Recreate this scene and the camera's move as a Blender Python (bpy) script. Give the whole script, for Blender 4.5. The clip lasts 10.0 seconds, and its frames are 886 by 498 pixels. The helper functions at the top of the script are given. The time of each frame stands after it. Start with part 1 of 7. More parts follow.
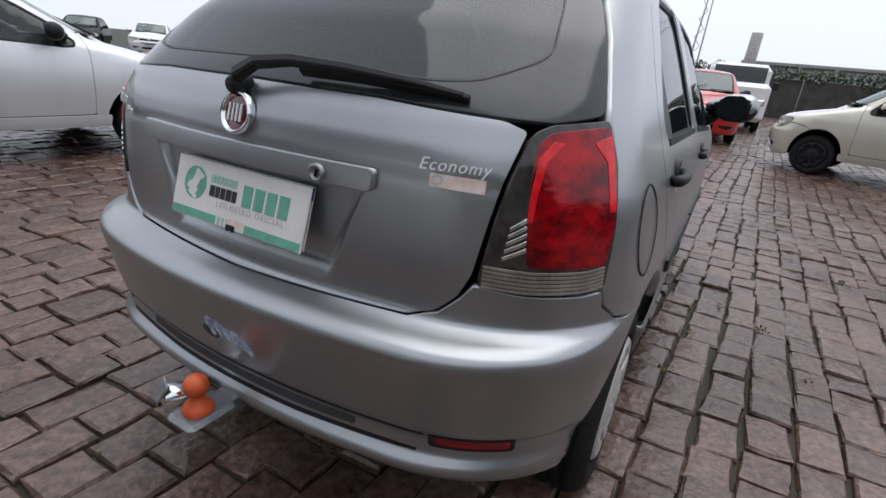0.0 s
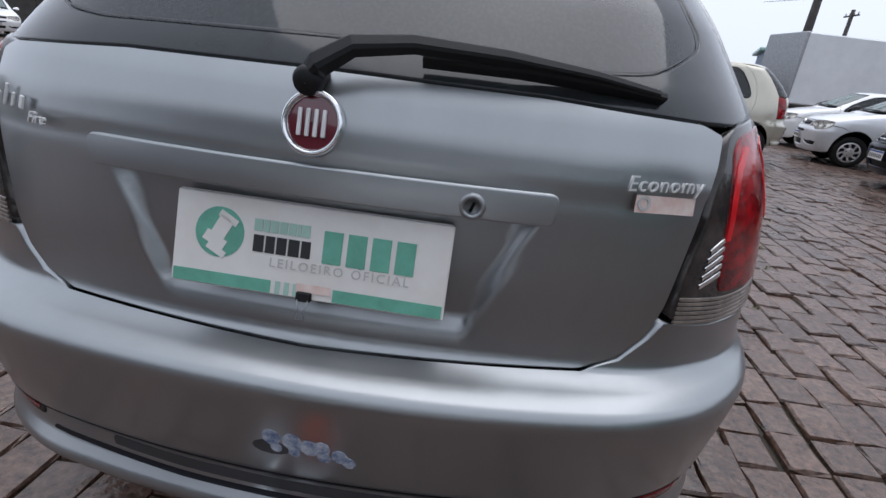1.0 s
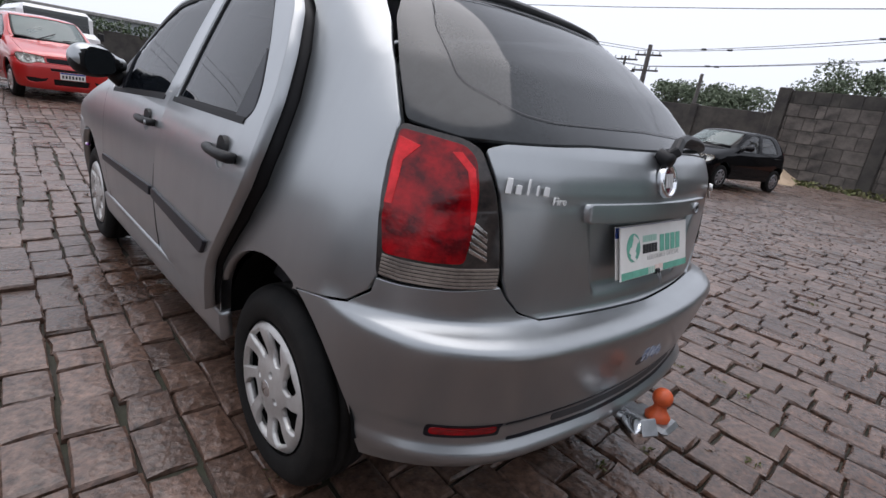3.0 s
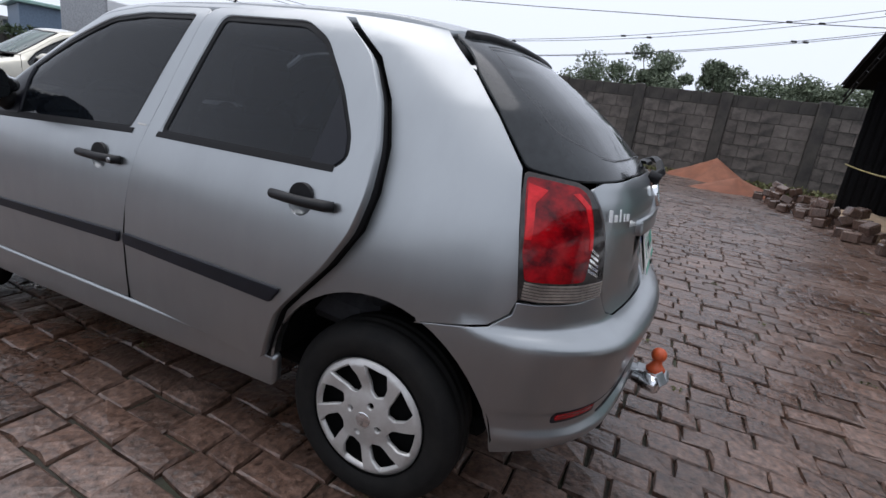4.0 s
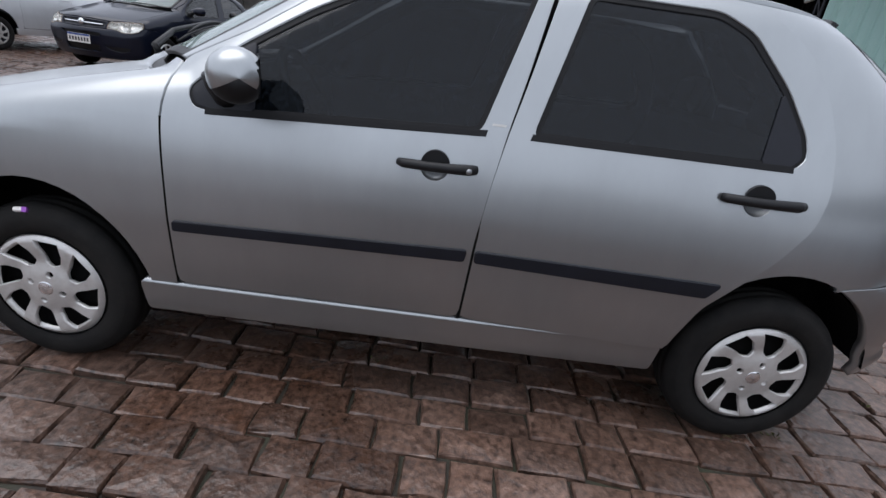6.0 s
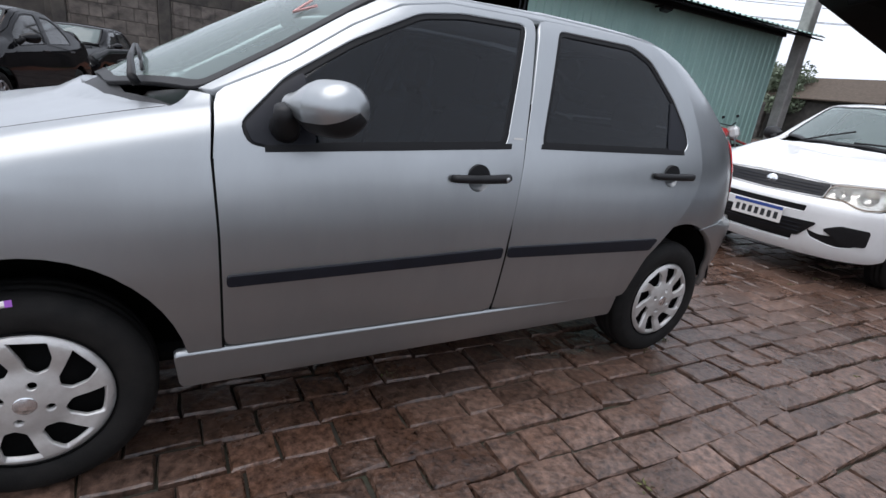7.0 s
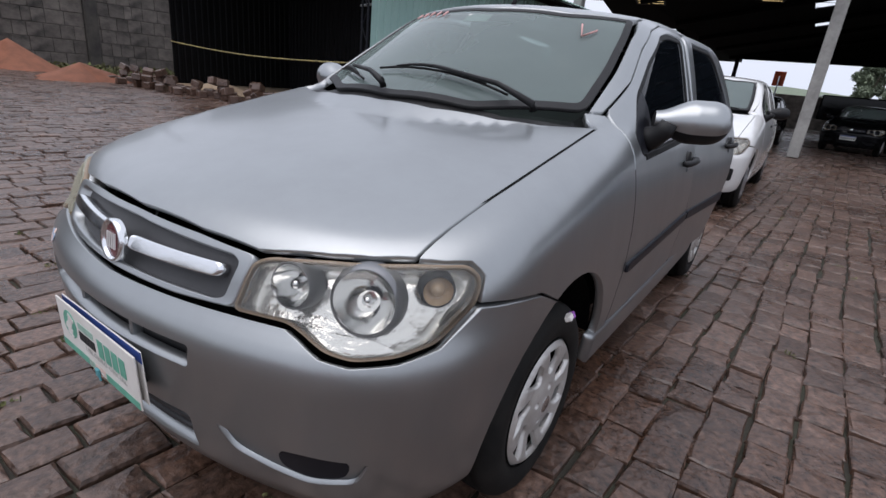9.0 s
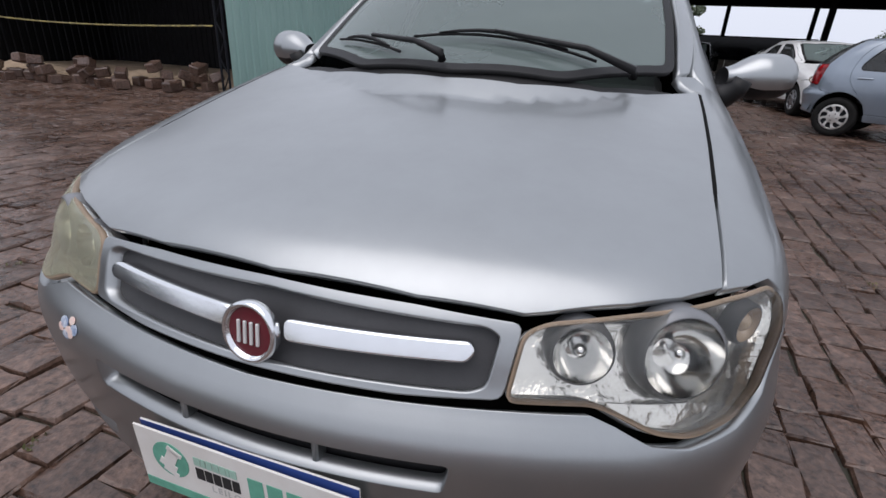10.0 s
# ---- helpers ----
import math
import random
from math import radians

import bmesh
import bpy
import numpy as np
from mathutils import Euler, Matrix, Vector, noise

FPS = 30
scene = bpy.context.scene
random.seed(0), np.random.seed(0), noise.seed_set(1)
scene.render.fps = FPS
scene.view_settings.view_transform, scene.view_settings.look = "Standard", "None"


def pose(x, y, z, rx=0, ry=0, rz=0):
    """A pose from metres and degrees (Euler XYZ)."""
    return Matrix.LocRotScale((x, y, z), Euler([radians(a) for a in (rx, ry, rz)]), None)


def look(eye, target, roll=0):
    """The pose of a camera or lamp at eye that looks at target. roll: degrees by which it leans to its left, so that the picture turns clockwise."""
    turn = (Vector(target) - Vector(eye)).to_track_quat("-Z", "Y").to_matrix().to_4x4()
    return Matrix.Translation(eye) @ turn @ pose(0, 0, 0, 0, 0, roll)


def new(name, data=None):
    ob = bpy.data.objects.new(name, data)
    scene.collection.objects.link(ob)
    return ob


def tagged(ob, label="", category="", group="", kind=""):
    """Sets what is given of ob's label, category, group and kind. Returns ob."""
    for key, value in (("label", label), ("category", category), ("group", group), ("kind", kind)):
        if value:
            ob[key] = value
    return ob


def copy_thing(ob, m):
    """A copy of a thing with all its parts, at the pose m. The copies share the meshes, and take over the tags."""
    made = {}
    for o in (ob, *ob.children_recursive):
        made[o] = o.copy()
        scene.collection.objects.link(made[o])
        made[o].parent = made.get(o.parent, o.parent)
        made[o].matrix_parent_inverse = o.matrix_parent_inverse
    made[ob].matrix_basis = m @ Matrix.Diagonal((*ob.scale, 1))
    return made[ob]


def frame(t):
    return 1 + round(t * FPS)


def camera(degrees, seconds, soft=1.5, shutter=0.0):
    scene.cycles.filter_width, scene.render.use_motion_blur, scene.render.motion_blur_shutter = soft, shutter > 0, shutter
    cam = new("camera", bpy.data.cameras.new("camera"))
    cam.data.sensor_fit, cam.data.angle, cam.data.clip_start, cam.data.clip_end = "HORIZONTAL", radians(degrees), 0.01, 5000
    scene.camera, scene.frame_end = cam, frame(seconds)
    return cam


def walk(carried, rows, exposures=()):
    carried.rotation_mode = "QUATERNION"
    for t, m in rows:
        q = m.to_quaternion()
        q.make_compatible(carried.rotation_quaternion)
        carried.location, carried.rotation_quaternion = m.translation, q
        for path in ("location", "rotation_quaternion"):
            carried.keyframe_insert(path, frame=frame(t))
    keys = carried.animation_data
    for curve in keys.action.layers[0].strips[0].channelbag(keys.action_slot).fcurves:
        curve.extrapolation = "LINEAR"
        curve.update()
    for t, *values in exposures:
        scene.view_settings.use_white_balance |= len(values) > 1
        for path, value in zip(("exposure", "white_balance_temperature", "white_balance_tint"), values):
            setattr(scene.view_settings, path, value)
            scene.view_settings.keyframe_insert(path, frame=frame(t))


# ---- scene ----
cam = camera(83.5, 10.0)
PATH = [
    (0, (0.86, -2.482, 1.132), (-0.011, -0.826, 0.424), 5.9),
    (0.5, (0.562, -2.446, 1.073), (0.066, -0.653, 0.339), 7.0),
    (1, (0.239, -2.433, 1.092), (0.095, -0.569, 0.381), 6.8),
    (1.5, (-0.129, -2.471, 1.148), (0.157, -0.627, 0.43), 7.6),
    (2, (-0.531, -2.431, 1.121), (0.167, -0.693, 0.42), 9.1),
    (2.5, (-0.957, -2.443, 1.151), (0.108, -0.886, 0.486), 10.0),
    (2.7, (-1.099, -2.401, 1.114), (0.091, -0.92, 0.488), 9.7),
    (3.8, (-1.798, -1.989, 1.135), (-0.088, -1.096, 0.607), 7.3),
    (4, (-1.861, -1.824, 1.17), (-0.088, -1.067, 0.638), 8.0),
    (4.5, (-2.06, -1.385, 1.213), (-0.184, -0.993, 0.641), 7.2),
    (5, (-2.088, -0.847, 1.186), (-0.187, -0.798, 0.567), 8.0),
    (5.5, (-2.11, -0.514, 1.179), (-0.238, -0.421, 0.481), 5.9),
    (5.7, (-2.189, -0.358, 1.218), (-0.35, -0.219, 0.444), 6.6),
    (6.8, (-2.144, 0.741, 1.147), (-0.469, -0.14, 0.5), 7.4),
    (7, (-2.116, 0.879, 1.144), (-0.495, -0.107, 0.513), 7.2),
    (7.5, (-1.969, 1.309, 1.126), (-0.452, 0.162, 0.508), 7.3),
    (8, (-1.819, 1.784, 1.14), (-0.431, 0.484, 0.523), 8.2),
    (8.5, (-1.506, 2.09, 1.142), (-0.269, 0.653, 0.507), 7.4),
    (9, (-1.163, 2.338, 1.119), (-0.107, 0.774, 0.456), 5.9),
    (9.5, (-0.799, 2.406, 1.093), (0.056, 0.734, 0.402), 4.0),
    (10, (-0.455, 2.405, 1.113), (0.12, 0.655, 0.336), 2.8),
]
walk(cam, [(t, look(eye, target, roll)) for t, eye, target, roll in PATH],
     [(0, 0.16, 6450, 13), (1, 0.10, 6200, 13), (2, 0.10, 6400, 14), (2.5, 0.22, 6500, 15), (4.5, 0.10, 6250, 13), (5.5, 0.36, 6250, 13), (7.5, 0.36, 6350, 13), (8.5, 0.06, 6350, 15), (9, 0.02, 6350, 15), (9.5, 0.09, 6400, 14), (10, -0.04, 6450, 15)])

# ---- world and light: an overcast midday sky ----
world = bpy.data.worlds.new("overcast_sky")
scene.world = world
world.use_nodes = True
wn = world.node_tree.nodes
wl = world.node_tree.links
sky = wn.new("ShaderNodeTexSky")
sky.sky_type = 'NISHITA'
sky.sun_disc = False
sky.sun_elevation = radians(73)
sky.sun_rotation = radians(14)
sky.dust_density = 6.0
grey = wn.new("ShaderNodeHueSaturation")
grey.inputs["Saturation"].default_value = 0.12
cloud = wn.new("ShaderNodeMix")
cloud.data_type = 'RGBA'
cloud.inputs["Factor"].default_value = 0.80
cloud.inputs["B"].default_value = (8.7, 9.4, 10.5, 1)
wl.new(sky.outputs["Color"], grey.inputs["Color"])
wl.new(grey.outputs["Color"], cloud.inputs["A"])
wl.new(cloud.outputs["Result"], wn["Background"].inputs["Color"])
wn["Background"].inputs["Strength"].default_value = 0.110
sun = new("sun", bpy.data.lights.new("sun", 'SUN'))
sun.data.energy, sun.data.angle, sun.data.color = 1.4, radians(64), (1.0, 0.975, 0.95)
sun.matrix_world = look((0.6, 2.4, 8), (0, 0, 0))


# ---- materials ----
def mat(name, color, rough=0.5, metal=0.0, coat=0.0, spec=0.5, noise_amt=0.0, noise_scale=8.0, bump=0.0, bump_scale=60.0,
        color2=None, stretch=(1, 1, 1), rand=0.0, coat_rough=0.05, rough_var=0.0):
    """A procedural surface: base colour, stains at one scale, grain and relief at another."""
    m = bpy.data.materials.new(name)
    m.use_nodes = True
    nt, ln = m.node_tree.nodes, m.node_tree.links
    b = nt["Principled BSDF"]
    b.inputs["Base Color"].default_value = (*color, 1)
    b.inputs["Roughness"].default_value = rough
    b.inputs["Metallic"].default_value = metal
    b.inputs["Coat Weight"].default_value = coat
    b.inputs["Coat Roughness"].default_value = coat_rough
    b.inputs["Specular IOR Level"].default_value = spec
    tc = nt.new("ShaderNodeTexCoord")
    mp = nt.new("ShaderNodeMapping")
    mp.inputs["Scale"].default_value = stretch
    ln.new(tc.outputs["Object"], mp.inputs["Vector"])
    out = None
    if noise_amt or color2:
        c2 = color2 or tuple(c * (1 - noise_amt) for c in color)
        n1 = nt.new("ShaderNodeTexNoise")
        n1.inputs["Scale"].default_value = noise_scale
        n1.inputs["Detail"].default_value = 6
        n1.inputs["Roughness"].default_value = 0.65
        ln.new(mp.outputs["Vector"], n1.inputs["Vector"])
        rp = nt.new("ShaderNodeMapRange")
        rp.inputs["From Min"].default_value = 0.35
        rp.inputs["From Max"].default_value = 0.65
        ln.new(n1.outputs["Fac"], rp.inputs["Value"])
        mx = nt.new("ShaderNodeMix")
        mx.data_type = 'RGBA'
        mx.inputs["A"].default_value = (*color, 1)
        mx.inputs["B"].default_value = (*c2, 1)
        ln.new(rp.outputs["Result"], mx.inputs["Factor"])
        out = mx.outputs["Result"]
        if rough_var:
            rr = nt.new("ShaderNodeMapRange")
            rr.inputs["To Min"].default_value = rough - rough_var
            rr.inputs["To Max"].default_value = rough + rough_var
            ln.new(n1.outputs["Fac"], rr.inputs["Value"])
            ln.new(rr.outputs["Result"], b.inputs["Roughness"])
    if rand:
        oi = nt.new("ShaderNodeObjectInfo")
        ge = nt.new("ShaderNodeNewGeometry")
        ad = nt.new("ShaderNodeMath")
        ad.operation = 'ADD'
        ln.new(oi.outputs["Random"], ad.inputs[0])
        ln.new(ge.outputs["Random Per Island"], ad.inputs[1])
        fr = nt.new("ShaderNodeMath")
        fr.operation = 'FRACT'
        ln.new(ad.outputs[0], fr.inputs[0])
        hv = nt.new("ShaderNodeHueSaturation")
        vr = nt.new("ShaderNodeMapRange")
        vr.inputs["To Min"].default_value = 1 - rand
        vr.inputs["To Max"].default_value = 1 + rand
        ln.new(fr.outputs[0], vr.inputs["Value"])
        ln.new(vr.outputs["Result"], hv.inputs["Value"])
        if out:
            ln.new(out, hv.inputs["Color"])
        else:
            hv.inputs["Color"].default_value = (*color, 1)
        out = hv.outputs["Color"]
    if out:
        ln.new(out, b.inputs["Base Color"])
    if bump:
        n2 = nt.new("ShaderNodeTexNoise")
        n2.inputs["Scale"].default_value = bump_scale
        n2.inputs["Detail"].default_value = 5
        ln.new(mp.outputs["Vector"], n2.inputs["Vector"])
        bp = nt.new("ShaderNodeBump")
        bp.inputs["Strength"].default_value = bump
        bp.inputs["Distance"].default_value = 0.01
        ln.new(n2.outputs["Fac"], bp.inputs["Height"])
        ln.new(bp.outputs["Normal"], b.inputs["Normal"])
    return m


def paint(name, color, metal=0.0, rough=0.35, coat=1.0, spec=0.5, coat_rough=0.06):
    """Car paint under clear coat, with a thin film of rain dirt."""
    return mat(name, color, rough, metal, coat=coat, spec=spec, coat_rough=coat_rough, color2=tuple(c * 0.88 + 0.002 for c in color), noise_scale=2.2,
               stretch=(1.0, 1.0, 0.35), rough_var=0.06, bump=0.012, bump_scale=220)


def glass(name, tint, gloss=0.02, haze=0.0, streaks=0.0, film=(0.50, 0.53, 0.53), ior=1.52):
    """Window glass: tinted see-through body and a mirror-like face."""
    m = bpy.data.materials.new(name)
    m.use_nodes = True
    nt, ln = m.node_tree.nodes, m.node_tree.links
    nt.remove(nt["Principled BSDF"])
    tr = nt.new("ShaderNodeBsdfTransparent")
    tr.inputs["Color"].default_value = (*tint, 1)
    gl = nt.new("ShaderNodeBsdfGlossy")
    gl.inputs["Roughness"].default_value = gloss
    fr = nt.new("ShaderNodeFresnel")
    fr.inputs["IOR"].default_value = ior
    mx = nt.new("ShaderNodeMixShader")
    ln.new(fr.outputs["Fac"], mx.inputs[0])
    ln.new(tr.outputs[0], mx.inputs[1])
    ln.new(gl.outputs[0], mx.inputs[2])
    last = mx
    if haze or streaks:
        df = nt.new("ShaderNodeBsdfDiffuse")
        df.inputs["Color"].default_value = (*film, 1)
        tc = nt.new("ShaderNodeTexCoord")
        amounts = []
        for scale, lo, hi, a, b in (((1.6, 1.6, 2.2), 0.3, 0.7, haze * 0.82, haze), ((170, 170, 5), 0.42, 0.66, 0.0, streaks)):
            mp = nt.new("ShaderNodeMapping")
            mp.inputs["Scale"].default_value = scale
            n1 = nt.new("ShaderNodeTexNoise")
            n1.inputs["Scale"].default_value = 1.0
            n1.inputs["Detail"].default_value = 4
            rp = nt.new("ShaderNodeMapRange")
            for key, val in (("From Min", lo), ("From Max", hi), ("To Min", a), ("To Max", b)):
                rp.inputs[key].default_value = val
            ln.new(tc.outputs["Object"], mp.inputs["Vector"])
            ln.new(mp.outputs["Vector"], n1.inputs["Vector"])
            ln.new(n1.outputs["Fac"], rp.inputs["Value"])
            amounts.append(rp)
        ad = nt.new("ShaderNodeMath")
        ad.operation = 'ADD'
        ln.new(amounts[0].outputs["Result"], ad.inputs[0])
        ln.new(amounts[1].outputs["Result"], ad.inputs[1])
        m2 = nt.new("ShaderNodeMixShader")
        ln.new(ad.outputs[0], m2.inputs[0])
        ln.new(mx.outputs[0], m2.inputs[1])
        ln.new(df.outputs[0], m2.inputs[2])
        last = m2
    ln.new(last.outputs[0], nt["Material Output"].inputs["Surface"])
    return m


GREY = paint("grey_metallic_paint", (0.365, 0.380, 0.386), 0.93, 0.35, 0.45, 0.5, 0.12)
SILVER = paint("silver_paint", (0.68, 0.69, 0.70), 0.35, 0.38)
WHITE = paint("white_paint", (0.80, 0.80, 0.79))
BEIGE = paint("champagne_paint", (0.56, 0.53, 0.44), 0.35, 0.38)
RED = paint("red_paint", (0.50, 0.018, 0.016))
BLACK = paint("black_paint", (0.004, 0.004, 0.005), 0.0, 0.4, 0.45, 0.0)
NAVY = paint("navy_paint", (0.005, 0.007, 0.016), 0.0, 0.4, 0.5, 0.05)
BLUEGREY = paint("blue_grey_paint", (0.22, 0.26, 0.31), 0.5)
PLASTIC = mat("black_plastic", (0.010, 0.010, 0.011), 0.5, spec=0.3, noise_amt=0.3, noise_scale=14, bump=0.06, bump_scale=320)
TRIM = mat("dark_grey_trim", (0.009, 0.010, 0.015), 0.42, spec=0.28, noise_amt=0.3, noise_scale=9, bump=0.04, bump_scale=260)
GREYPLASTIC = mat("grey_plastic", (0.050, 0.050, 0.053), 0.5, spec=0.35, noise_amt=0.2, noise_scale=12, bump=0.04, bump_scale=240)
RUBBER = mat("tyre_rubber", (0.006, 0.006, 0.006), 0.75, spec=0.22, color2=(0.014, 0.013, 0.012), noise_scale=11, bump=0.12, bump_scale=180)
SEAL = mat("rubber_seal", (0.006, 0.006, 0.007), 0.6, spec=0.25, noise_amt=0.3)
# Near-black that stands for the shade in hollows and joints.
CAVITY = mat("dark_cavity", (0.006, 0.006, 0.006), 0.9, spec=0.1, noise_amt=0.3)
CHROME = mat("chrome", (0.84, 0.85, 0.86), 0.17, 1.0, noise_amt=0.06, noise_scale=20)
MIRROR_GLASS = mat("mirror_glass", (0.22, 0.24, 0.25), 0.04, 1.0, noise_amt=0.1)
REFLECTOR = mat("lamp_reflector", (0.78, 0.78, 0.77), 0.12, 1.0, noise_amt=0.08, noise_scale=30)
LAMP_INNER = mat("faceted_lamp_reflector", (0.92, 0.91, 0.88), 0.14, 0.8, noise_amt=0.05, bump=1.0, bump_scale=16)
LAMP_BEZEL = mat("lamp_bezel", (0.20, 0.205, 0.215), 0.4, 0.3, noise_amt=0.1, noise_scale=30)
SCRIPT = mat("silver_script", (0.74, 0.74, 0.73), 0.30, 0.25, noise_amt=0.08, noise_scale=40)
CAPSILVER = mat("hubcap_silver", (0.62, 0.61, 0.59), 0.36, 0.5, color2=(0.48, 0.46, 0.44), noise_scale=12, bump=0.03, bump_scale=160)
ALLOY = mat("alloy_grey", (0.34, 0.34, 0.35), 0.3, 0.8, noise_amt=0.15)
FABRIC = mat("seat_fabric", (0.05, 0.05, 0.055), 0.9, noise_amt=0.35, noise_scale=20, bump=0.2, bump_scale=300)
DASH = mat("dashboard_plastic", (0.06, 0.06, 0.06), 0.65, noise_amt=0.2, bump=0.05, bump_scale=200)
# Blue film colour: reflected sky is put into the rain streaks.
GLASS_SIDE = glass("tinted_side_glass", (0.05, 0.055, 0.06), 0.015, 0.004, 0.040, (0.20, 0.26, 0.35), 1.40)
GLASS_REAR = glass("tinted_rear_glass", (0.035, 0.038, 0.041), 0.05, 0.09, 0.025, (0.36, 0.39, 0.41))
# Pale haze of wet glass, also carrying part of the sky's reflection.
GLASS_FRONT = glass("windscreen_glass", (0.36, 0.47, 0.44), 0.03, 0.27, 0.0, (0.44, 0.54, 0.52))
GLASS_CAR = glass("parked_car_glass", (0.14, 0.16, 0.16), 0.03, 0.06, 0.0)
LENS = glass("clear_lamp_lens", (0.94, 0.93, 0.90), 0.03, 0.025, 0.0)
LENS_OLD = glass("yellowed_lamp_lens", (0.84, 0.83, 0.68), 0.08, 0.30, 0.04, (0.66, 0.65, 0.50))
LENS_RED = mat("red_lamp_lens", (0.40, 0.004, 0.008), 0.10, coat=0.25, spec=0.25, color2=(0.075, 0.002, 0.004), noise_scale=15, stretch=(1, 1, 1.3), bump=0.10, bump_scale=60)
LENS_GLOW = mat("red_lamp_edge", (0.80, 0.016, 0.024), 0.15, coat=0.2, spec=0.3, color2=(0.50, 0.008, 0.01), noise_scale=26)
LENS_SMOKE = mat("smoked_lamp_lens", (0.020, 0.018, 0.018), 0.10, coat=0.35, spec=0.3, color2=(0.055, 0.045, 0.04), noise_scale=24)
LENS_CLEARISH = mat("smoked_lower_lens", (0.13, 0.105, 0.09), 0.18, coat=0.3, color2=(0.27, 0.225, 0.19), noise_scale=14)
AMBER = mat("indicator_bulb", (0.62, 0.47, 0.33), 0.25, coat=0.6, noise_amt=0.2)
BADGE_RED = mat("badge_enamel", (0.13, 0.012, 0.022), 0.25, coat=1.0, noise_amt=0.2)
PLATE_WHITE = mat("plate_card", (0.74, 0.72, 0.69), 0.6, color2=(0.66, 0.63, 0.59), noise_scale=7)
PLATE_GREEN = mat("plate_green", (0.14, 0.42, 0.31), 0.6, noise_amt=0.25, noise_scale=22)
PLATE_PALE = mat("plate_pale_green", (0.36, 0.55, 0.46), 0.6, noise_amt=0.15, noise_scale=22)
PLATE_BLACK = mat("plate_ink", (0.02, 0.02, 0.022), 0.6, noise_amt=0.2)
PLATE_GREY = mat("plate_grey_ink", (0.50, 0.49, 0.47), 0.6, noise_amt=0.15)
PLATE_BLUE = mat("plate_blue", (0.03, 0.07, 0.28), 0.5, noise_amt=0.2)
STICKER_PINK = mat("pink_sticker", (0.66, 0.45, 0.40), 0.6, color2=(0.72, 0.62, 0.56), noise_scale=40)
STICKER_BLUE = mat("worn_sticker", (0.55, 0.60, 0.66), 0.6, color2=(0.10, 0.16, 0.30), noise_scale=60)
MARK_RED = mat("marker_red", (0.70, 0.40, 0.38), 0.7, noise_amt=0.2, noise_scale=40)
ORANGE = mat("orange_cap", (0.62, 0.10, 0.025), 0.45, noise_amt=0.3, noise_scale=25)
STEEL = mat("galvanised_steel", (0.36, 0.37, 0.38), 0.38, 0.8, noise_amt=0.35, noise_scale=18)
SETT = mat("granite_sett", (0.215, 0.165, 0.145), 0.5, rand=0.30, bump=0.7, bump_scale=34, coat=0.12, coat_rough=0.32)
sn, sl = SETT.node_tree.nodes, SETT.node_tree.links
place_node = sn.new("ShaderNodeNewGeometry")
patch, grain = sn.new("ShaderNodeTexNoise"), sn.new("ShaderNodeTexNoise")
for nd, sc, det in ((patch, 1.1, 7), (grain, 36, 9)):
    nd.inputs["Scale"].default_value = sc
    nd.inputs["Detail"].default_value = det
    nd.inputs["Roughness"].default_value = 0.68
    sl.new(place_node.outputs["Position"], nd.inputs["Vector"])
stain, speck = sn.new("ShaderNodeMix"), sn.new("ShaderNodeMix")
for nd, ca, cb in ((stain, (0.098, 0.065, 0.052), (0.048, 0.025, 0.016)), (speck, (0.16, 0.14, 0.13), (2.35, 2.25, 2.15))):
    nd.data_type = 'RGBA'
    nd.inputs["A"].default_value, nd.inputs["B"].default_value = (*ca, 1), (*cb, 1)
speck.clamp_factor = True
ranges = []
for src, lo, hi, ta, tb in ((patch, 0.38, 0.64, 0, 1), (grain, 0.30, 0.72, 0, 1), (patch, 0.35, 0.65, 0.40, 0.20)):
    mr = sn.new("ShaderNodeMapRange")
    for key, val in (("From Min", lo), ("From Max", hi), ("To Min", ta), ("To Max", tb)):
        mr.inputs[key].default_value = val
    sl.new(src.outputs["Fac"], mr.inputs["Value"])
    ranges.append(mr)
sl.new(ranges[0].outputs["Result"], stain.inputs["Factor"])
sl.new(ranges[1].outputs["Result"], speck.inputs["Factor"])
both_mix = sn.new("ShaderNodeMix")
both_mix.data_type, both_mix.blend_type = 'RGBA', 'MULTIPLY'
both_mix.inputs["Factor"].default_value = 1.0
sl.new(stain.outputs["Result"], both_mix.inputs["A"])
sl.new(speck.outputs["Result"], both_mix.inputs["B"])
sl.new(both_mix.outputs["Result"], next(n for n in sn if n.type == 'HUE_SAT').inputs["Color"])
sl.new(ranges[2].outputs["Result"], sn["Principled BSDF"].inputs["Roughness"])
BED = mat("joint_soil", (0.028, 0.022, 0.018), 0.85, color2=(0.030, 0.032, 0.017), noise_scale=6, bump=0.5, bump_scale=40)
SAND = mat("sand", (0.42, 0.31, 0.21), 0.9, noise_amt=0.3, noise_scale=3, bump=0.5, bump_scale=40)
CLAY = mat("red_clay", (0.23, 0.085, 0.045), 0.9, noise_amt=0.35, noise_scale=3, bump=0.6, bump_scale=25)
WALLMAT = mat("stained_concrete", (0.155, 0.135, 0.118), 0.85, color2=(0.045, 0.040, 0.036), noise_scale=1.6, bump=0.6, bump_scale=9, rand=0.22, stretch=(1, 1, 1.6))
WALLDARK = mat("mossy_concrete", (0.035, 0.032, 0.030), 0.9, color2=(0.075, 0.068, 0.058), noise_scale=1.8, bump=0.5, bump_scale=12)
MINT = mat("mint_steel_sheet", (0.33, 0.50, 0.45), 0.45, color2=(0.28, 0.44, 0.40), noise_scale=1.1, stretch=(1, 1, 0.25), coat=0.2)
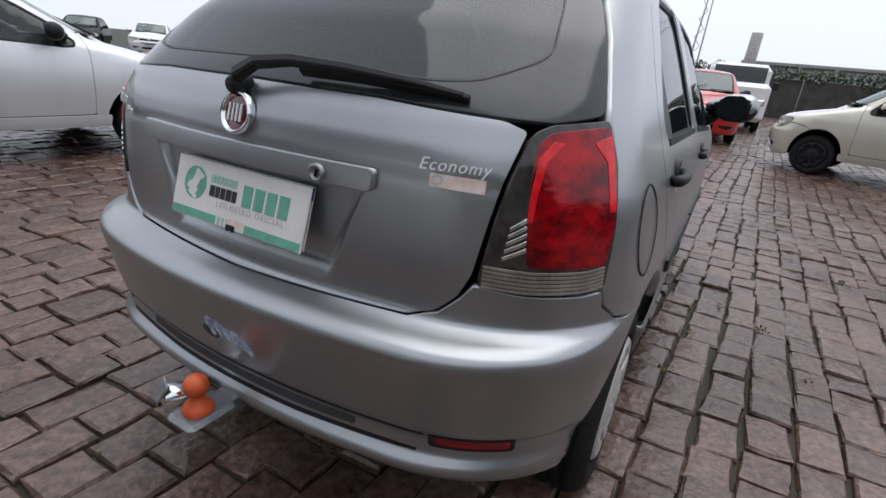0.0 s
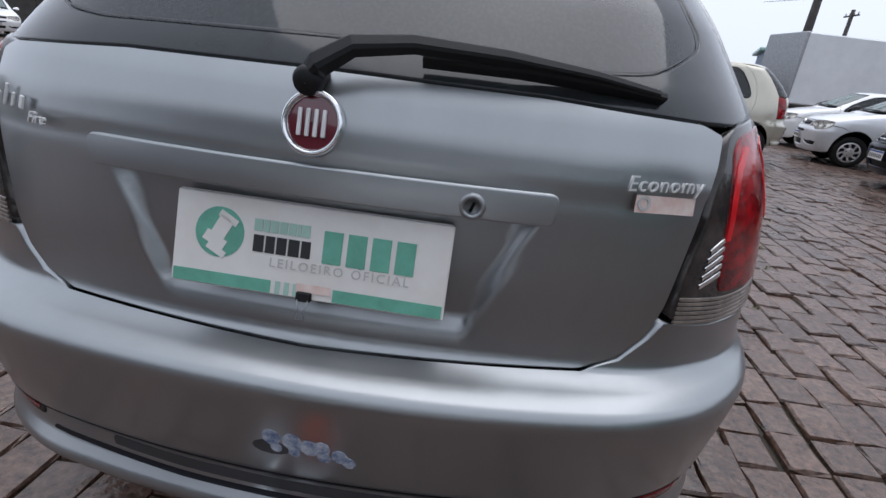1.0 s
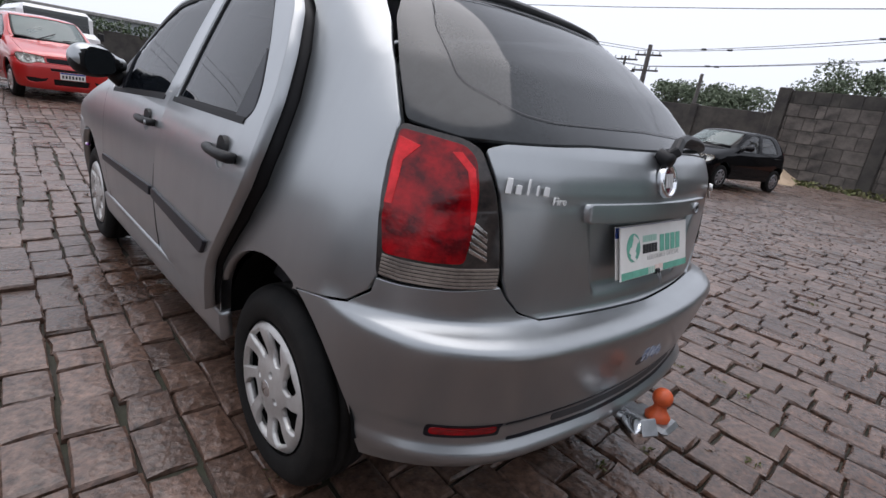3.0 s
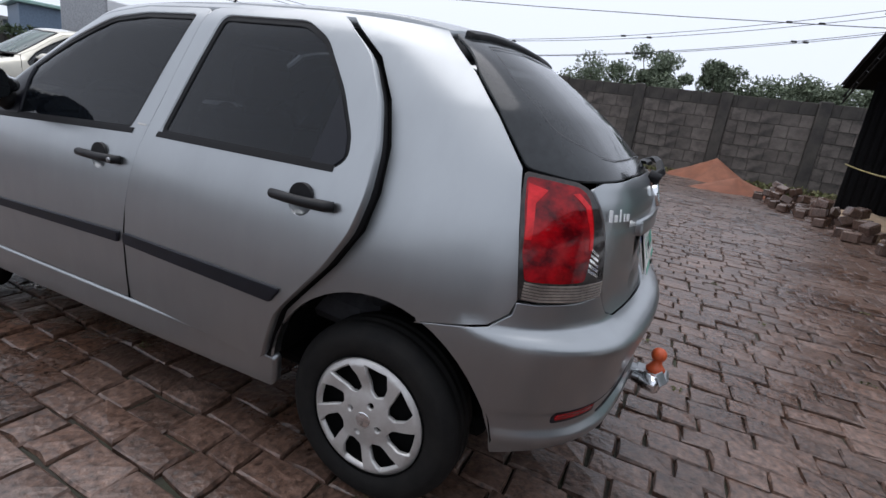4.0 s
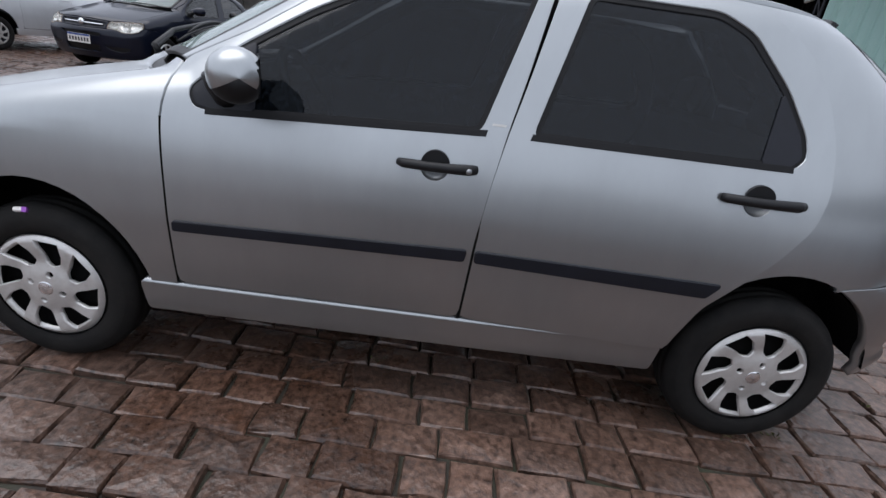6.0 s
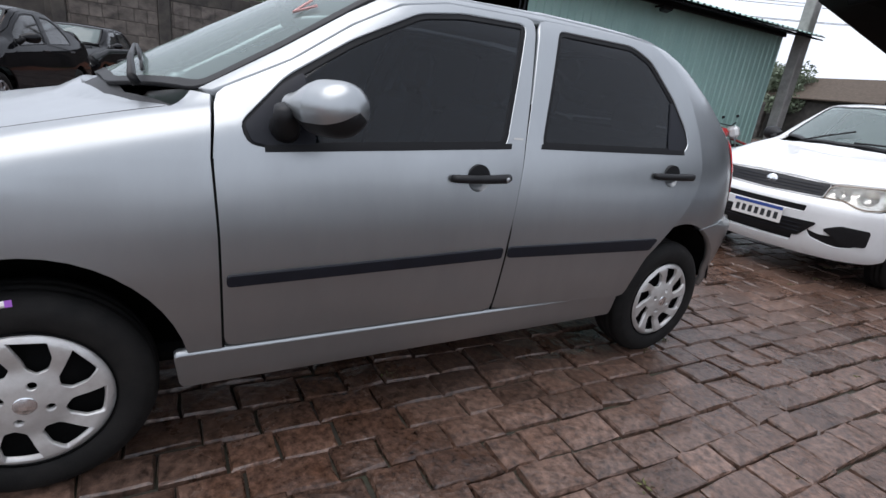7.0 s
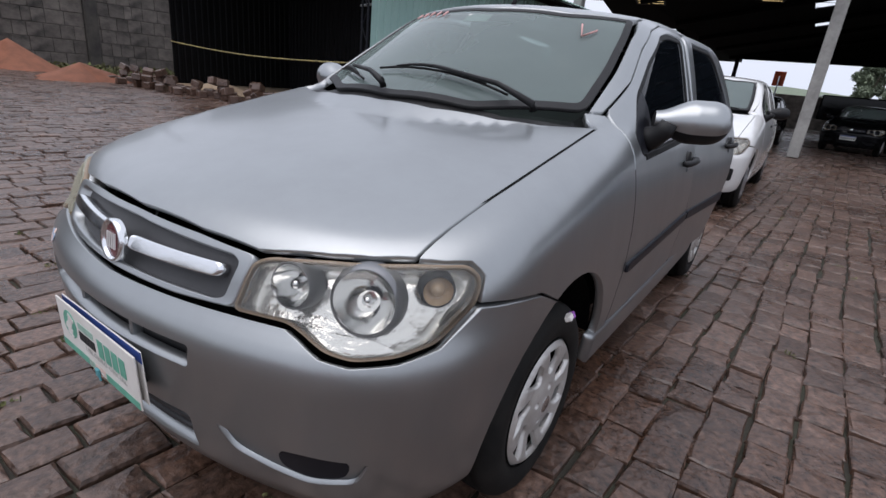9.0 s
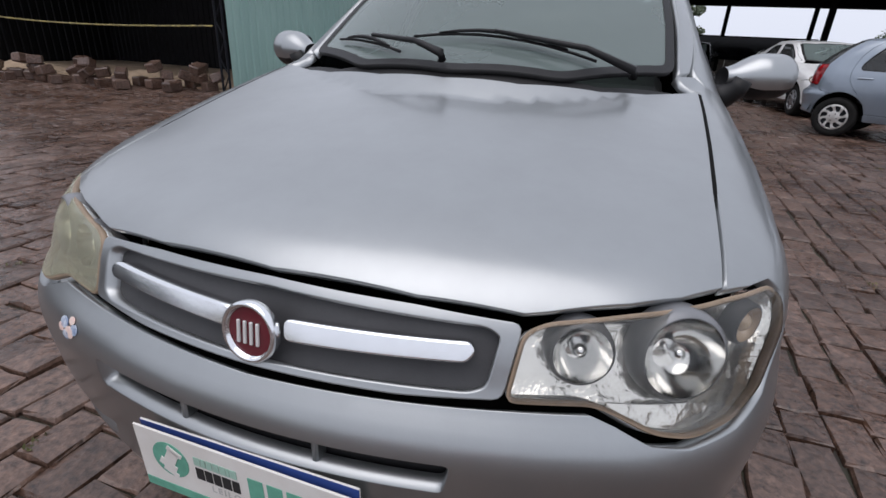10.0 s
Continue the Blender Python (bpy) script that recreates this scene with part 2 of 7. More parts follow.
# Black sheet; the open shed's inner shade is put into its colour.
SHADESHEET = mat("shaded_black_sheet", (0.006, 0.006, 0.007), 0.6, spec=0.2, noise_amt=0.4, noise_scale=2)
# Roof undersides with the shade below them put into the near-black colour.
SHADEROOF = mat("shaded_roof_underside", (0.006, 0.006, 0.006), 0.9, spec=0.1, noise_amt=0.4, noise_scale=2)
CONCRETE = mat("concrete_post", (0.36, 0.35, 0.33), 0.8, noise_amt=0.35, noise_scale=4, bump=0.3, bump_scale=30)
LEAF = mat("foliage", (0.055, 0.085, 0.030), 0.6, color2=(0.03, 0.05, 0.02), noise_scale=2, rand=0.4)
# Paler than LEAF: the haze of distance is put into the colour.
LEAF_HAZED = mat("hazed_foliage", (0.155, 0.190, 0.125), 0.7, color2=(0.10, 0.125, 0.075), noise_scale=1, rand=0.35)
BARK = mat("bark", (0.10, 0.075, 0.055), 0.9, noise_amt=0.4, noise_scale=6, bump=0.5, bump_scale=20)
GRASS = mat("grass", (0.075, 0.10, 0.025), 0.8, color2=(0.12, 0.10, 0.045), noise_scale=5, rand=0.4)
TAPE = mat("yellow_tape", (0.62, 0.50, 0.16), 0.6, color2=(0.05, 0.05, 0.05), noise_scale=30)
WOODPOLE = mat("weathered_pole", (0.075, 0.068, 0.062), 0.9, noise_amt=0.4, noise_scale=3, bump=0.3, bump_scale=30)
CABLE = mat("cable", (0.03, 0.03, 0.03), 0.7, noise_amt=0.2)
PANELGREY = mat("grey_cladding", (0.42, 0.44, 0.45), 0.6, noise_amt=0.2, noise_scale=1.5)
TRUCKWHITE = mat("truck_box_white", (0.72, 0.74, 0.75), 0.5, noise_amt=0.12, noise_scale=1.2)
LAMPGLOW = mat("warm_diffuser", (0.7, 0.6, 0.4), 0.6, noise_amt=0.1)
LAMPGLOW.node_tree.nodes["Principled BSDF"].inputs["Emission Color"].default_value = (0.85, 0.62, 0.28, 1)
LAMPGLOW.node_tree.nodes["Principled BSDF"].inputs["Emission Strength"].default_value = 0.75
BRICKRED = mat("red_brick_chip", (0.32, 0.11, 0.06), 0.85, noise_amt=0.3, noise_scale=9)


# ---- mesh helpers ----
def part(name, verts, faces, material, parent=None, label="", normals=None, smooth=True):
    """One mesh object, under a thing or a part when a parent is given."""
    me = bpy.data.meshes.new(name)
    me.from_pydata([tuple(map(float, v)) for v in verts], [], [tuple(map(int, f)) for f in faces])
    me.materials.append(material)
    if smooth:
        me.polygons.foreach_set("use_smooth", [True] * len(me.polygons))
    if normals is not None:
        me.normals_split_custom_set_from_vertices([tuple(map(float, n)) for n in normals])
    me.update()
    ob = new(name, me)
    if parent is not None:
        ob.parent = parent
    if label:
        tagged(ob, label)
    return ob


def thing(name, label, category, group="", kind="", m=None):
    ob = new(name)
    ob.empty_display_size = 0.1
    if m is not None:
        ob.matrix_world = m
    return tagged(ob, label, category, group, kind)


def box_bm(size, m=None, bevel=0.0, seg=2, bm=None):
    bm = bm or bmesh.new()
    r = bmesh.ops.create_cube(bm, size=1.0)
    vs = r["verts"]
    bmesh.ops.scale(bm, vec=size, verts=vs)
    if bevel:
        es = list({e for v in vs for e in v.link_edges})
        g = bmesh.ops.bevel(bm, geom=es, offset=bevel, segments=seg, affect='EDGES', profile=0.5)
        vs = list({v for f in g["faces"] for v in f.verts} | {v for v in vs if v.is_valid})
    if m is not None:
        bmesh.ops.transform(bm, matrix=m, verts=vs)
    return bm


def lathe(profile, n=48, axis="x", closed=False):
    """Verts and faces of a turned shape: (radius, along) pairs round an axis."""
    vs, fs = [], []
    k = len(profile)
    for i in range(n):
        a = 2 * math.pi * i / n
        c, s = math.cos(a), math.sin(a)
        for r, h in profile:
            p = {"x": (h, r * c, r * s), "y": (r * c, h, r * s), "z": (r * c, r * s, h)}[axis]
            vs.append(p)
    for i in range(n):
        j = (i + 1) % n
        for q in range(k - 1 + (1 if closed else 0)):
            q2 = (q + 1) % k
            fs.append((i * k + q, i * k + q2, j * k + q2, j * k + q))
    return vs, fs


def tube(points, r, n=8, taper=None):
    """A round bar along points."""
    pts = [Vector(p) for p in points]
    vs, fs = [], []
    up = Vector((0, 0, 1))
    for i, p in enumerate(pts):
        d = (pts[min(i + 1, len(pts) - 1)] - pts[max(i - 1, 0)]).normalized()
        a = d.cross(up)
        if a.length < 1e-3:
            a = d.cross(Vector((1, 0, 0)))
        a.normalize()
        b = a.cross(d)
        rr = r if taper is None else r * taper[i]
        for k in range(n):
            t = 2 * math.pi * k / n
            vs.append(p + (a * math.cos(t) + b * math.sin(t)) * rr)
    for i in range(len(pts) - 1):
        for k in range(n):
            k2 = (k + 1) % n
            fs.append((i * n + k, i * n + k2, (i + 1) * n + k2, (i + 1) * n + k))
    fs.append(tuple(range(n))[::-1])
    fs.append(tuple((len(pts) - 1) * n + k for k in range(n)))
    return vs, fs


def moved(verts, m):
    return [m @ Vector(v) for v in verts]


def merge(*parts):
    vs, fs = [], []
    for v, f in parts:
        o = len(vs)
        vs.extend(v)
        fs.extend(tuple(i + o for i in q) for q in f)
    return vs, fs


def cube(size, center, turn=(0, 0, 0), chamfer=0.0):
    """Verts and faces of a block with chamfered edges."""
    bm = box_bm(size, pose(*center, *turn), chamfer, 1)
    bm.verts.index_update()
    vs = [v.co.copy() for v in bm.verts]
    fs = [tuple(v.index for v in f.verts) for f in bm.faces]
    bm.free()
    return vs, fs


def words(name, text, size, m, material, parent, extrude=0.001, shear=0.0, spacing=1.0, label="", align='CENTER'):
    """Raised lettering in the built-in font."""
    cu = bpy.data.curves.new(name, 'FONT')
    cu.body, cu.size, cu.extrude, cu.shear, cu.space_character = text, size, extrude, shear, spacing
    cu.align_x, cu.align_y = align, 'CENTER'
    cu.resolution_u = 3
    tmp = new(name, cu)
    bpy.context.view_layer.update()
    me = bpy.data.meshes.new_from_object(tmp.evaluated_get(bpy.context.evaluated_depsgraph_get()))
    bpy.data.objects.remove(tmp)
    me.materials.clear()
    me.materials.append(material)
    ob = new(name, me)
    ob.parent = parent
    ob.matrix_local = m
    if label:
        tagged(ob, label)
    return ob


# ---- car surfaces ----
def table(pairs, sigma=0.02):
    """A smoothed curve through (place, value) pairs."""
    xs = np.array([p[0] for p in pairs], float)
    ys = np.array([p[1] for p in pairs], float)
    if xs[0] > xs[-1]:
        xs, ys = xs[::-1], ys[::-1]
    g = np.linspace(xs[0] - 0.4, xs[-1] + 0.4, 1600)
    lo, hi = (ys[1] - ys[0]) / (xs[1] - xs[0]), (ys[-1] - ys[-2]) / (xs[-1] - xs[-2])
    v = np.interp(g, xs, ys) + np.minimum(g - xs[0], 0) * lo + np.maximum(g - xs[-1], 0) * hi
    step = g[1] - g[0]
    k = max(1, int(3 * sigma / step))
    w = np.exp(-0.5 * (np.arange(-k, k + 1) * step / sigma) ** 2)
    w /= w.sum()
    v = np.convolve(np.pad(v, k, mode="edge"), w, mode="valid")
    return lambda q: np.interp(q, g, v)


def smin(a, b, k):
    h = np.maximum(k - np.abs(a - b), 0) / k
    return np.minimum(a, b) - h * h * k * 0.25


class Shape:
    """A car body as one rounded solid: half width, rear, front and top curves, blended at the corners."""
    A, RHO = 0.40, 0.60

    def __init__(self, W, P, R, F, H, C, rb=0.22, fb=0.50, cw=0.55, cr=0.09, hc=(0.05, 0.10, 0.8), kr=0.30, kf=0.30, kt=(0.17, 0.09),
                 rear_pivot=-1.0, front_pivot=1.15):
        self.W, self.P, self.R, self.F = table(W, 0.022), table(P, 0.12), table(R, 0.006), table(F, 0.018)
        self.H, self.C = table(H, 0.05), table(C, 0.045)
        self.rb, self.fb, self.cw, self.cr, self.hc, self.kr, self.kf, self.kt = rb, fb, cw, cr, hc, kr, kf, kt
        self.rp, self.fp = rear_pivot, front_pivot

    def f(self, x, y, z):
        ax = np.abs(x)
        b = smin(self.W(z) * self.P(y) - ax, y - (self.R(z) + self.rb * ax * ax), self.kr)
        b = smin(b, (self.F(z) - self.fb * ax * ax) - y, self.kf)
        hood = self.H(y) - (self.hc[0] + self.hc[1] * (y - self.hc[2])) * ax * ax
        cab = self.C(y + self.cw * ax * ax * (y > -0.4)) - self.cr * ax * ax
        s = np.clip((cab - hood) / 0.06 + 0.5, 0, 1)
        return smin(b, np.maximum(hood, cab) - z, self.kt[0] * (1 - s) + self.kt[1] * s)

    def shoot(self, O, D, far=1.7):
        ts = np.linspace(0.02, far, 44)
        p = O[:, None, :] + D[:, None, :] * ts[None, :, None]
        out = self.f(p[..., 0], p[..., 1], p[..., 2]) < 0
        k = np.where(out.any(1), out.argmax(1), len(ts) - 1)
        hi = ts[k]
        lo = ts[np.maximum(k - 1, 0)]
        for _ in range(13):
            m = (lo + hi) / 2
            p = O + D * m[:, None]
            out = self.f(p[:, 0], p[:, 1], p[:, 2]) < 0
            hi = np.where(out, m, hi)
            lo = np.where(out, lo, m)
        return O + D * ((lo + hi) / 2)[:, None]

    def rays(self, mode, uv):
        u, v = uv[:, 0], uv[:, 1]
        O, D = np.zeros((len(uv), 3)), np.zeros((len(uv), 3))
        if mode == "side":
            O[:, 0], O[:, 1], O[:, 2], D[:, 0] = -0.15, u, v, -1
        elif mode == "top":
            O[:, 0], O[:, 1], O[:, 2], D[:, 2] = u, v, 0.55, 1
        elif mode == "shoulder":
            a = np.clip(v, 0, None) / 0.35
            O[:, 0], O[:, 1], O[:, 2] = -0.38, u, 0.60 + np.minimum(v, 0)
            D[:, 0], D[:, 2] = -np.cos(a), np.sin(a)
        else:
            yp, s = (self.rp, -1) if mode == "rear" else (self.fp, 1)
            au, sg = np.abs(u), np.where(u < 0, -1, 1)
            q = self.RHO * math.pi / 2
            a = np.clip((au - self.A) / self.RHO, 0, math.pi / 2)
            O[:, 0] = sg * np.minimum(au, self.A)
            O[:, 1] = yp - s * np.maximum(au - self.A - q, 0)
            O[:, 2] = v
            D[:, 0], D[:, 1] = sg * np.sin(a), s * np.cos(a)
        return O, D

    def put(self, mode, uv):
        return self.shoot(*self.rays(mode, uv))

    def uv(self, mode, p):
        x, y, z = p
        if mode == "side":
            return y, z
        if mode == "top":
            return x, y
        if mode == "shoulder":
            return y, (z - 0.60 if z < 0.60 else 0.35 * math.atan2(z - 0.60, abs(x) - 0.38))
        yp, s = (self.rp, -1) if mode == "rear" else (self.fp, 1)
        ax, sg = abs(x), (-1 if x < 0 else 1)
        q = self.RHO * math.pi / 2
        d = (y - yp) * s
        if ax <= self.A:
            return x, z
        if d <= 0:
            return sg * (self.A + q - d), z
        return sg * (self.A + self.RHO * math.atan2(ax - self.A, d)), z

    def at(self, y, z):
        """The point of the flank at a place along the car and a height."""
        return tuple(self.put("side", np.array([[y, z]]))[0])


def rounded(poly, r=0.02, n=4):
    """A polygon with its corners rounded."""
    out = []
    k = len(poly)
    for i in range(k):
        p, a, b = (np.array(poly[j % k], float) for j in (i, i - 1, i + 1))
        la, lb = np.linalg.norm(a - p), np.linalg.norm(b - p)
        if la < 1e-6 or lb < 1e-6:
            continue
        ra = min(r, 0.45 * la, 0.45 * lb)
        pa, pb = p + (a - p) / la * ra, p + (b - p) / lb * ra
        for t in np.linspace(0, 1, n):
            out.append(tuple((1 - t) ** 2 * pa + 2 * t * (1 - t) * p + t * t * pb))
    return out


def resample(poly, h):
    out = []
    k = len(poly)
    for i in range(k):
        a, b = np.array(poly[i], float), np.array(poly[(i + 1) % k], float)
        n = max(1, int(np.ceil(np.linalg.norm(b - a) / h)))
        for t in range(n):
            out.append(a + (b - a) * t / n)
    keep = [out[0]]
    for p in out[1:]:
        if np.linalg.norm(p - keep[-1]) > h * 0.12:
            keep.append(p)
    if np.linalg.norm(keep[-1] - keep[0]) < h * 0.12:
        keep.pop()
    return np.array(keep)


def inside(pts, poly):
    x, y = pts[:, 0], pts[:, 1]
    c = np.zeros(len(pts), bool)
    for (x1, y1), (x2, y2) in zip(poly, np.roll(poly, -1, axis=0)):
        if y1 == y2:
            continue
        c ^= ((y1 > y) != (y2 > y)) & (x < (x2 - x1) * (y - y1) / (y2 - y1) + x1)
    return c


def gap_to(pts, poly):
    d = np.full(len(pts), 1e9)
    for a, b in zip(poly, np.roll(poly, -1, axis=0)):
        ab = b - a
        t = np.clip(((pts - a) @ ab) / max(ab @ ab, 1e-12), 0, 1)
        d = np.minimum(d, np.linalg.norm(pts - (a + t[:, None] * ab), axis=1))
    return d


def skin(shape, mode, poly, h=0.03, off=0.0, holes=(), disp=None, depth=0.018, bevel=0.0019):
    """A pressed panel: a polygon laid on the body's surface, with rolled edges. Returns verts, faces, normals."""
    loops = [resample(poly, h)] + [resample(q, h) for q in holes]
    allp = np.vstack(loops)
    lo, hi = loops[0].min(0), loops[0].max(0)
    gx, gy = np.arange(lo[0] + h * 0.37, hi[0], h), np.arange(lo[1] + h * 0.41, hi[1], h)
    grid = np.array([(x + (h / 2 if j % 2 else 0), y) for j, y in enumerate(gy) for x in gx]).reshape(-1, 2)
    if len(grid):
        ok = inside(grid, loops[0])
        for q in loops[1:]:
            ok &= ~inside(grid, q)
        grid = grid[ok]
        for q in loops:
            if len(grid):
                grid = grid[gap_to(grid, q) > h * 0.42]
    pts = np.vstack([allp, grid]) if len(grid) else allp
    edges, o = [], 0
    for q in loops:
        n = len(q)
        edges += [(o + i, o + (i + 1) % n) for i in range(n)]
        o += n
    from mathutils import geometry
    vv, ee, ff, ov, oe, of = geometry.delaunay_2d_cdt([Vector(p) for p in pts], edges, [], 0, 1e-7)
    uv = np.array([tuple(v) for v in vv])
    cen = np.array([uv[list(f)].mean(0) for f in ff])
    ok = inside(cen, loops[0])
    for q in loops[1:]:
        ok &= ~inside(cen, q)
    ff = [tuple(f) for f, k in zip(ff, ok) if k]
    first = {}
    for i, src in enumerate(ov):
        for s in src:
            first.setdefault(s, i)

    def place(q):
        p = shape.put(mode, q)
        if disp is not None or off:
            e = 0.004
            g = np.stack([shape.f(p[:, 0] + e * a, p[:, 1] + e * b, p[:, 2] + e * c) - shape.f(p[:, 0] - e * a, p[:, 1] - e * b, p[:, 2] - e * c)
                          for a, b, c in ((1, 0, 0), (0, 1, 0), (0, 0, 1))], 1)
            nn = -g / np.maximum(np.linalg.norm(g, axis=1), 1e-9)[:, None]
            d = off + (disp(q) if disp is not None else 0)
            p = p + nn * (d[:, None] if np.ndim(d) else d)
        return p

    P = place(uv)
    e = 0.004
    if disp is None:
        g = np.stack([shape.f(P[:, 0] + e * a, P[:, 1] + e * b, P[:, 2] + e * c) - shape.f(P[:, 0] - e * a, P[:, 1] - e * b, P[:, 2] - e * c)
                      for a, b, c in ((1, 0, 0), (0, 1, 0), (0, 0, 1))], 1)
        N = -g / np.maximum(np.linalg.norm(g, axis=1), 1e-9)[:, None]
    else:
        du = (place(uv + (e, 0)) - place(uv - (e, 0)))
        dv = (place(uv + (0, e)) - place(uv - (0, e)))
        N = np.cross(du, dv)
        N /= np.maximum(np.linalg.norm(N, axis=1), 1e-9)[:, None]
        g0 = P - np.array([0, 0, 0.6])
        N = np.where((N * g0 * (1, 0.3, 1)).sum(1)[:, None] < 0, -N, N)
    tri = np.array(ff)
    fn = np.cross(P[tri[:, 1]] - P[tri[:, 0]], P[tri[:, 2]] - P[tri[:, 0]])
    flip = (fn * N[tri[:, 0]]).sum(1) < 0
    tri[flip] = tri[flip][:, ::-1]
    V, NN, FF = [P], [N], [tuple(t) for t in tri]
    base, o = len(P), 0
    if depth:
        for q in loops:
            n = len(q)
            ids = [first[o + i] for i in range(n)]
            o += n
            p, nn = P[ids], N[ids]
            t = np.roll(p, -1, 0) - np.roll(p, 1, 0)
            t /= np.maximum(np.linalg.norm(t, axis=1), 1e-9)[:, None]
            out = np.cross(t, nn)
            c = p.mean(0)
            if np.sum(out * (p - c)) * (1 if q is loops[0] else -1) < 0:
                out = -out
            r1 = p + out * bevel * 0.6 - nn * bevel
            r2 = r1 - nn * depth
            V += [r1, r2]
            NN += [0.5 * (out + nn), out]
            for i in range(n):
                j = (i + 1) % n
                a, b, c1, d1 = ids[i], ids[j], base + j, base + i
                quad = [(a, b, c1, d1), (d1, c1, base + n + j, base + n + i)]
                f0 = np.cross(p[j] - p[i], r1[i] - p[i])
                if np.dot(f0, nn[i] * 0.3 + out[i]) < 0:
                    quad = [k[::-1] for k in quad]
                FF += quad
            base += 2 * n
    V, NN = np.vstack(V), np.vstack(NN)
    NN /= np.maximum(np.linalg.norm(NN, axis=1), 1e-9)[:, None]
    return V, FF, NN


def mirrored(s):
    V, F, N = s
    k = np.array([-1, 1, 1])
    return V * k, [f[::-1] for f in F], N * k


def skin_part(name, s, material, parent, label=""):
    return part(name, s[0], s[1], material, parent, label, normals=s[2])


LAMP_RIM = mat("tan_lamp_seal", (0.30, 0.22, 0.15), 0.5, noise_amt=0.3, noise_scale=30)


class Dome:
    """A shallow turned dish that skin() can lay panels on."""

    def __init__(self, face, x0=0.0):
        self.face, self.x0 = face, x0

    def f(self, x, y, z):
        return x - self.x0 + self.face(np.sqrt(y * y + z * z))

    def put(self, mode, uv):
        r = np.linalg.norm(uv, axis=1)
        return np.stack([self.x0 - self.face(r), uv[:, 0], uv[:, 1]], 1)


def shrink(poly, d):
    """A polygon drawn in by d."""
    p = np.array(poly, float)
    area = 0.5 * np.sum(p[:, 0] * np.roll(p[:, 1], -1) - np.roll(p[:, 0], -1) * p[:, 1])
    s = 1 if area > 0 else -1
    e1, e2 = p - np.roll(p, 1, 0), np.roll(p, -1, 0) - p
    e1 /= np.maximum(np.linalg.norm(e1, axis=1), 1e-9)[:, None]
    e2 /= np.maximum(np.linalg.norm(e2, axis=1), 1e-9)[:, None]
    n1, n2 = np.stack([-e1[:, 1], e1[:, 0]], 1) * s, np.stack([-e2[:, 1], e2[:, 0]], 1) * s
    n = n1 + n2
    n /= np.maximum((n * n).sum(1), 0.5)[:, None] / 2
    return [tuple(q) for q in p + n * d]


def circle(cx, cy, r, n=28, ry=None):
    return [(cx + r * math.cos(2 * math.pi * i / n), cy + (ry or r) * math.sin(2 * math.pi * i / n)) for i in range(n)]


def arch(cy, a0, a1, n=16, rx=0.362, rz=0.385, cz=0.285):
    return [(cy + rx * math.cos(radians(a)), cz + rz * math.sin(radians(a))) for a in np.linspace(a0, a1, n)]


def sym(left):
    """A left half outline, from the middle round to the middle, closed on the other side."""
    return list(left) + [(-x, *r) for x, *r in reversed(left) if abs(x) > 1e-6]


# ---- wheels ----
def cap_face(r):
    q = np.clip(r / 0.187, 0, 1)
    return 0.010 - 0.020 * np.clip((q - 0.86) / 0.14, 0, 1) ** 2 + 0.006 * np.exp(-(q / 0.30) ** 2) - 0.008 * np.exp(-((q - 0.52) / 0.16) ** 2)


def hubcap_mesh(h, slots=8, swirl=14):
    holes = []
    for i in range(slots):
        a = 2 * math.pi * i / slots + 0.16
        q = []
        for r, w in ((0.172, 0.21), (0.172, -0.21), (0.128, -0.26), (0.090, -0.25), (0.080, -0.03), (0.096, 0.20), (0.134, 0.24)):
            t = a + w * 1.15 + (0.158 - r) * swirl * 0.22
            q.append((r * math.cos(t), r * math.sin(t)))
        holes.append(rounded(q, 0.005, 3))
    for i in range(4):
        a = math.pi / 2 * i + 0.35
        holes.append(circle(0.052 * math.cos(a), 0.052 * math.sin(a), 0.0125, 12))
    return skin(Dome(cap_face), "dish", circle(0, 0, 0.186, 64), h, holes=holes, depth=0.014, bevel=0.003)


def tyre_mesh(r=0.285, w=0.172, rim=0.187, n=72):
    half = w / 2
    prof = [(rim - 0.012, -half + 0.03), (rim + 0.001, -half + 0.010), (rim + 0.006, -half + 0.004), (rim + 0.025, -half - 0.002), (rim + 0.045, -half - 0.004),
            (rim + 0.062, -half - 0.001), (rim + 0.066, -half + 0.001), (r - 0.022, -half + 0.008), (r - 0.010, -half + 0.018), (r - 0.004, -half + 0.030)]
    for x in (-0.040, -0.036, -0.030, -0.026, -0.004, 0.0, 0.006, 0.026, 0.030, 0.036):
        prof.append((r - (0.008 if round(abs(x) * 1000) in (36, 30, 0) else 0.0), x))
    prof += [(r - 0.010, half - 0.018), (rim + 0.05, half), (rim, half - 0.01), (rim - 0.03, half - 0.03)]
    return lathe(prof, n, "x")


CAP = {}


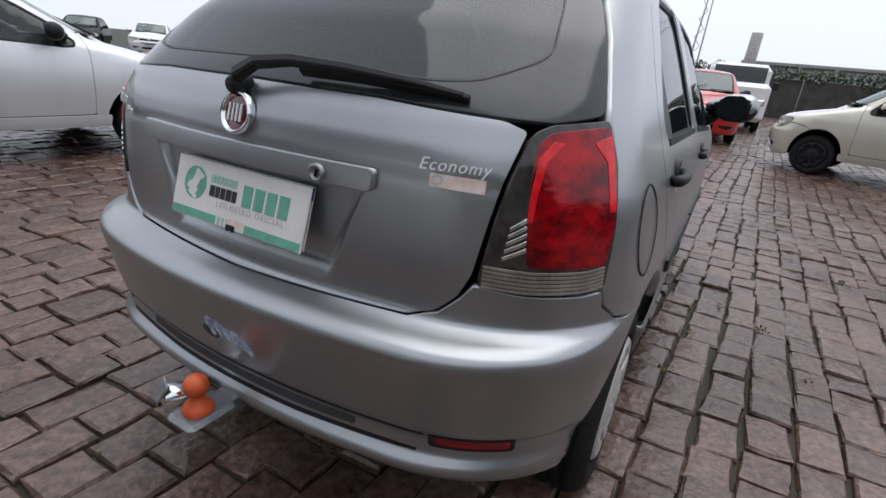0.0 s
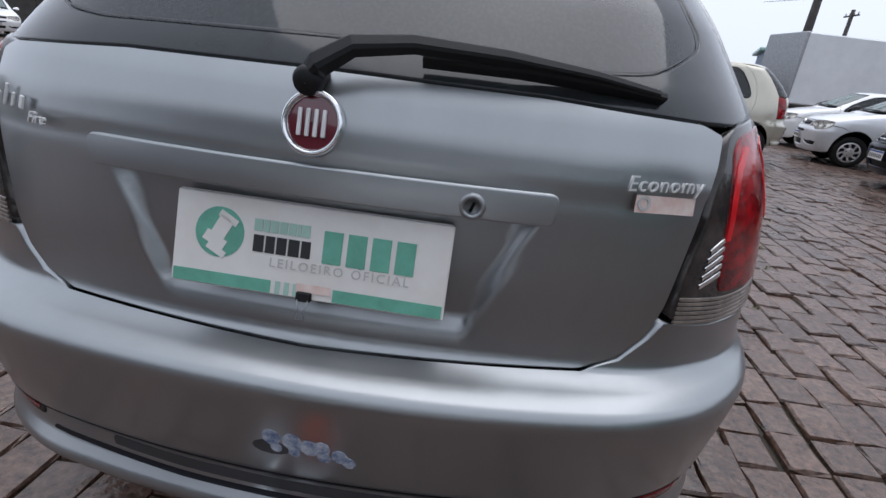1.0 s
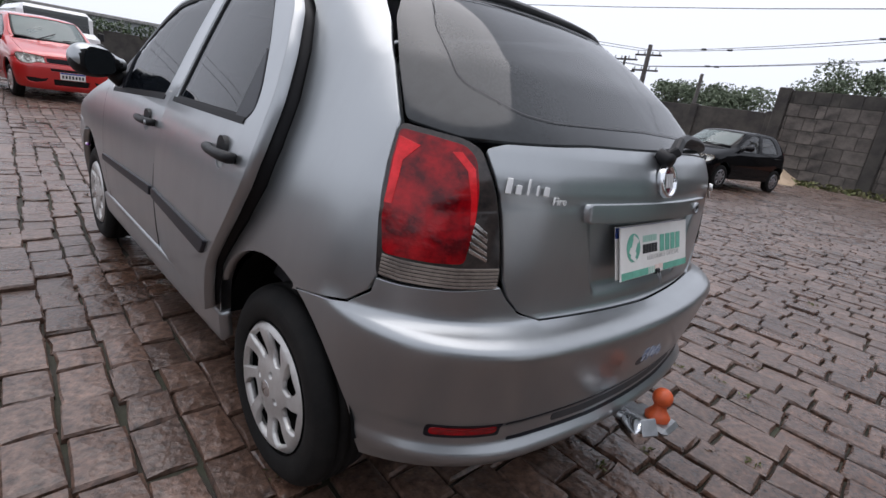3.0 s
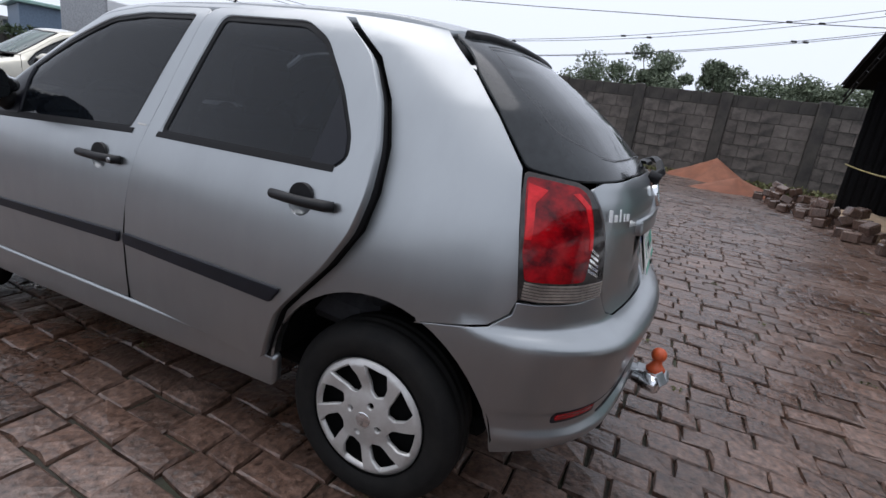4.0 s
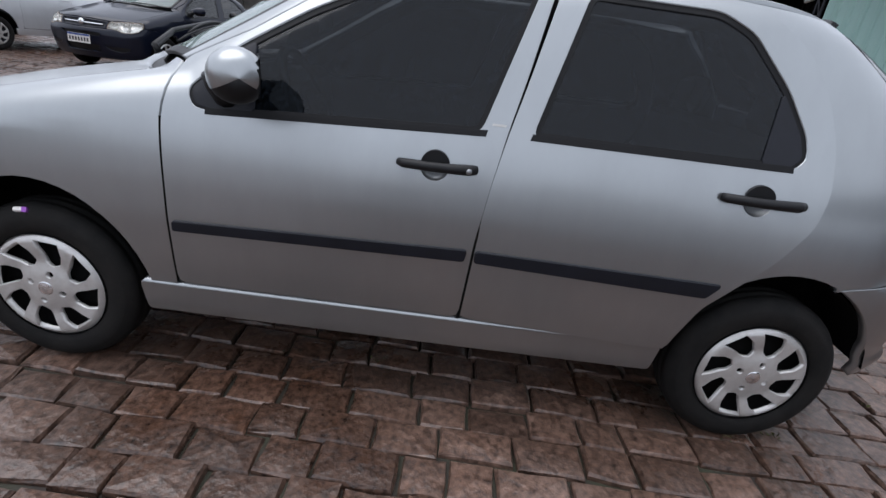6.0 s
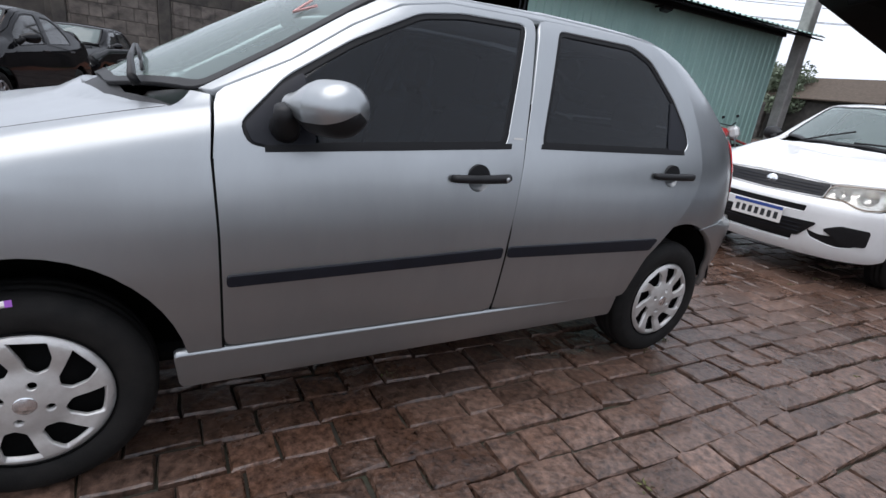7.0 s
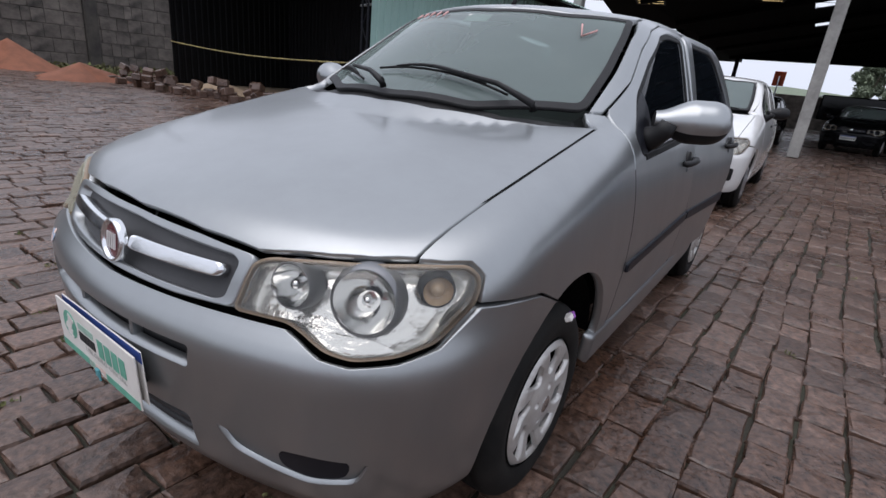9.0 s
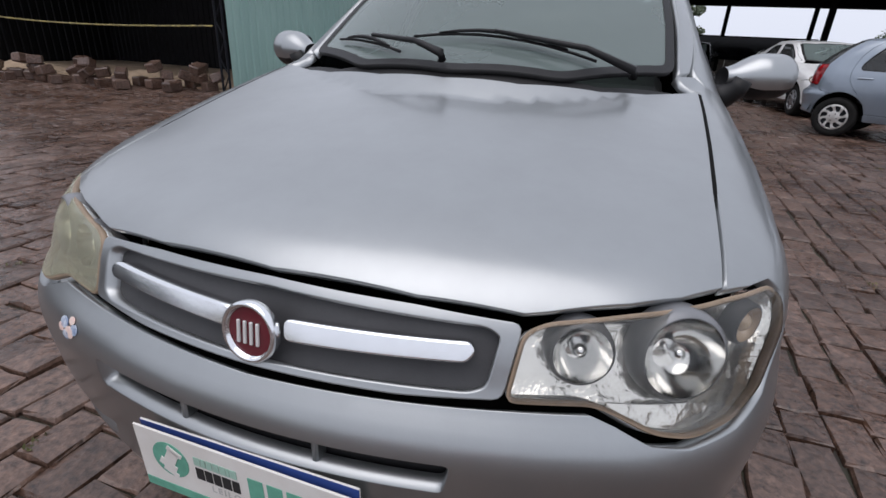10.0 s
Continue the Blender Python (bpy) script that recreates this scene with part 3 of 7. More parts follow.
def wheel(parent, x, y, side, r=0.285, fine=True, cap=CAPSILVER):
    """A tyre on its rim with a swirl-slotted cover; side -1 is the car's left."""
    key = "fine" if fine else "far"
    if key not in CAP:
        CAP[key] = (hubcap_mesh(0.012 if fine else 0.03), tyre_mesh(n=72 if fine else 36))
    cm, tm = CAP[key]
    k = r / 0.285
    m = pose(x, y, r, 0, 0, 0 if side < 0 else 180) @ Matrix.Diagonal((1, k, k, 1))
    t = part("wheel", moved(tm[0], m @ Matrix.Translation((0.083, 0, 0))), tm[1], RUBBER, parent, "black rubber tyre with worn tread")
    nm = m.to_3x3()
    part("hubcap", moved(cm[0], m), cm[1], cap, t, "silver swirl-slotted wheel cover", normals=[(nm @ Vector(q)).normalized() for q in cm[2]])
    # near-black rim, so the cover's slots read as shaded
    v, f = lathe([(0.001, 0.03), (0.09, 0.035), (0.155, 0.05), (0.187, 0.03), (0.189, 0.0), (0.186, -0.001)], 48, "x")
    part("rim", moved(v, m), f, CAVITY if fine else TRIM, t, "black pressed steel rim")
    if fine:
        v, f = lathe([(0.001, -0.0165), (0.022, -0.0165), (0.026, -0.014), (0.027, -0.008)], 24, "x")
        part("centre_badge", moved(v, m), f, CHROME, t, "plain round centre boss")
    return t


# ---- the car's drawing, in metres: x across, y along (front positive), z up ----
W0 = [(0.15, 0.70), (0.22, 0.746), (0.27, 0.770), (0.34, 0.777), (0.45, 0.792), (0.60, 0.804), (0.72, 0.801), (0.80, 0.793), (0.86, 0.783), (0.92, 0.768),
      (0.97, 0.750), (1.02, 0.730), (1.20, 0.662), (1.35, 0.600), (1.42, 0.565), (1.50, 0.52)]
P0 = [(-2.2, 0.86), (-1.85, 0.93), (-1.5, 0.968), (-1.0, 0.992), (-0.3, 1.0), (0.6, 1.0), (1.2, 0.997), (1.6, 0.978), (2.0, 0.95)]
R0 = [(0.15, -1.70), (0.24, -1.78), (0.285, -1.806), (0.325, -1.832), (0.345, -1.850), (0.360, -1.858), (0.374, -1.850), (0.388, -1.833), (0.432, -1.832), (0.444, -1.846), (0.50, -1.860), (0.57, -1.876), (0.620, -1.887), (0.638, -1.886), (0.650, -1.874),
      (0.659, -1.845), (0.666, -1.815), (0.673, -1.801), (0.70, -1.798), (0.80, -1.798), (0.92, -1.794), (0.99, -1.782), (1.04, -1.762), (1.07, -1.738), (1.20, -1.600), (1.39, -1.325), (1.50, -1.15)]
F0 = [(0.12, 1.78), (0.20, 1.862), (0.26, 1.902), (0.34, 1.929), (0.46, 1.951), (0.56, 1.962), (0.60, 1.960), (0.628, 1.944), (0.650, 1.916), (0.68, 1.902), (0.72, 1.894), (0.80, 1.882), (0.90, 1.868), (1.5, 1.80)]
H0 = [(0.5, 1.09), (0.8, 1.040), (0.9, 1.024), (1.2, 0.966), (1.5, 0.902), (1.7, 0.852), (1.8, 0.818), (1.87, 0.785), (2.0, 0.70)]
C0 = [(-2.0, 1.20), (-1.45, 1.384), (-1.35, 1.406), (-1.2, 1.432), (-1.0, 1.450), (-0.7, 1.458), (-0.35, 1.457), (0.0, 1.447), (0.25, 1.430), (0.40, 1.408), (0.50, 1.355),
      (1.04, 1.045), (1.10, 1.010), (1.4, 0.83), (2.0, 0.45)]
C_SEDAN = [(-2.5, 0.80), (-2.12, 0.985), (-2.03, 1.015), (-1.7, 1.045), (-1.52, 1.062), (-1.42, 1.115), (-1.0, 1.355), (-0.8, 1.425)] + C0[5:]
R_SEDAN = [(0.15, -1.98), (0.24, -2.06), (0.33, -2.13), (0.45, -2.155), (0.60, -2.165), (0.66, -2.12), (0.70, -2.09), (0.95, -2.085), (1.05, -2.05), (1.10, -1.98), (1.5, -1.3)]

A_LINE = [(0.740, 1.054), (0.54, 1.155), (0.36, 1.272), (0.20, 1.354), (0.02, 1.390), (-0.325, 1.398)]
F_SEAM = [(0.740, 1.054), (0.757, 0.90), (0.748, 0.71), (0.742, 0.372)]
B_SEAM = [(-0.325, 1.398), (-0.265, 1.11), (-0.232, 0.97), (-0.208, 0.84), (-0.182, 0.65), (-0.168, 0.372)]
R_SEAM = [(-0.89, 1.394), (-1.03, 1.29), (-1.10, 1.18), (-1.14, 1.06), (-1.15, 0.94), (-1.13, 0.84), (-1.06, 0.73), (-0.98, 0.64), (-0.90, 0.55), (-0.855, 0.43), (-0.84, 0.372)]
RAIL = [(0.775, 1.052), (0.56, 1.182), (0.36, 1.308), (0.23, 1.380), (0.12, 1.402), (0.0, 1.411), (-0.4, 1.419), (-0.8, 1.415), (-1.165, 1.392)]
HATCH_EDGE = [(-1.30, 1.280), (-1.40, 1.177), (-1.495, 1.064)]
LAMP_EDGE = [(-1.515, 0.98), (-1.538, 0.87), (-1.558, 0.752)]
F_WIN = [(0.690, 0.986), (0.562, 1.114), (0.37, 1.232), (0.14, 1.342), (-0.02, 1.368), (-0.280, 1.374), (-0.155, 0.968), (0.42, 0.938), (0.60, 0.926), (0.672, 0.936)]
R_WIN = [(-0.300, 0.974), (-0.404, 1.374), (-0.77, 1.370), (-0.87, 1.322), (-0.985, 1.190), (-1.055, 1.075), (-1.066, 1.02), (-1.035, 0.987)]


def nose(q):
    """Widens the drawing of the nose above the bumper's waist."""
    x, y, z = q
    if y < 1.45:
        return q
    a, k = abs(x), float(np.clip((z - 0.58) / 0.06, 0, 1))
    wide = float(np.interp(a, [0, 0.30, 0.34, 0.60, 0.70, 0.80], [0, 0.345, 0.385, 0.643, 0.716, 0.80]))
    a2 = a * 1.03 * (1 - k) + wide * k if a < 0.66 else a * (1 - k) + wide * k
    dy = float(np.interp(a, [0, 0.34, 0.45, 0.60, 0.66, 0.70, 0.76], [0, 0.005, 0.03, 0.046, 0.034, 0.016, 0]))
    return (math.copysign(a2, x), y + dy * k, z)


class Warp:
    """Carries the drawing over to a car of other proportions."""

    def __init__(self, ys=None, zs=None, sx=1.0):
        self.ys, self.zs, self.sx = ys or ([-3, 3], [-3, 3]), zs or ([0, 2], [0, 2]), sx

    def y(self, v):
        return float(np.interp(v, *self.ys)) if self.ys[0][0] <= v <= self.ys[0][-1] else v + (self.ys[1][0] - self.ys[0][0] if v < self.ys[0][0] else self.ys[1][-1] - self.ys[0][-1])

    def z(self, v):
        return float(np.interp(v, *self.zs)) if v <= self.zs[0][-1] else v + self.zs[1][-1] - self.zs[0][-1]

    def p(self, q):
        q = nose(q)
        return (q[0] * self.sx, self.y(q[1]), self.z(q[2]))


def car_shape(w, sedan=False):
    zy = lambda t: [(w.z(a), w.y(b)) for a, b in t]
    yz = lambda t: [(w.y(a), w.z(b)) for a, b in t]
    return Shape([(w.z(a), b * w.sx) for a, b in W0], [(w.y(a), b) for a, b in P0], zy(R_SEDAN if sedan else R0), zy(F0), yz(H0), yz(C_SEDAN if sedan else C0),
                 fb=0.36, kf=0.23, kt=(0.10, 0.09), rear_pivot=w.y(-1.0), front_pivot=w.y(1.15))


def both(name, s, material, parent, label=""):
    """A panel and its mirror image."""
    a = skin_part(name, s, material, parent, label)
    b = skin_part(name, mirrored(s), material, parent, label)
    return a, b


def body_panels(car, sh, w, col, h, fine, sedan=False):
    """The pressed panels, glass and lamps that every car has."""
    g = 0.0028 if fine else 0.003
    sd = lambda pts: [(w.y(y), w.z(z)) for y, z in pts]
    at = lambda y, z: sh.at(w.y(y), w.z(z))
    out = {}
    rwin = R_WIN if not sedan else [(-0.297, 0.972), (-0.402, 1.350), (-0.66, 1.342), (-0.82, 1.285), (-1.0, 1.13), (-1.06, 1.03), (-1.03, 0.985)]
    door_f = F_SEAM[::-1] + A_LINE[1:] + B_SEAM[1:]
    door_r = B_SEAM[::-1] + [(-0.60, 1.402)] + R_SEAM
    # doors, each with its frame, glass and rubbing strip
    for nm, poly, win in (("front_door", door_f, F_WIN), ("rear_door", door_r, rwin)):
        pl = shrink(rounded(sd(poly), 0.03, 3), g)
        hole = rounded(sd(win), 0.03, 4)
        cup = None
        if fine:
            cup = circle(-0.035 if nm == "front_door" else -0.955, 0.862 if nm == "front_door" else 0.892, 0.043, 26)
        s = skin(sh, "side", pl, h, holes=[hole] + ([cup] if cup else []), depth=0.03)
        out[nm] = both(nm, s, col, car)
        fr = shrink(hole, 0.001)
        s = skin(sh, "side", fr, h, off=-0.006, holes=[shrink(hole, 0.016)], depth=0.012)
        for d, q in zip(out[nm], (s, mirrored(s))):
            skin_part("window_frame", q, SEAL, d, "black rubber window seal")
        s = skin(sh, "side", shrink(hole, 0.014), h * 1.5, off=-0.010, depth=0.004)
        for d, q in zip(out[nm], (s, mirrored(s))):
            skin_part("window_glass", q, GLASS_SIDE if fine else GLASS_CAR, d, "dark tinted window glass")
    # flank behind the doors with the pillars and the roof rail
    if not sedan:
        back = HATCH_EDGE + LAMP_EDGE + [(-1.545, 0.712), (-1.50, 0.676), (-1.40, 0.655), (-1.315, 0.637)]
    else:
        back = [(-1.25, 1.20), (-1.44, 1.085), (-1.60, 1.030), (-1.85, 1.012), (-1.97, 0.985), (-1.965, 0.80), (-1.93, 0.705), (-1.60, 0.665), (-1.315, 0.637)]
    rail = RAIL if not sedan else RAIL[:-2] + [(-0.7, 1.405), (-0.92, 1.365)]
    quarter = rail + back + arch(-1.187, 110, 12) + R_SEAM[::-1] + [(-0.60, 1.402)] + A_LINE[::-1]
    s = skin(sh, "side", shrink(sd(quarter), g), h, depth=0.03)
    out["quarter"] = both("side_panel", s, col, car)
    # black liner added behind the joints, its colour standing for their shade
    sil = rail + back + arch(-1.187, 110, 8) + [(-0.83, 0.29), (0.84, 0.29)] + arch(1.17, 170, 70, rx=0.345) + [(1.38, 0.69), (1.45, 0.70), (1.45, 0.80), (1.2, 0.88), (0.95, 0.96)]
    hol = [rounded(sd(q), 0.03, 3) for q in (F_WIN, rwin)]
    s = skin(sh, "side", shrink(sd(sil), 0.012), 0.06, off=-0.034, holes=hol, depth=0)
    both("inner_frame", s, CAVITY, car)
    # sill
    s = skin(sh, "side", rounded(sd([(0.862, 0.362), (0.850, 0.262), (-0.835, 0.262), (-0.845, 0.362)]), 0.012), 0.014 if fine else h, depth=0.03, off=0.010 if fine else 0.001, bevel=0.008 if fine else 0.0019)
    both("sill", s, col, car)
    # bonnet
    lip = [sh.put("front", np.array([sh.uv("front", w.p((x, y, z + 0.004)))]))[0] for x, y, z in ((-0.601, 1.604, 0.790), (-0.54, 1.66, 0.785), (-0.474, 1.712, 0.780), (-0.366, 1.772, 0.767), (-0.336, 1.80, 0.763), (-0.2, 1.87, 0.772), (0, 1.9, 0.776))]
    lip = [(float(p[0]) / w.sx, float(p[1])) for p in lip]
    hood = [(0, 1.078), (-0.2, 1.058), (-0.4, 0.990), (-0.654, 0.838), (-0.655, 1.0), (-0.653, 1.2), (-0.648, 1.4)]
    tp = lambda pts: [(x * w.sx, w.y(y)) for x, y in pts]
    hd = tp(hood) + [(x * w.sx, y) for x, y in lip]
    s = skin(sh, "top", shrink(sym(hd), g + 0.002), h, depth=0.02)
    out["bonnet"] = skin_part("bonnet", s, col, car)
    # windscreen and its black border
    edge = [at(y, z) for y, z in RAIL[:4]]
    ws = [(0, w.y(1.045)), (-0.3 * w.sx, w.y(0.995))] + [(e[0] + 0.010, e[1]) for e in edge] + [(-0.3 * w.sx, w.y(0.375)), (0, w.y(0.425))]
    ws = rounded(sym(ws), 0.04, 4)
    s = skin(sh, "top", ws, h, off=-0.004, holes=[shrink(ws, 0.024)], depth=0.012)
    out["screen"] = skin_part("windscreen_border", s, PLASTIC, car, "black windscreen border")
    s = skin(sh, "top", shrink(ws, 0.021), h * 1.5, off=-0.008, depth=0.004)
    skin_part("windscreen", s, GLASS_FRONT, out["screen"], "wet windscreen glass")
    cowl = sym([(0, w.y(1.092)), (-0.4 * w.sx, w.y(1.005)), (-0.66 * w.sx, w.y(0.845)), (-0.655 * w.sx, w.y(0.80)), (-0.4 * w.sx, w.y(0.955)), (0, w.y(1.04))])
    s = skin(sh, "top", cowl, h, off=-0.020, depth=0.01)
    skin_part("cowl", s, PLASTIC, car, "black plastic cowl grille")
    # roof
    redge = [at(y, z) for y, z in (RAIL[3:] if not sedan else rail[3:])]
    rear_y = -1.295 if not sedan else -0.99
    roof = [(0, w.y(0.418)), (-0.3 * w.sx, w.y(0.368))] + [(e[0] + 0.008, e[1]) for e in redge] + [(-0.3 * w.sx, w.y(rear_y + 0.03)), (0, w.y(rear_y))]
    s = skin(sh, "top", sym(roof), h * 1.3, depth=0.02)
    out["roof"] = skin_part("roof", s, col, car)
    # front wing
    top = lambda x, y: tuple(sh.put("top", np.array([[x * w.sx, w.y(y)]]))[0])
    wing = [top(x, y) for x, y in ((-0.654, 0.838), (-0.655, 1.0), (-0.653, 1.2), (-0.648, 1.4))]
    x0, y0 = -0.648 * w.sx, w.y(1.4)
    wing += [tuple(sh.put("top", np.array([[x0 + (lip[0][0] * w.sx - x0) * t, y0 + (lip[0][1] - y0) * t]]))[0]) for t in (0.2, 0.4, 0.6, 0.8, 0.92, 1.0)]
    wing += [tuple(sh.put("front", np.array([sh.uv("front", w.p(q))]))[0]) for q in ((-0.64, 1.560, 0.792), (-0.674, 1.521, 0.792), (-0.699, 1.513, 0.768), (-0.708, 1.538, 0.719))] + [at(y, z) for y, z in ((1.50, 0.708), (1.38, 0.688), (1.29, 0.643))]
    wing += [at(y, z) for y, z in arch(1.17, 70, 168, 14, rx=0.345)] + [at(y, z) for y, z in ((0.85, 0.366), (0.744, 0.366), (0.750, 0.71), (0.759, 0.90), (0.745, 1.046), (0.79, 1.048))]
    uv = [sh.uv("shoulder", q) for q in wing]
    s = skin(sh, "shoulder", shrink(uv, g), h, depth=0.025)
    out["wing"] = both("front_wing", s, col, car)
    # bumpers
    fr = lambda pts: [sh.uv("front", q) for q in pts]
    re = lambda pts: [sh.uv("rear", q) for q in pts]
    fb = [w.p(q) for q in ((0, 1.92, 0.648), (-0.33, 1.85, 0.655), (-0.445, 1.806, 0.656), (-0.479, 1.798, 0.645), (-0.533, 1.777, 0.624), (-0.582, 1.743, 0.616), (-0.643, 1.678, 0.625), (-0.686, 1.612, 0.646), (-0.712, 1.535, 0.712))]
    fb += [at(y, z) for y, z in ((1.50, 0.703), (1.38, 0.683), (1.29, 0.638))] + [at(y, z) for y, z in arch(1.17, 68, 8, 8, rx=0.345)] + [at(1.515, 0.25)]
    fb += [w.p(q) for q in ((-0.70, 1.60, 0.222), (-0.5, 1.80, 0.205), (-0.25, 1.88, 0.20), (0, 1.90, 0.20))]
    fbu = sym(fr(fb))
    slot = [w.p(q) for q in ((-0.31, 1.9, 0.585), (-0.305, 1.9, 0.532), (0.305, 1.9, 0.532), (0.31, 1.9, 0.585))]
    low = [w.p(q) for q in ((-0.275, 1.9, 0.40), (-0.26, 1.9, 0.285), (0.26, 1.9, 0.285), (0.275, 1.9, 0.40))]
    fog = [w.p(q) for q in ((-0.337, 1.895, 0.415), (-0.372, 1.88, 0.352), (-0.456, 1.844, 0.325), (-0.52, 1.80, 0.312), (-0.600, 1.735, 0.332), (-0.622, 1.72, 0.395), (-0.52, 1.81, 0.400), (-0.42, 1.86, 0.388))]
    fogs = rounded(fr(fog), 0.02)
    holes = [rounded(fr(slot), 0.012), rounded(fr(low), 0.02), fogs, [(-x, z) for x, z in fogs]]
    s = skin(sh, "front", shrink(fbu, g), 0.014 if fine else h, holes=holes, depth=0.03)
    out["front_bumper"] = skin_part("front_bumper", s, col, car)
    for q in (0, 1):
        s = skin(sh, "front", shrink(holes[q], -0.004), h, off=-0.036, depth=0)
        skin_part("air_intake", s, PLASTIC, out["front_bumper"], "black plastic air intake")
    for q in (2, 3):
        s = skin(sh, "front", shrink(holes[q], -0.004), h, off=-0.012, depth=0)
        rc = skin_part("fog_lamp_recess", s, col if fine else PLASTIC, out["front_bumper"], "dished blanked fog lamp recess")
        if fine:
            pk = rounded(fr([(-0.480, 1.83, 0.376), (-0.555, 1.78, 0.390), (-0.607, 1.734, 0.382), (-0.597, 1.739, 0.338), (-0.535, 1.785, 0.322), (-0.485, 1.82, 0.336)]), 0.02)
            s = skin(sh, "front", pk if q == 2 else [(-x, z) for x, z in pk], 0.02, off=-0.009, depth=0.002)
            skin_part("fog_lamp_pocket", s, TRIM, rc, "dark oval pocket")
    if not sedan:
        rb = [w.p(q) for q in ((0, -1.84, 0.671), (-0.42, -1.79, 0.676), (-0.477, -1.77, 0.692), (-0.515, -1.755, 0.728), (-0.534, -1.74, 0.757), (-0.62, -1.68, 0.745), (-0.70, -1.60, 0.742), (-0.731, -1.556, 0.745))]
        rb += [at(y, z) for y, z in ((-1.549, 0.711), (-1.502, 0.675), (-1.40, 0.654), (-1.315, 0.636))]
    else:
        rb = [w.p(q) for q in ((0, -2.1, 0.69), (-0.50, -2.05, 0.695), (-0.66, -1.99, 0.70))] + [at(y, z) for y, z in ((-1.93, 0.70), (-1.60, 0.660), (-1.315, 0.632))]
    rb += [at(y, z) for y, z in arch(-1.187, 112, 172, 9)]
    rb += [w.p(q) for q in ((-0.735, -1.58, 0.300), (-0.71, -1.66, 0.312), (-0.60, -1.74, 0.328), (-0.4, -1.80, 0.334), (0, -1.83, 0.330))] if not sedan else [at(-1.70, 0.31)] + [w.p(q) for q in ((-0.62, -2.0, 0.305), (-0.4, -2.06, 0.30), (0, -2.1, 0.30))]
    rbu = sym(re(rb))
    s = skin(sh, "rear", shrink(rbu, g), 0.011 if fine else h, depth=0.03)
    out["rear_bumper"] = skin_part("rear_bumper", s, col, car)
    # dark liners behind the joints, with the shade of the gaps in their colour
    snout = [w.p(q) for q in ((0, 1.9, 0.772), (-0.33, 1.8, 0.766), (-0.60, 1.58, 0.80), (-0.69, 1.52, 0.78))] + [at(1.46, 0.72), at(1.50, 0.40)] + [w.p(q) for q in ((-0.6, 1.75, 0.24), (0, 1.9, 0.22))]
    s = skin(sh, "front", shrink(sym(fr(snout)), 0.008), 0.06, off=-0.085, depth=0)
    skin_part("front_gap_liner", s, CAVITY, car)
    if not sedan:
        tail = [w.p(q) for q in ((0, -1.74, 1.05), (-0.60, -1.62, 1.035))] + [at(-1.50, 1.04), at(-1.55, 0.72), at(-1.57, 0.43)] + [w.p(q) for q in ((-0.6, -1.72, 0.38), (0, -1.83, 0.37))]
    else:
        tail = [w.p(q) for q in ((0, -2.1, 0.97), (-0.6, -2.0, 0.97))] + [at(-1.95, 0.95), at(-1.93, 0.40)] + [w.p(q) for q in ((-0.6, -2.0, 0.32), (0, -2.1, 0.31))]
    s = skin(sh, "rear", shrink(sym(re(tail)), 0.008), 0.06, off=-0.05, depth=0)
    skin_part("rear_gap_liner", s, CAVITY, car)
    # headlamps
    hl = [w.p(q) for q in ((-0.327, 1.855, 0.660), (-0.337, 1.793, 0.752), (-0.366, 1.772, 0.767), (-0.474, 1.712, 0.780), (-0.601, 1.604, 0.790), (-0.672, 1.523, 0.790), (-0.697, 1.515, 0.767),
                            (-0.706, 1.539, 0.721), (-0.682, 1.612, 0.654), (-0.641, 1.678, 0.633), (-0.582, 1.743, 0.624), (-0.533, 1.777, 0.632), (-0.479, 1.798, 0.652), (-0.445, 1.806, 0.662))]
    hu = rounded(shrink(fr(hl), g), 0.015)
    out["hl_uv"] = hu
    s = skin(sh, "front", shrink(hu, 0.002), 0.02 if fine else 0.05, off=-0.055, depth=0)
    hb = both("headlamp", s, LAMP_INNER, car, "clear headlamp with silvered reflector")
    s = skin(sh, "front", hu, 0.02 if fine else 0.05, off=-0.001, holes=[shrink(hu, 0.0035)], depth=0.010)
    for a, q in zip(hb, (s, mirrored(s))):
        skin_part("lamp_rim", q, LAMP_RIM, a, "tan lamp seal")
    s = skin(sh, "front", hu, 0.03 if fine else 0.05, off=-0.013, holes=[shrink(hu, 0.003)], depth=0.042)
    for a, q in zip(hb, (s, mirrored(s))):
        skin_part("lamp_wall", q, LAMP_INNER, a)
    s = skin(sh, "front", shrink(hu, 0.003), 0.02 if fine else 0.05, off=0.002, depth=0.003)
    skin_part("lamp_lens", s, LENS, hb[0], "slightly hazed clear lens")
    skin_part("lamp_lens", mirrored(s), LENS_OLD if fine else LENS, hb[1], "yellowed hazy lens" if fine else "clear lens")
    out["headlamp"] = hb
    # grille
    gr = [w.p(q) for q in ((0, 1.9, 0.776), (-0.2, 1.87, 0.772), (-0.338, 1.8, 0.762), (-0.327, 1.85, 0.664), (-0.2, 1.88, 0.657), (0, 1.9, 0.655))]
    gu = rounded(shrink(sym(fr(gr)), g), 0.012)
    op = [w.p(q) for q in ((0, 1.9, 0.765), (-0.292, 1.83, 0.756), (-0.314, 1.83, 0.745), (-0.305, 1.83, 0.676), (-0.284, 1.83, 0.668), (0, 1.9, 0.663))]
    ou = rounded(sym(fr(op)), 0.012)
    s = skin(sh, "front", gu, h, holes=[ou], depth=0.03, bevel=0.004)
    out["grille"] = skin_part("grille", s, col, car, "grey painted grille surround" if fine else "")
    s = skin(sh, "front", shrink(ou, -0.003), h, off=-0.026, depth=0)
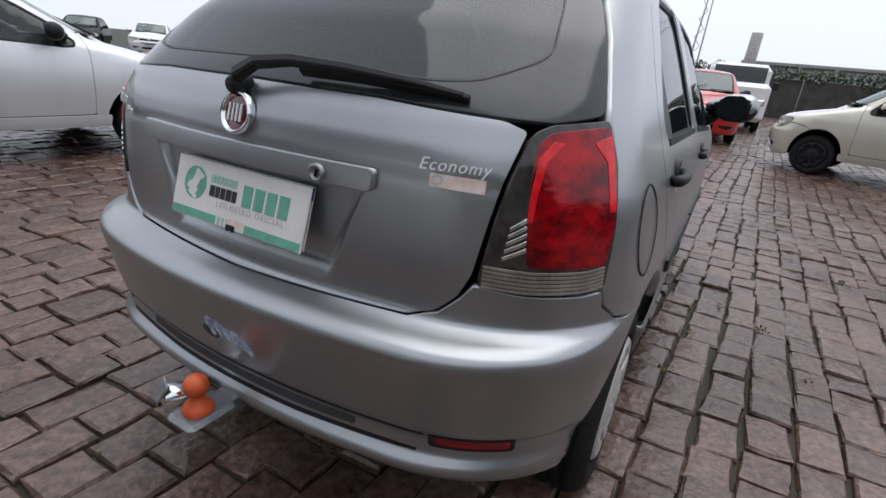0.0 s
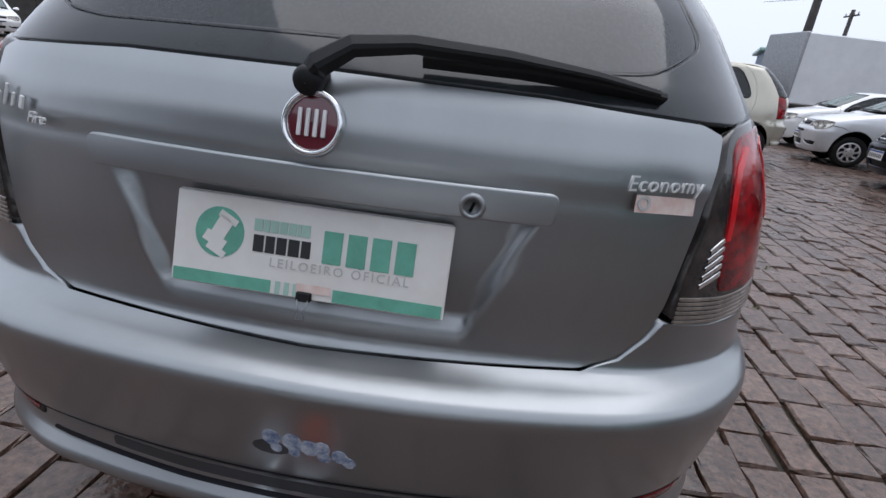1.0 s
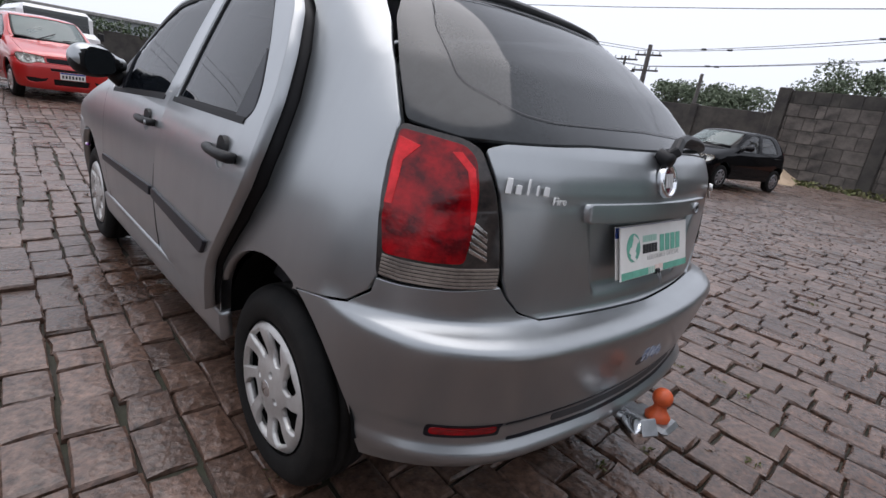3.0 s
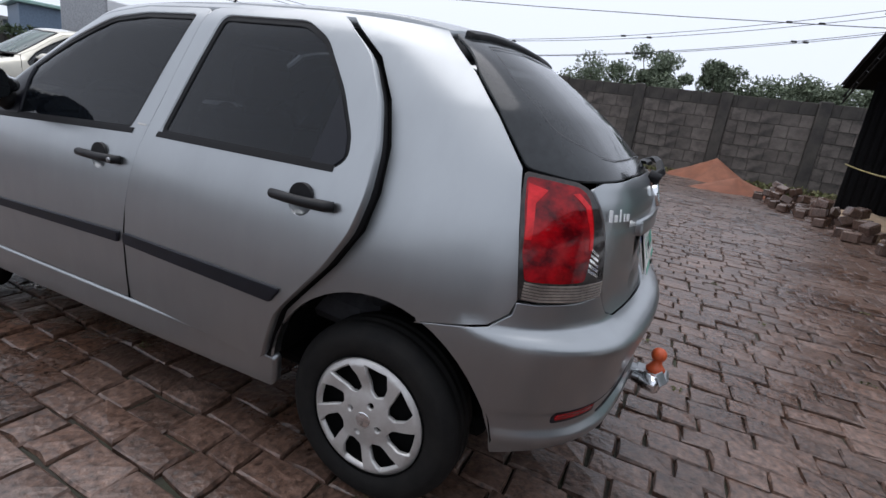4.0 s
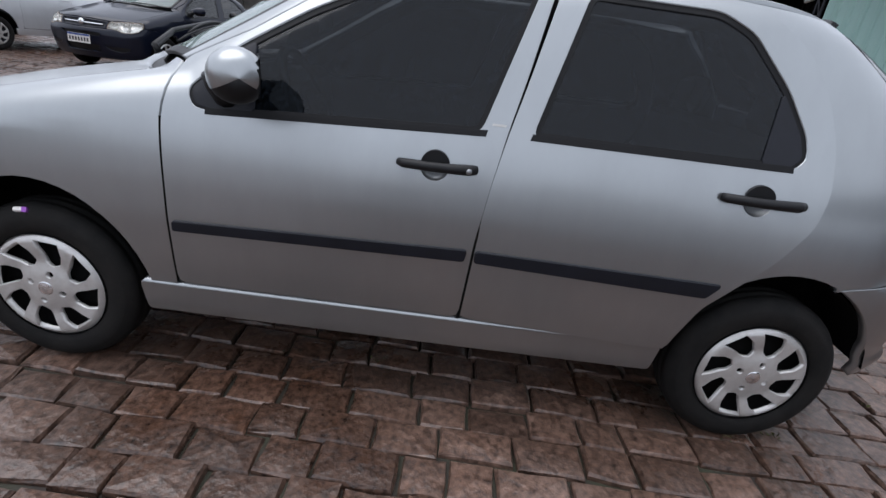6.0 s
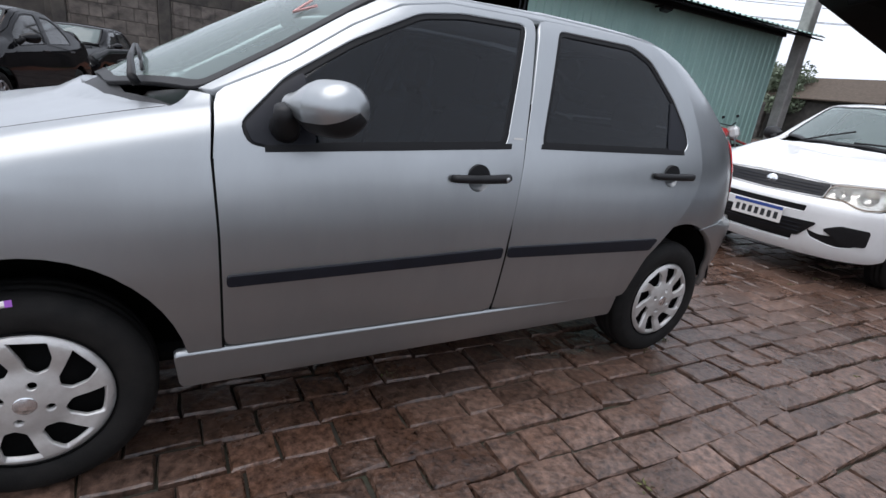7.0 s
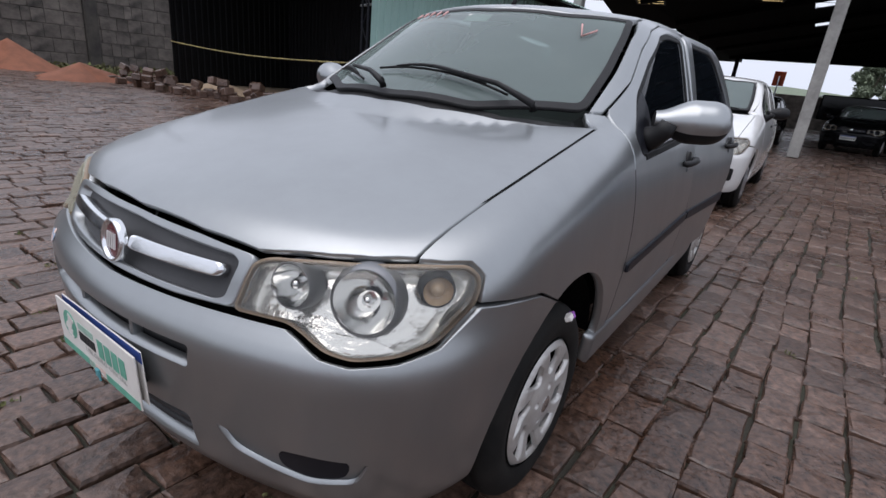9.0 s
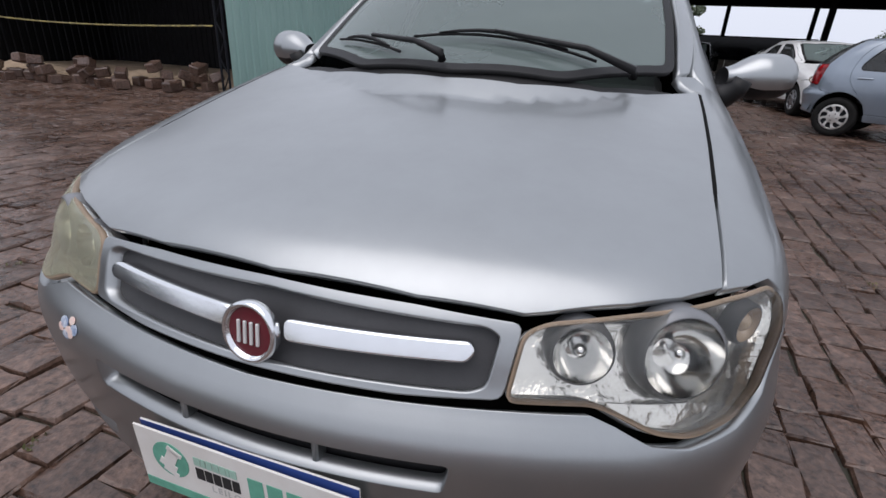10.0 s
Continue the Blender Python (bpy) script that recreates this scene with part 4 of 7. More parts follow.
    skin_part("grille_back", s, GREYPLASTIC if fine else TRIM, out["grille"], "dark honeycomb grille")
    return out


def underbody(car, w):
    """Dark floor, wheel housings and a plain cabin."""
    vs, fs = cube((1.26 * w.sx, w.y(1.70) - w.y(-1.50), 0.06), (0, (w.y(1.70) + w.y(-1.50)) / 2, w.z(0.285)), chamfer=0.02)
    part("floor_pan", vs, fs, CAVITY, car, smooth=False)
    for y in (w.y(-1.187), w.y(1.17)):
        prof = [(0.375, -0.225), (0.385, 0.0), (0.38, 0.06), (0.02, 0.065)]
        v, f = lathe(prof, 36, "x")
        f = [q for q in f if max(math.sin(2 * math.pi * (i // len(prof)) / 36) for i in q) > 0.2]
        used = sorted({i for q in f for i in q})
        v, f = [v[i] for i in used], [tuple(used.index(i) for i in q) for q in f]
        for sgn in (-1, 1):
            m = pose(sgn * 0.52 * w.sx, y, 0.285, 0, 0, 0 if sgn < 0 else 180)
            part("wheel_housing", moved(v, m), f, CAVITY, car)


def seat(car, x, y, width=0.48):
    a = cube((width, 0.48, 0.16), (x, y + 0.02, 0.50), (6, 0, 0), 0.05)
    b = cube((width, 0.14, 0.56), (x, y - 0.25, 0.80), (14, 0, 0), 0.05)
    c = cube((0.26, 0.10, 0.19), (x, y - 0.36, 1.185), (10, 0, 0), 0.04)
    p = cube((0.12, 0.02, 0.12), (x, y - 0.335, 1.07), (12, 0, 0), 0.005)
    o = part("seat", *merge(a, b, p), FABRIC, car, "dark fabric seat", smooth=False)
    part("headrest", *c, FABRIC, o, smooth=False)
    return o


def mirror(car, w, sgn, col, parent):
    """A door mirror: painted shell, black underside and base, glass to the rear."""
    vs, fs = [], []
    nu, nv = 30, 24
    for i in range(nu + 1):
        u = i / nu
        k = min(1.0, u / 0.5)
        swell = 0.42 + 0.58 * k * k * (3 - 2 * k)
        close = max(0.0, 1 - max(0.0, (u - 0.66) / 0.34) ** 2.6) ** 0.5
        rz, ry = 0.066 * swell * close, 0.066 * (0.5 + 0.5 * k) * close
        for j in range(nv):
            a = 2 * math.pi * j / nv
            vs.append((0.232 * u, max(ry * math.cos(a), -0.046), rz * math.sin(a) + 0.016 * u))
    for i in range(nu):
        for j in range(nv):
            k = (j + 1) % nv
            fs.append((i * nv + j, i * nv + k, (i + 1) * nv + k, (i + 1) * nv + j))
    fs.append(tuple(range(nv)))
    fs.append(tuple(nu * nv + j for j in range(nv))[::-1])
    upper = [f for k, f in enumerate(fs) if k < nu * nv and math.sin(2 * math.pi * (k % nv + 0.5) / nv) > -0.42]
    rear = [f for f in fs if sum(vs[i][1] for i in f) / len(f) < -0.040]
    upper = [f for f in upper if f not in rear]
    lower = [f for f in fs if f not in upper]
    base = w.p((-0.742, 0.556, 1.044))
    m = Matrix.Translation((base[0] * 1.0, base[1], base[2])) @ Matrix.Diagonal((-1.02, 1.12, 1.06, 1)) @ pose(0, 0, 0, 0, 2, -24)
    flip = sgn > 0
    k = Matrix.Diagonal((-1 if flip else 1, 1, 1, 1))
    turn = (lambda q: [f if flip else f[::-1] for f in q])
    hs = part("mirror", moved(vs, k @ m), turn(upper), col, parent, "painted door mirror shell")
    part("mirror_underside", moved([(x * 0.998, y * 0.998, z * 0.998) for x, y, z in vs], k @ m), turn(lower), PLASTIC, hs)
    gl = [(x, -0.0475, z) for x, z in rounded([(0.06, -0.034), (0.185, -0.044), (0.207, 0.012), (0.185, 0.070), (0.075, 0.056)], 0.03, 4)]
    part("mirror_glass", moved(gl, k @ m), [tuple(range(len(gl)))] if not flip else [tuple(range(len(gl)))[::-1]], MIRROR_GLASS, hs, "dark mirror glass")
    arm = [w.p(q) for q in ((-0.725, 0.575, 0.975), (-0.76, 0.578, 0.990), (-0.79, 0.585, 1.015), (-0.80, 0.59, 1.04))]
    v, f = tube([(x * (1 if not flip else -1), y, z) for x, y, z in arm], 0.034, 12, [1.35, 1.1, 0.9, 0.8])
    part("mirror_arm", v, f, PLASTIC, hs, "black plastic mirror arm")


def plate(car, name, width, height, m, bars=True, strip=True, label="white number plate"):
    """A parked car's plate: the characters stand as plain bars."""
    p = part(name, *cube((width, height, 0.006), (0, 0, 0), chamfer=0.002), PLATE_WHITE, car, label, smooth=False)
    p.matrix_local = m
    if strip:
        part("plate_band", *cube((width * 0.98, height * 0.2, 0.003), (0, height * 0.38, 0.0035)), PLATE_BLUE, p, smooth=False)
    for i in range(7):
        part("plate_bar", *cube((width * 0.075, height * 0.42, 0.003), (width * (-0.39 + i * 0.13), -height * 0.10, 0.0035)), PLATE_BLACK, p, smooth=False)
    return p


# ---- the grey hatchback ----
W_MAIN = Warp()
SH = car_shape(W_MAIN)
hatch = thing("hatchback_car", "grey metallic five-door hatchback, rear door ajar, on stone setts", "car")
hp = body_panels(hatch, SH, W_MAIN, GREY, 0.028, True)
underbody(hatch, W_MAIN)
for sx in (-1, 1):
    wheel(hatch, sx * 0.765, -1.187, sx)
    wheel(hatch, sx * 0.765, 1.187, sx)
for sx in (-1, 1):
    seat(hatch, sx * 0.36, 0.02)
    mirror(hatch, W_MAIN, sx, GREY, hp["front_door"][0 if sx < 0 else 1])
bench = part("rear_bench", *merge(cube((1.24, 0.46, 0.16), (0, -0.86, 0.52), (4, 0, 0), 0.05), cube((1.24, 0.13, 0.50), (0, -1.12, 0.78), (16, 0, 0), 0.05)), FABRIC, hatch, "dark fabric rear bench", smooth=False)
for x in (-0.36, 0.36):
    part("headrest", *cube((0.27, 0.09, 0.17), (x, -1.20, 1.10), (14, 0, 0), 0.04), FABRIC, bench, smooth=False)
part("dashboard", *merge(cube((1.26, 0.34, 0.22), (0, 0.76, 0.86), (-8, 0, 0), 0.05), cube((0.42, 0.22, 0.08), (-0.36, 0.66, 0.99), (-12, 0, 0), 0.03)), DASH, hatch, "dark grey dashboard", smooth=False)
v, f = lathe([(0.185 + 0.016 * math.cos(a), 0.016 * math.sin(a)) for a in np.linspace(0, 2 * math.pi, 9)[:-1]], 40, "y", closed=True)
spk = merge((v, f), cube((0.36, 0.02, 0.035), (0, 0.01, 0), chamfer=0.006), cube((0.10, 0.03, 0.20), (0, 0.012, -0.06), chamfer=0.01), cube((0.12, 0.035, 0.11), (0, 0.012, 0), chamfer=0.015))
part("steering_wheel", moved(spk[0], pose(-0.36, 0.44, 0.93, 62 - 90, 0, 0)), spk[1], PLASTIC, hatch, "black three-spoke steering wheel", smooth=False)
part("interior_mirror", *cube((0.24, 0.03, 0.065), (0, 0.40, 1.31), chamfer=0.01), PLASTIC, hatch, smooth=False)


# rear window in its black frame, lip on the roof edge
S3 = lambda y, z: SH.at(y, z)
rg = [(0, -1.74, 1.066), (-0.3, -1.72, 1.063), (-0.53, -1.68, 1.051), (-0.60, -1.62, 1.049)] + [S3(y - 0.004, z) for y, z in ((-1.500, 1.066), (-1.40, 1.181), (-1.30, 1.285), (-1.175, 1.391))] + [(-0.3, -1.29, 1.405), (0, -1.31, 1.41)]
rgb_ = sym([SH.uv("rear", q) for q in rg])
rgu = rounded(shrink(rgb_, 0.002), 0.012)
rgi = rounded(sym([SH.uv("rear", q) for q in ((0, -1.72, 1.104), (-0.38, -1.68, 1.096), (-0.46, -1.66, 1.104), (-0.545, -1.56, 1.150), (-0.552, -1.53, 1.17), (-0.515, -1.40, 1.28), (-0.45, -1.29, 1.365), (-0.2, -1.31, 1.382), (0, -1.32, 1.385))]), 0.02)
tail_uv = [SH.uv("rear", q) for q in ((0, -1.74, 1.064), (-0.3, -1.72, 1.061), (-0.53, -1.68, 1.049), (-0.572, -1.665, 1.034), (-0.556, -1.70, 0.95), (-0.545, -1.72, 0.87), (-0.532, -1.738, 0.775), (-0.512, -1.75, 0.728),
                                       (-0.475, -1.77, 0.691), (-0.42, -1.79, 0.674), (0, -1.80, 0.669))]


def recess(q):
    """The sunken bay round the plate, with sloping ends."""
    u, z = np.abs(q[:, 0]), q[:, 1]
    t = np.clip((z - 0.715) / 0.19, 0, 1)
    e = np.clip(((0.246 + 0.072 * t) - u) / 0.022, 0, 1)
    b = np.clip((z - 0.705) / 0.03, 0, 1) * np.clip((0.915 - z) / 0.012, 0, 1)
    e = e * e * (3 - 2 * e)
    fold = -0.004 * np.clip((0.952 - z) / 0.015, 0, 1)
    return -0.017 * e * b + fold


s = skin(SH, "rear", shrink(rounded(sym(tail_uv), 0.009), 0.0035), 0.013, disp=recess, depth=0.02)
gate = skin_part("tailgate", s, GREY, hatch)
s = skin(SH, "rear", rgu, 0.03, off=-0.003, holes=[rgi], depth=0.012)
skin_part("rear_window_border", s, mat("glass_black_border", (0.022, 0.025, 0.027), 0.14, coat=0.15, spec=0.35, noise_amt=0.3, noise_scale=30), gate, "black printed border of the rear window")
s = skin(SH, "rear", shrink(rgi, -0.003), 0.04, off=-0.005, depth=0.004)
skin_part("rear_window", s, GLASS_REAR, gate, "dirty tinted rear window")
s = skin(SH, "rear", shrink(rgi, 0.004), 0.03, off=-0.002, holes=[shrink(rgi, 0.0062)], depth=0)
skin_part("window_line", s, GREYPLASTIC, gate, "thin pale line inside the window border")
lip = [(0, -1.300), (-0.3, -1.272), (-0.44, -1.225), (-0.45, -1.20), (-0.3, -1.24), (0, -1.262)]
s = skin(SH, "top", sym(lip), 0.03, off=0.010, depth=0.014)
skin_part("roof_lip", s, PLASTIC, hp["roof"], "black rubber roof lip")
# grip bar over the plate
bar = rounded([(-0.328, 0.900), (0.328, 0.900), (0.331, 0.936), (-0.331, 0.936)], 0.008)
s = skin(SH, "rear", bar, 0.02, off=0.016, depth=0.03, bevel=0.006)
grip = skin_part("tailgate_grip", s, GREY, gate, "grey painted grip bar over the plate")
v, f = lathe([(0.001, 0.0), (0.011, 0.0), (0.011, -0.004), (0.017, -0.005), (0.018, 0.004)], 24, "y")
part("lock", moved(v, Matrix.Translation((0.222, -1.801, 0.916))), f, STEEL, grip, "steel key lock")
part("keyhole", *cube((0.004, 0.002, 0.014), (0.222, -1.8035, 0.916), (0, 20, 0)), CAVITY, grip, smooth=False)


def roundel(parent, m, r=0.042):
    """A round badge: chrome ring, dark red field, plain upright bars."""
    v, f = lathe([(0.001, -0.004), (r * 0.80, -0.004), (r * 0.82, -0.009), (r * 0.90, -0.013), (r * 0.99, -0.009), (r, 0.0), (r * 0.98, 0.006)], 40, "y")
    b = part("badge", moved([(x, y, z * 1.04) for x, y, z in v], m), f, CHROME, parent, "round chrome badge with dark red field")
    v, f = lathe([(0.001, -0.0065), (r * 0.5, -0.006), (r * 0.79, -0.0045)], 32, "y")
    part("badge_field", moved([(x, y, z * 1.04) for x, y, z in v], m), f, BADGE_RED, b)
    for i, hgt in enumerate((0.036, 0.036, 0.036, 0.036)):
        part("badge_bar", moved(*[cube((0.0055, 0.004, hgt), (-0.0165 + i * 0.011, -0.0085, 0), chamfer=0.001)[0]], m), cube((0.0055, 0.004, hgt), (0, 0, 0), chamfer=0.001)[1], SCRIPT, b, smooth=False)
    return b


roundel(gate, pose(0, -1.787, 0.994, -15, 0, 0))


def rear_at(x, z, out=0.0):
    p = SH.put("rear", np.array([[x, z]]))[0]
    return (float(p[0]), float(p[1]) - out, float(p[2]))


def lay(x, z, out=0.004):
    """A frame lying on the tailgate, facing the rear."""
    a, b = rear_at(x - 0.02, z), rear_at(x + 0.02, z)
    c, d = rear_at(x, z - 0.02), rear_at(x, z + 0.02)
    p = rear_at(x, z, out)
    return pose(*p, 90 - math.degrees(math.atan2(d[1] - c[1], 0.04)), 0, math.degrees(math.atan2(b[1] - a[1], 0.04)))


words("trim_word", "Economy", 0.030, lay(0.462, 0.966, 0.010), SCRIPT, gate, 0.002, 0.25, 1.12, "chrome script")
words("trim_word", "Fire", 0.024, lay(-0.425, 0.945, 0.010), SCRIPT, gate, 0.002, 0.25, 1.0, "chrome script")
for i, (hgt, wd) in enumerate(((0.031, 0.012), (0.019, 0.012), (0.032, 0.005), (0.021, 0.005), (0.019, 0.012))):
    b = part("script_bar", *cube((wd, hgt, 0.004), (0, (hgt - 0.036) / 2, 0), chamfer=0.0012), SCRIPT, gate, smooth=False)
    b.matrix_local = lay(-0.520 + i * 0.0175, 0.972, 0.009) @ Matrix(((1, 0.25, 0, 0), (0, 1, 0, 0), (0, 0, 1, 0), (0, 0, 0, 1)))
st = part("sticker", *cube((0.098, 0.024, 0.001), (0, 0, 0)), STICKER_PINK, gate, "faded pink paper sticker", smooth=False)
st.matrix_local = lay(0.468, 0.938, 0.003) @ pose(0, 0, 0, 0, 0, -2)
v, f = lathe([(0.006, 0.0), (0.0105, 0.0), (0.0105, 0.0012), (0.006, 0.0012)], 20, "z", closed=True)
sr = part("sticker_ring", v, f, PLATE_GREY, st, smooth=False)
sr.matrix_local = Matrix.Translation((-0.036, 0.001, 0.0006))


def auction_plate(m, parent):
    """A card plate: green roundel with a pale gavel, names as bars, small grey lettering, a green foot band."""
    p = part("auction_plate", *cube((0.398, 0.132, 0.004), (0, 0, 0), chamfer=0.0015), PLATE_WHITE, parent, "white card plate with green print and a grey caption", smooth=False)
    p.matrix_local = m
    z = 0.0028
    v, f = lathe([(0.0005, 0), (0.036, 0), (0.036, -0.001)], 32, "z")
    part("roundel", moved(v, Matrix.Translation((-0.132, 0.012, z))), f, PLATE_GREEN, p, "green roundel", smooth=False)
    for (x, y, sx, sy) in ((-0.128, 0.020, 0.022, 0.030), (-0.138, 0.000, 0.034, 0.016), (-0.120, 0.033, 0.030, 0.010), (-0.135, -0.014, 0.030, 0.010)):
        part("gavel_shape", *cube((sx, sy, 0.0012), (x, y, z + 0.0006), (0, 0, -28), 0.0004), PLATE_WHITE, p, smooth=False)
    xs = -0.083
    for wd in (0.014, 0.010, 0.013, 0.013, 0.013, 0.006, 0.014):
        part("name_bar", *cube((wd * 0.86, 0.017, 0.0008), (xs + wd / 2, 0.030, z)), PLATE_PALE, p, smooth=False)
        xs += wd
    xs = -0.083
    for wd in (0.018, 0.016, 0.017, 0.019, 0.016):
        part("name_bar", *cube((wd * 0.84, 0.024, 0.0008), (xs + wd / 2, 0.004, z)), PLATE_BLACK, p, smooth=False)
        xs += wd
    for i in range(4):
        part("name_bar", *cube((0.027, 0.046, 0.0008), (0.033 + i * 0.0345, 0.012, z)), PLATE_GREEN, p, smooth=False)
    words("caption", "LEILOEIRO OFICIAL", 0.0185, Matrix.Translation((0.045, -0.021, z)), PLATE_GREY, p, 0.0004, 0, 1.28, "pale grey caption")
    part("foot_band", *cube((0.145, 0.018, 0.0008), (-0.123, -0.055, z)), PLATE_GREEN, p, smooth=False)
    part("foot_band", *cube((0.155, 0.018, 0.0008), (0.118, -0.055, z)), PLATE_GREEN, p, smooth=False)
    for i in range(4):
        part("foot_stripe", *cube((0.007, 0.018, 0.0008), (-0.040 + i * 0.013, -0.055, z)), PLATE_PALE, p, smooth=False)
    part("stain", *cube((0.05, 0.012, 0.0006), (0.012, -0.050, z + 0.0003)), STICKER_PINK, p, smooth=False)
    return p


PM = pose(0.004, -1.806, 0.817, 90 - 15.5, 0, 0)
back = part("number_plate", *cube((0.40, 0.13, 0.003), (0, 0, 0), chamfer=0.002), PLATE_WHITE, hatch, "white plate hidden behind the card", smooth=False)
back.matrix_local = PM @ Matrix.Translation((-0.003, 0.003, -0.010))
part("plate_band", *cube((0.398, 0.026, 0.002), (0, 0.050, 0.001)), PLATE_BLUE, back, smooth=False)
ap = auction_plate(PM, gate)


def clip(parent, m):
    """A bulldog clip with two wire arms."""
    c = part("binder_clip", *cube((0.022, 0.014, 0.012), (0, 0, 0), chamfer=0.002), PLASTIC, parent, "small black binder clip", smooth=False)
    c.matrix_local = m
    v, f = tube([(-0.008, -0.004, 0.006), (-0.004, -0.020, 0.010), (-0.007, -0.032, 0.010), (0.007, -0.032, 0.010), (0.004, -0.020, 0.010), (0.008, -0.004, 0.006)], 0.0012, 6)
    part("wire_arm", v, f, STEEL, c, "steel wire arms")


clip(ap, Matrix.Translation((0.0, -0.062, 0.002)))


# rear wiper
def arm_box(pts, wd, th):
    vs, fs = [], []
    for i, (p, k) in enumerate(pts):
        p = Vector(p)
        d = (Vector(pts[min(i + 1, len(pts) - 1)][0]) - Vector(pts[max(i - 1, 0)][0])).normalized()
        n = Vector((0, -0.80, 0.60))
        s_ = d.cross(n).normalized()
        n = s_.cross(d).normalized()
        for a, b in ((-1, -1), (1, -1), (1, 0.6), (0.6, 1), (-0.6, 1), (-1, 0.6)):
            vs.append(p + s_ * a * wd * k + n * b * th * k)
    for i in range(len(pts) - 1):
        for j in range(6):
            q = (j + 1) % 6
            fs.append((i * 6 + j, i * 6 + q, i * 6 + 6 + q, i * 6 + 6 + j))
    fs += [tuple(range(6))[::-1], tuple(len(vs) - 6 + j for j in range(6))]
    return vs, fs


wr = part("rear_wiper", *arm_box([((-0.012, -1.775, 1.053), 1.3), ((0.005, -1.790, 1.070), 1.3), ((0.045, -1.778, 1.096), 1.1), ((0.12, -1.762, 1.106), 0.95), ((0.24, -1.745, 1.103), 0.8), ((0.36, -1.720, 1.093), 0.6), ((0.452, -1.692, 1.080), 0.45)], 0.0105, 0.009),
          PLASTIC, gate, "black rear wiper arm", smooth=False)
v, f = lathe([(0.001, -0.030), (0.016, -0.030), (0.020, -0.022), (0.020, 0.012)], 20, "y")
part("wiper_pivot", moved(v, pose(-0.010, -1.765, 1.052, 15, 0, 0)), f, PLASTIC, wr, "black pivot cap")
part("wiper_blade", *arm_box([((0.13, -1.742, 1.088), 0.9), ((0.26, -1.732, 1.089), 1.0), ((0.38, -1.706, 1.083), 1.0), ((0.462, -1.684, 1.074), 0.8)], 0.007, 0.010), PLASTIC, wr, "black rubber wiper blade", smooth=False)


# tail lamps
def lamp_uv(pts):
    return [SH.uv("rear", q) for q in pts]


lp = [S3(-1.500, 1.058), (-0.60, -1.63, 1.046), (-0.578, -1.665, 1.030), (-0.562, -1.70, 0.95), (-0.551, -1.72, 0.87), (-0.539, -1.738, 0.762), (-0.62, -1.68, 0.752), (-0.70, -1.60, 0.748), S3(-1.554, 0.752),
      S3(-1.534, 0.87), S3(-1.511, 0.98)]
lu = rounded(shrink(lamp_uv(lp), 0.002), 0.010)
tl = both("tail_lamp", skin(SH, "rear", lu, 0.014, off=0.002, depth=0.03, bevel=0.004), LENS_SMOKE, hatch, "smoked and red tail lamp")
red = [S3(-1.508, 1.046), (-0.635, -1.57, 1.040), (-0.600, -1.635, 1.032), (-0.590, -1.665, 1.012), (-0.594, -1.69, 0.95), (-0.602, -1.70, 0.88), (-0.612, -1.69, 0.803), (-0.66, -1.64, 0.799), S3(-1.561, 0.800), S3(-1.543, 0.87), S3(-1.522, 0.98)]
ru = rounded(shrink(lamp_uv(red), 0.001), 0.010)
s = skin(SH, "rear", ru, 0.014, off=0.0045, depth=0.004, bevel=0.002)
for a, q in zip(tl, (s, mirrored(s))):
    skin_part("red_lens", q, LENS_RED, a, "deep red lens")
inner = [(-0.606, -1.63, 1.018), (-0.594, -1.665, 0.99), (-0.598, -1.69, 0.93), (-0.602, -1.70, 0.885), (-0.609, -1.69, 0.885), (-0.607, -1.68, 0.93), (-0.606, -1.655, 0.985), (-0.618, -1.61, 1.016)]
outer = [S3(-1.516, 1.030), (-0.648, -1.545, 1.018), S3(-1.545, 0.985), S3(-1.556, 0.90), S3(-1.540, 0.90), S3(-1.526, 0.985)]
for poly in (inner, outer):
    s = skin(SH, "rear", shrink(lamp_uv(poly), 0.0005), 0.012, off=0.0062, depth=0.002, bevel=0.001)
    for a, q in zip(tl, (s, mirrored(s))):
        skin_part("bright_edge", q, LENS_GLOW, a, "bright red light guide")
for i in range(6):
    z0 = 0.757 + i * 0.0076
    strip = [(-0.546, -1.73, z0), (-0.62, -1.67, z0 - 0.006), (-0.70, -1.60, z0 - 0.006), S3(-1.562, z0 - 0.001), S3(-1.562, z0 + 0.003), (-0.70, -1.60, z0 - 0.002), (-0.62, -1.67, z0 - 0.002), (-0.546, -1.73, z0 + 0.004)]
    s = skin(SH, "rear", lamp_uv(strip), 0.02, off=0.005, depth=0.004, bevel=0.001)
    for a, q in zip(tl, (s, mirrored(s))):
        skin_part("lens_rib", q, LENS_CLEARISH, a, "smoked ribbed lens")
for i in range(5):
    z0 = 0.818 + i * 0.0135
    x0, x1 = -0.606 + i * 0.0015, -0.572 - i * 0.0015
    strip = [(x0, -1.69, z0 + 0.012), (x1, -1.71, z0 - 0.006), (x1, -1.71, z0), (x0, -1.69, z0 + 0.019)]
    s = skin(SH, "rear", lamp_uv(strip), 0.02, off=0.0045, depth=0.002, bevel=0.001)
    for a, q in zip(tl, (s, mirrored(s))):
        skin_part("reflector_fin", q, REFLECTOR, a, "silver reflector fins")
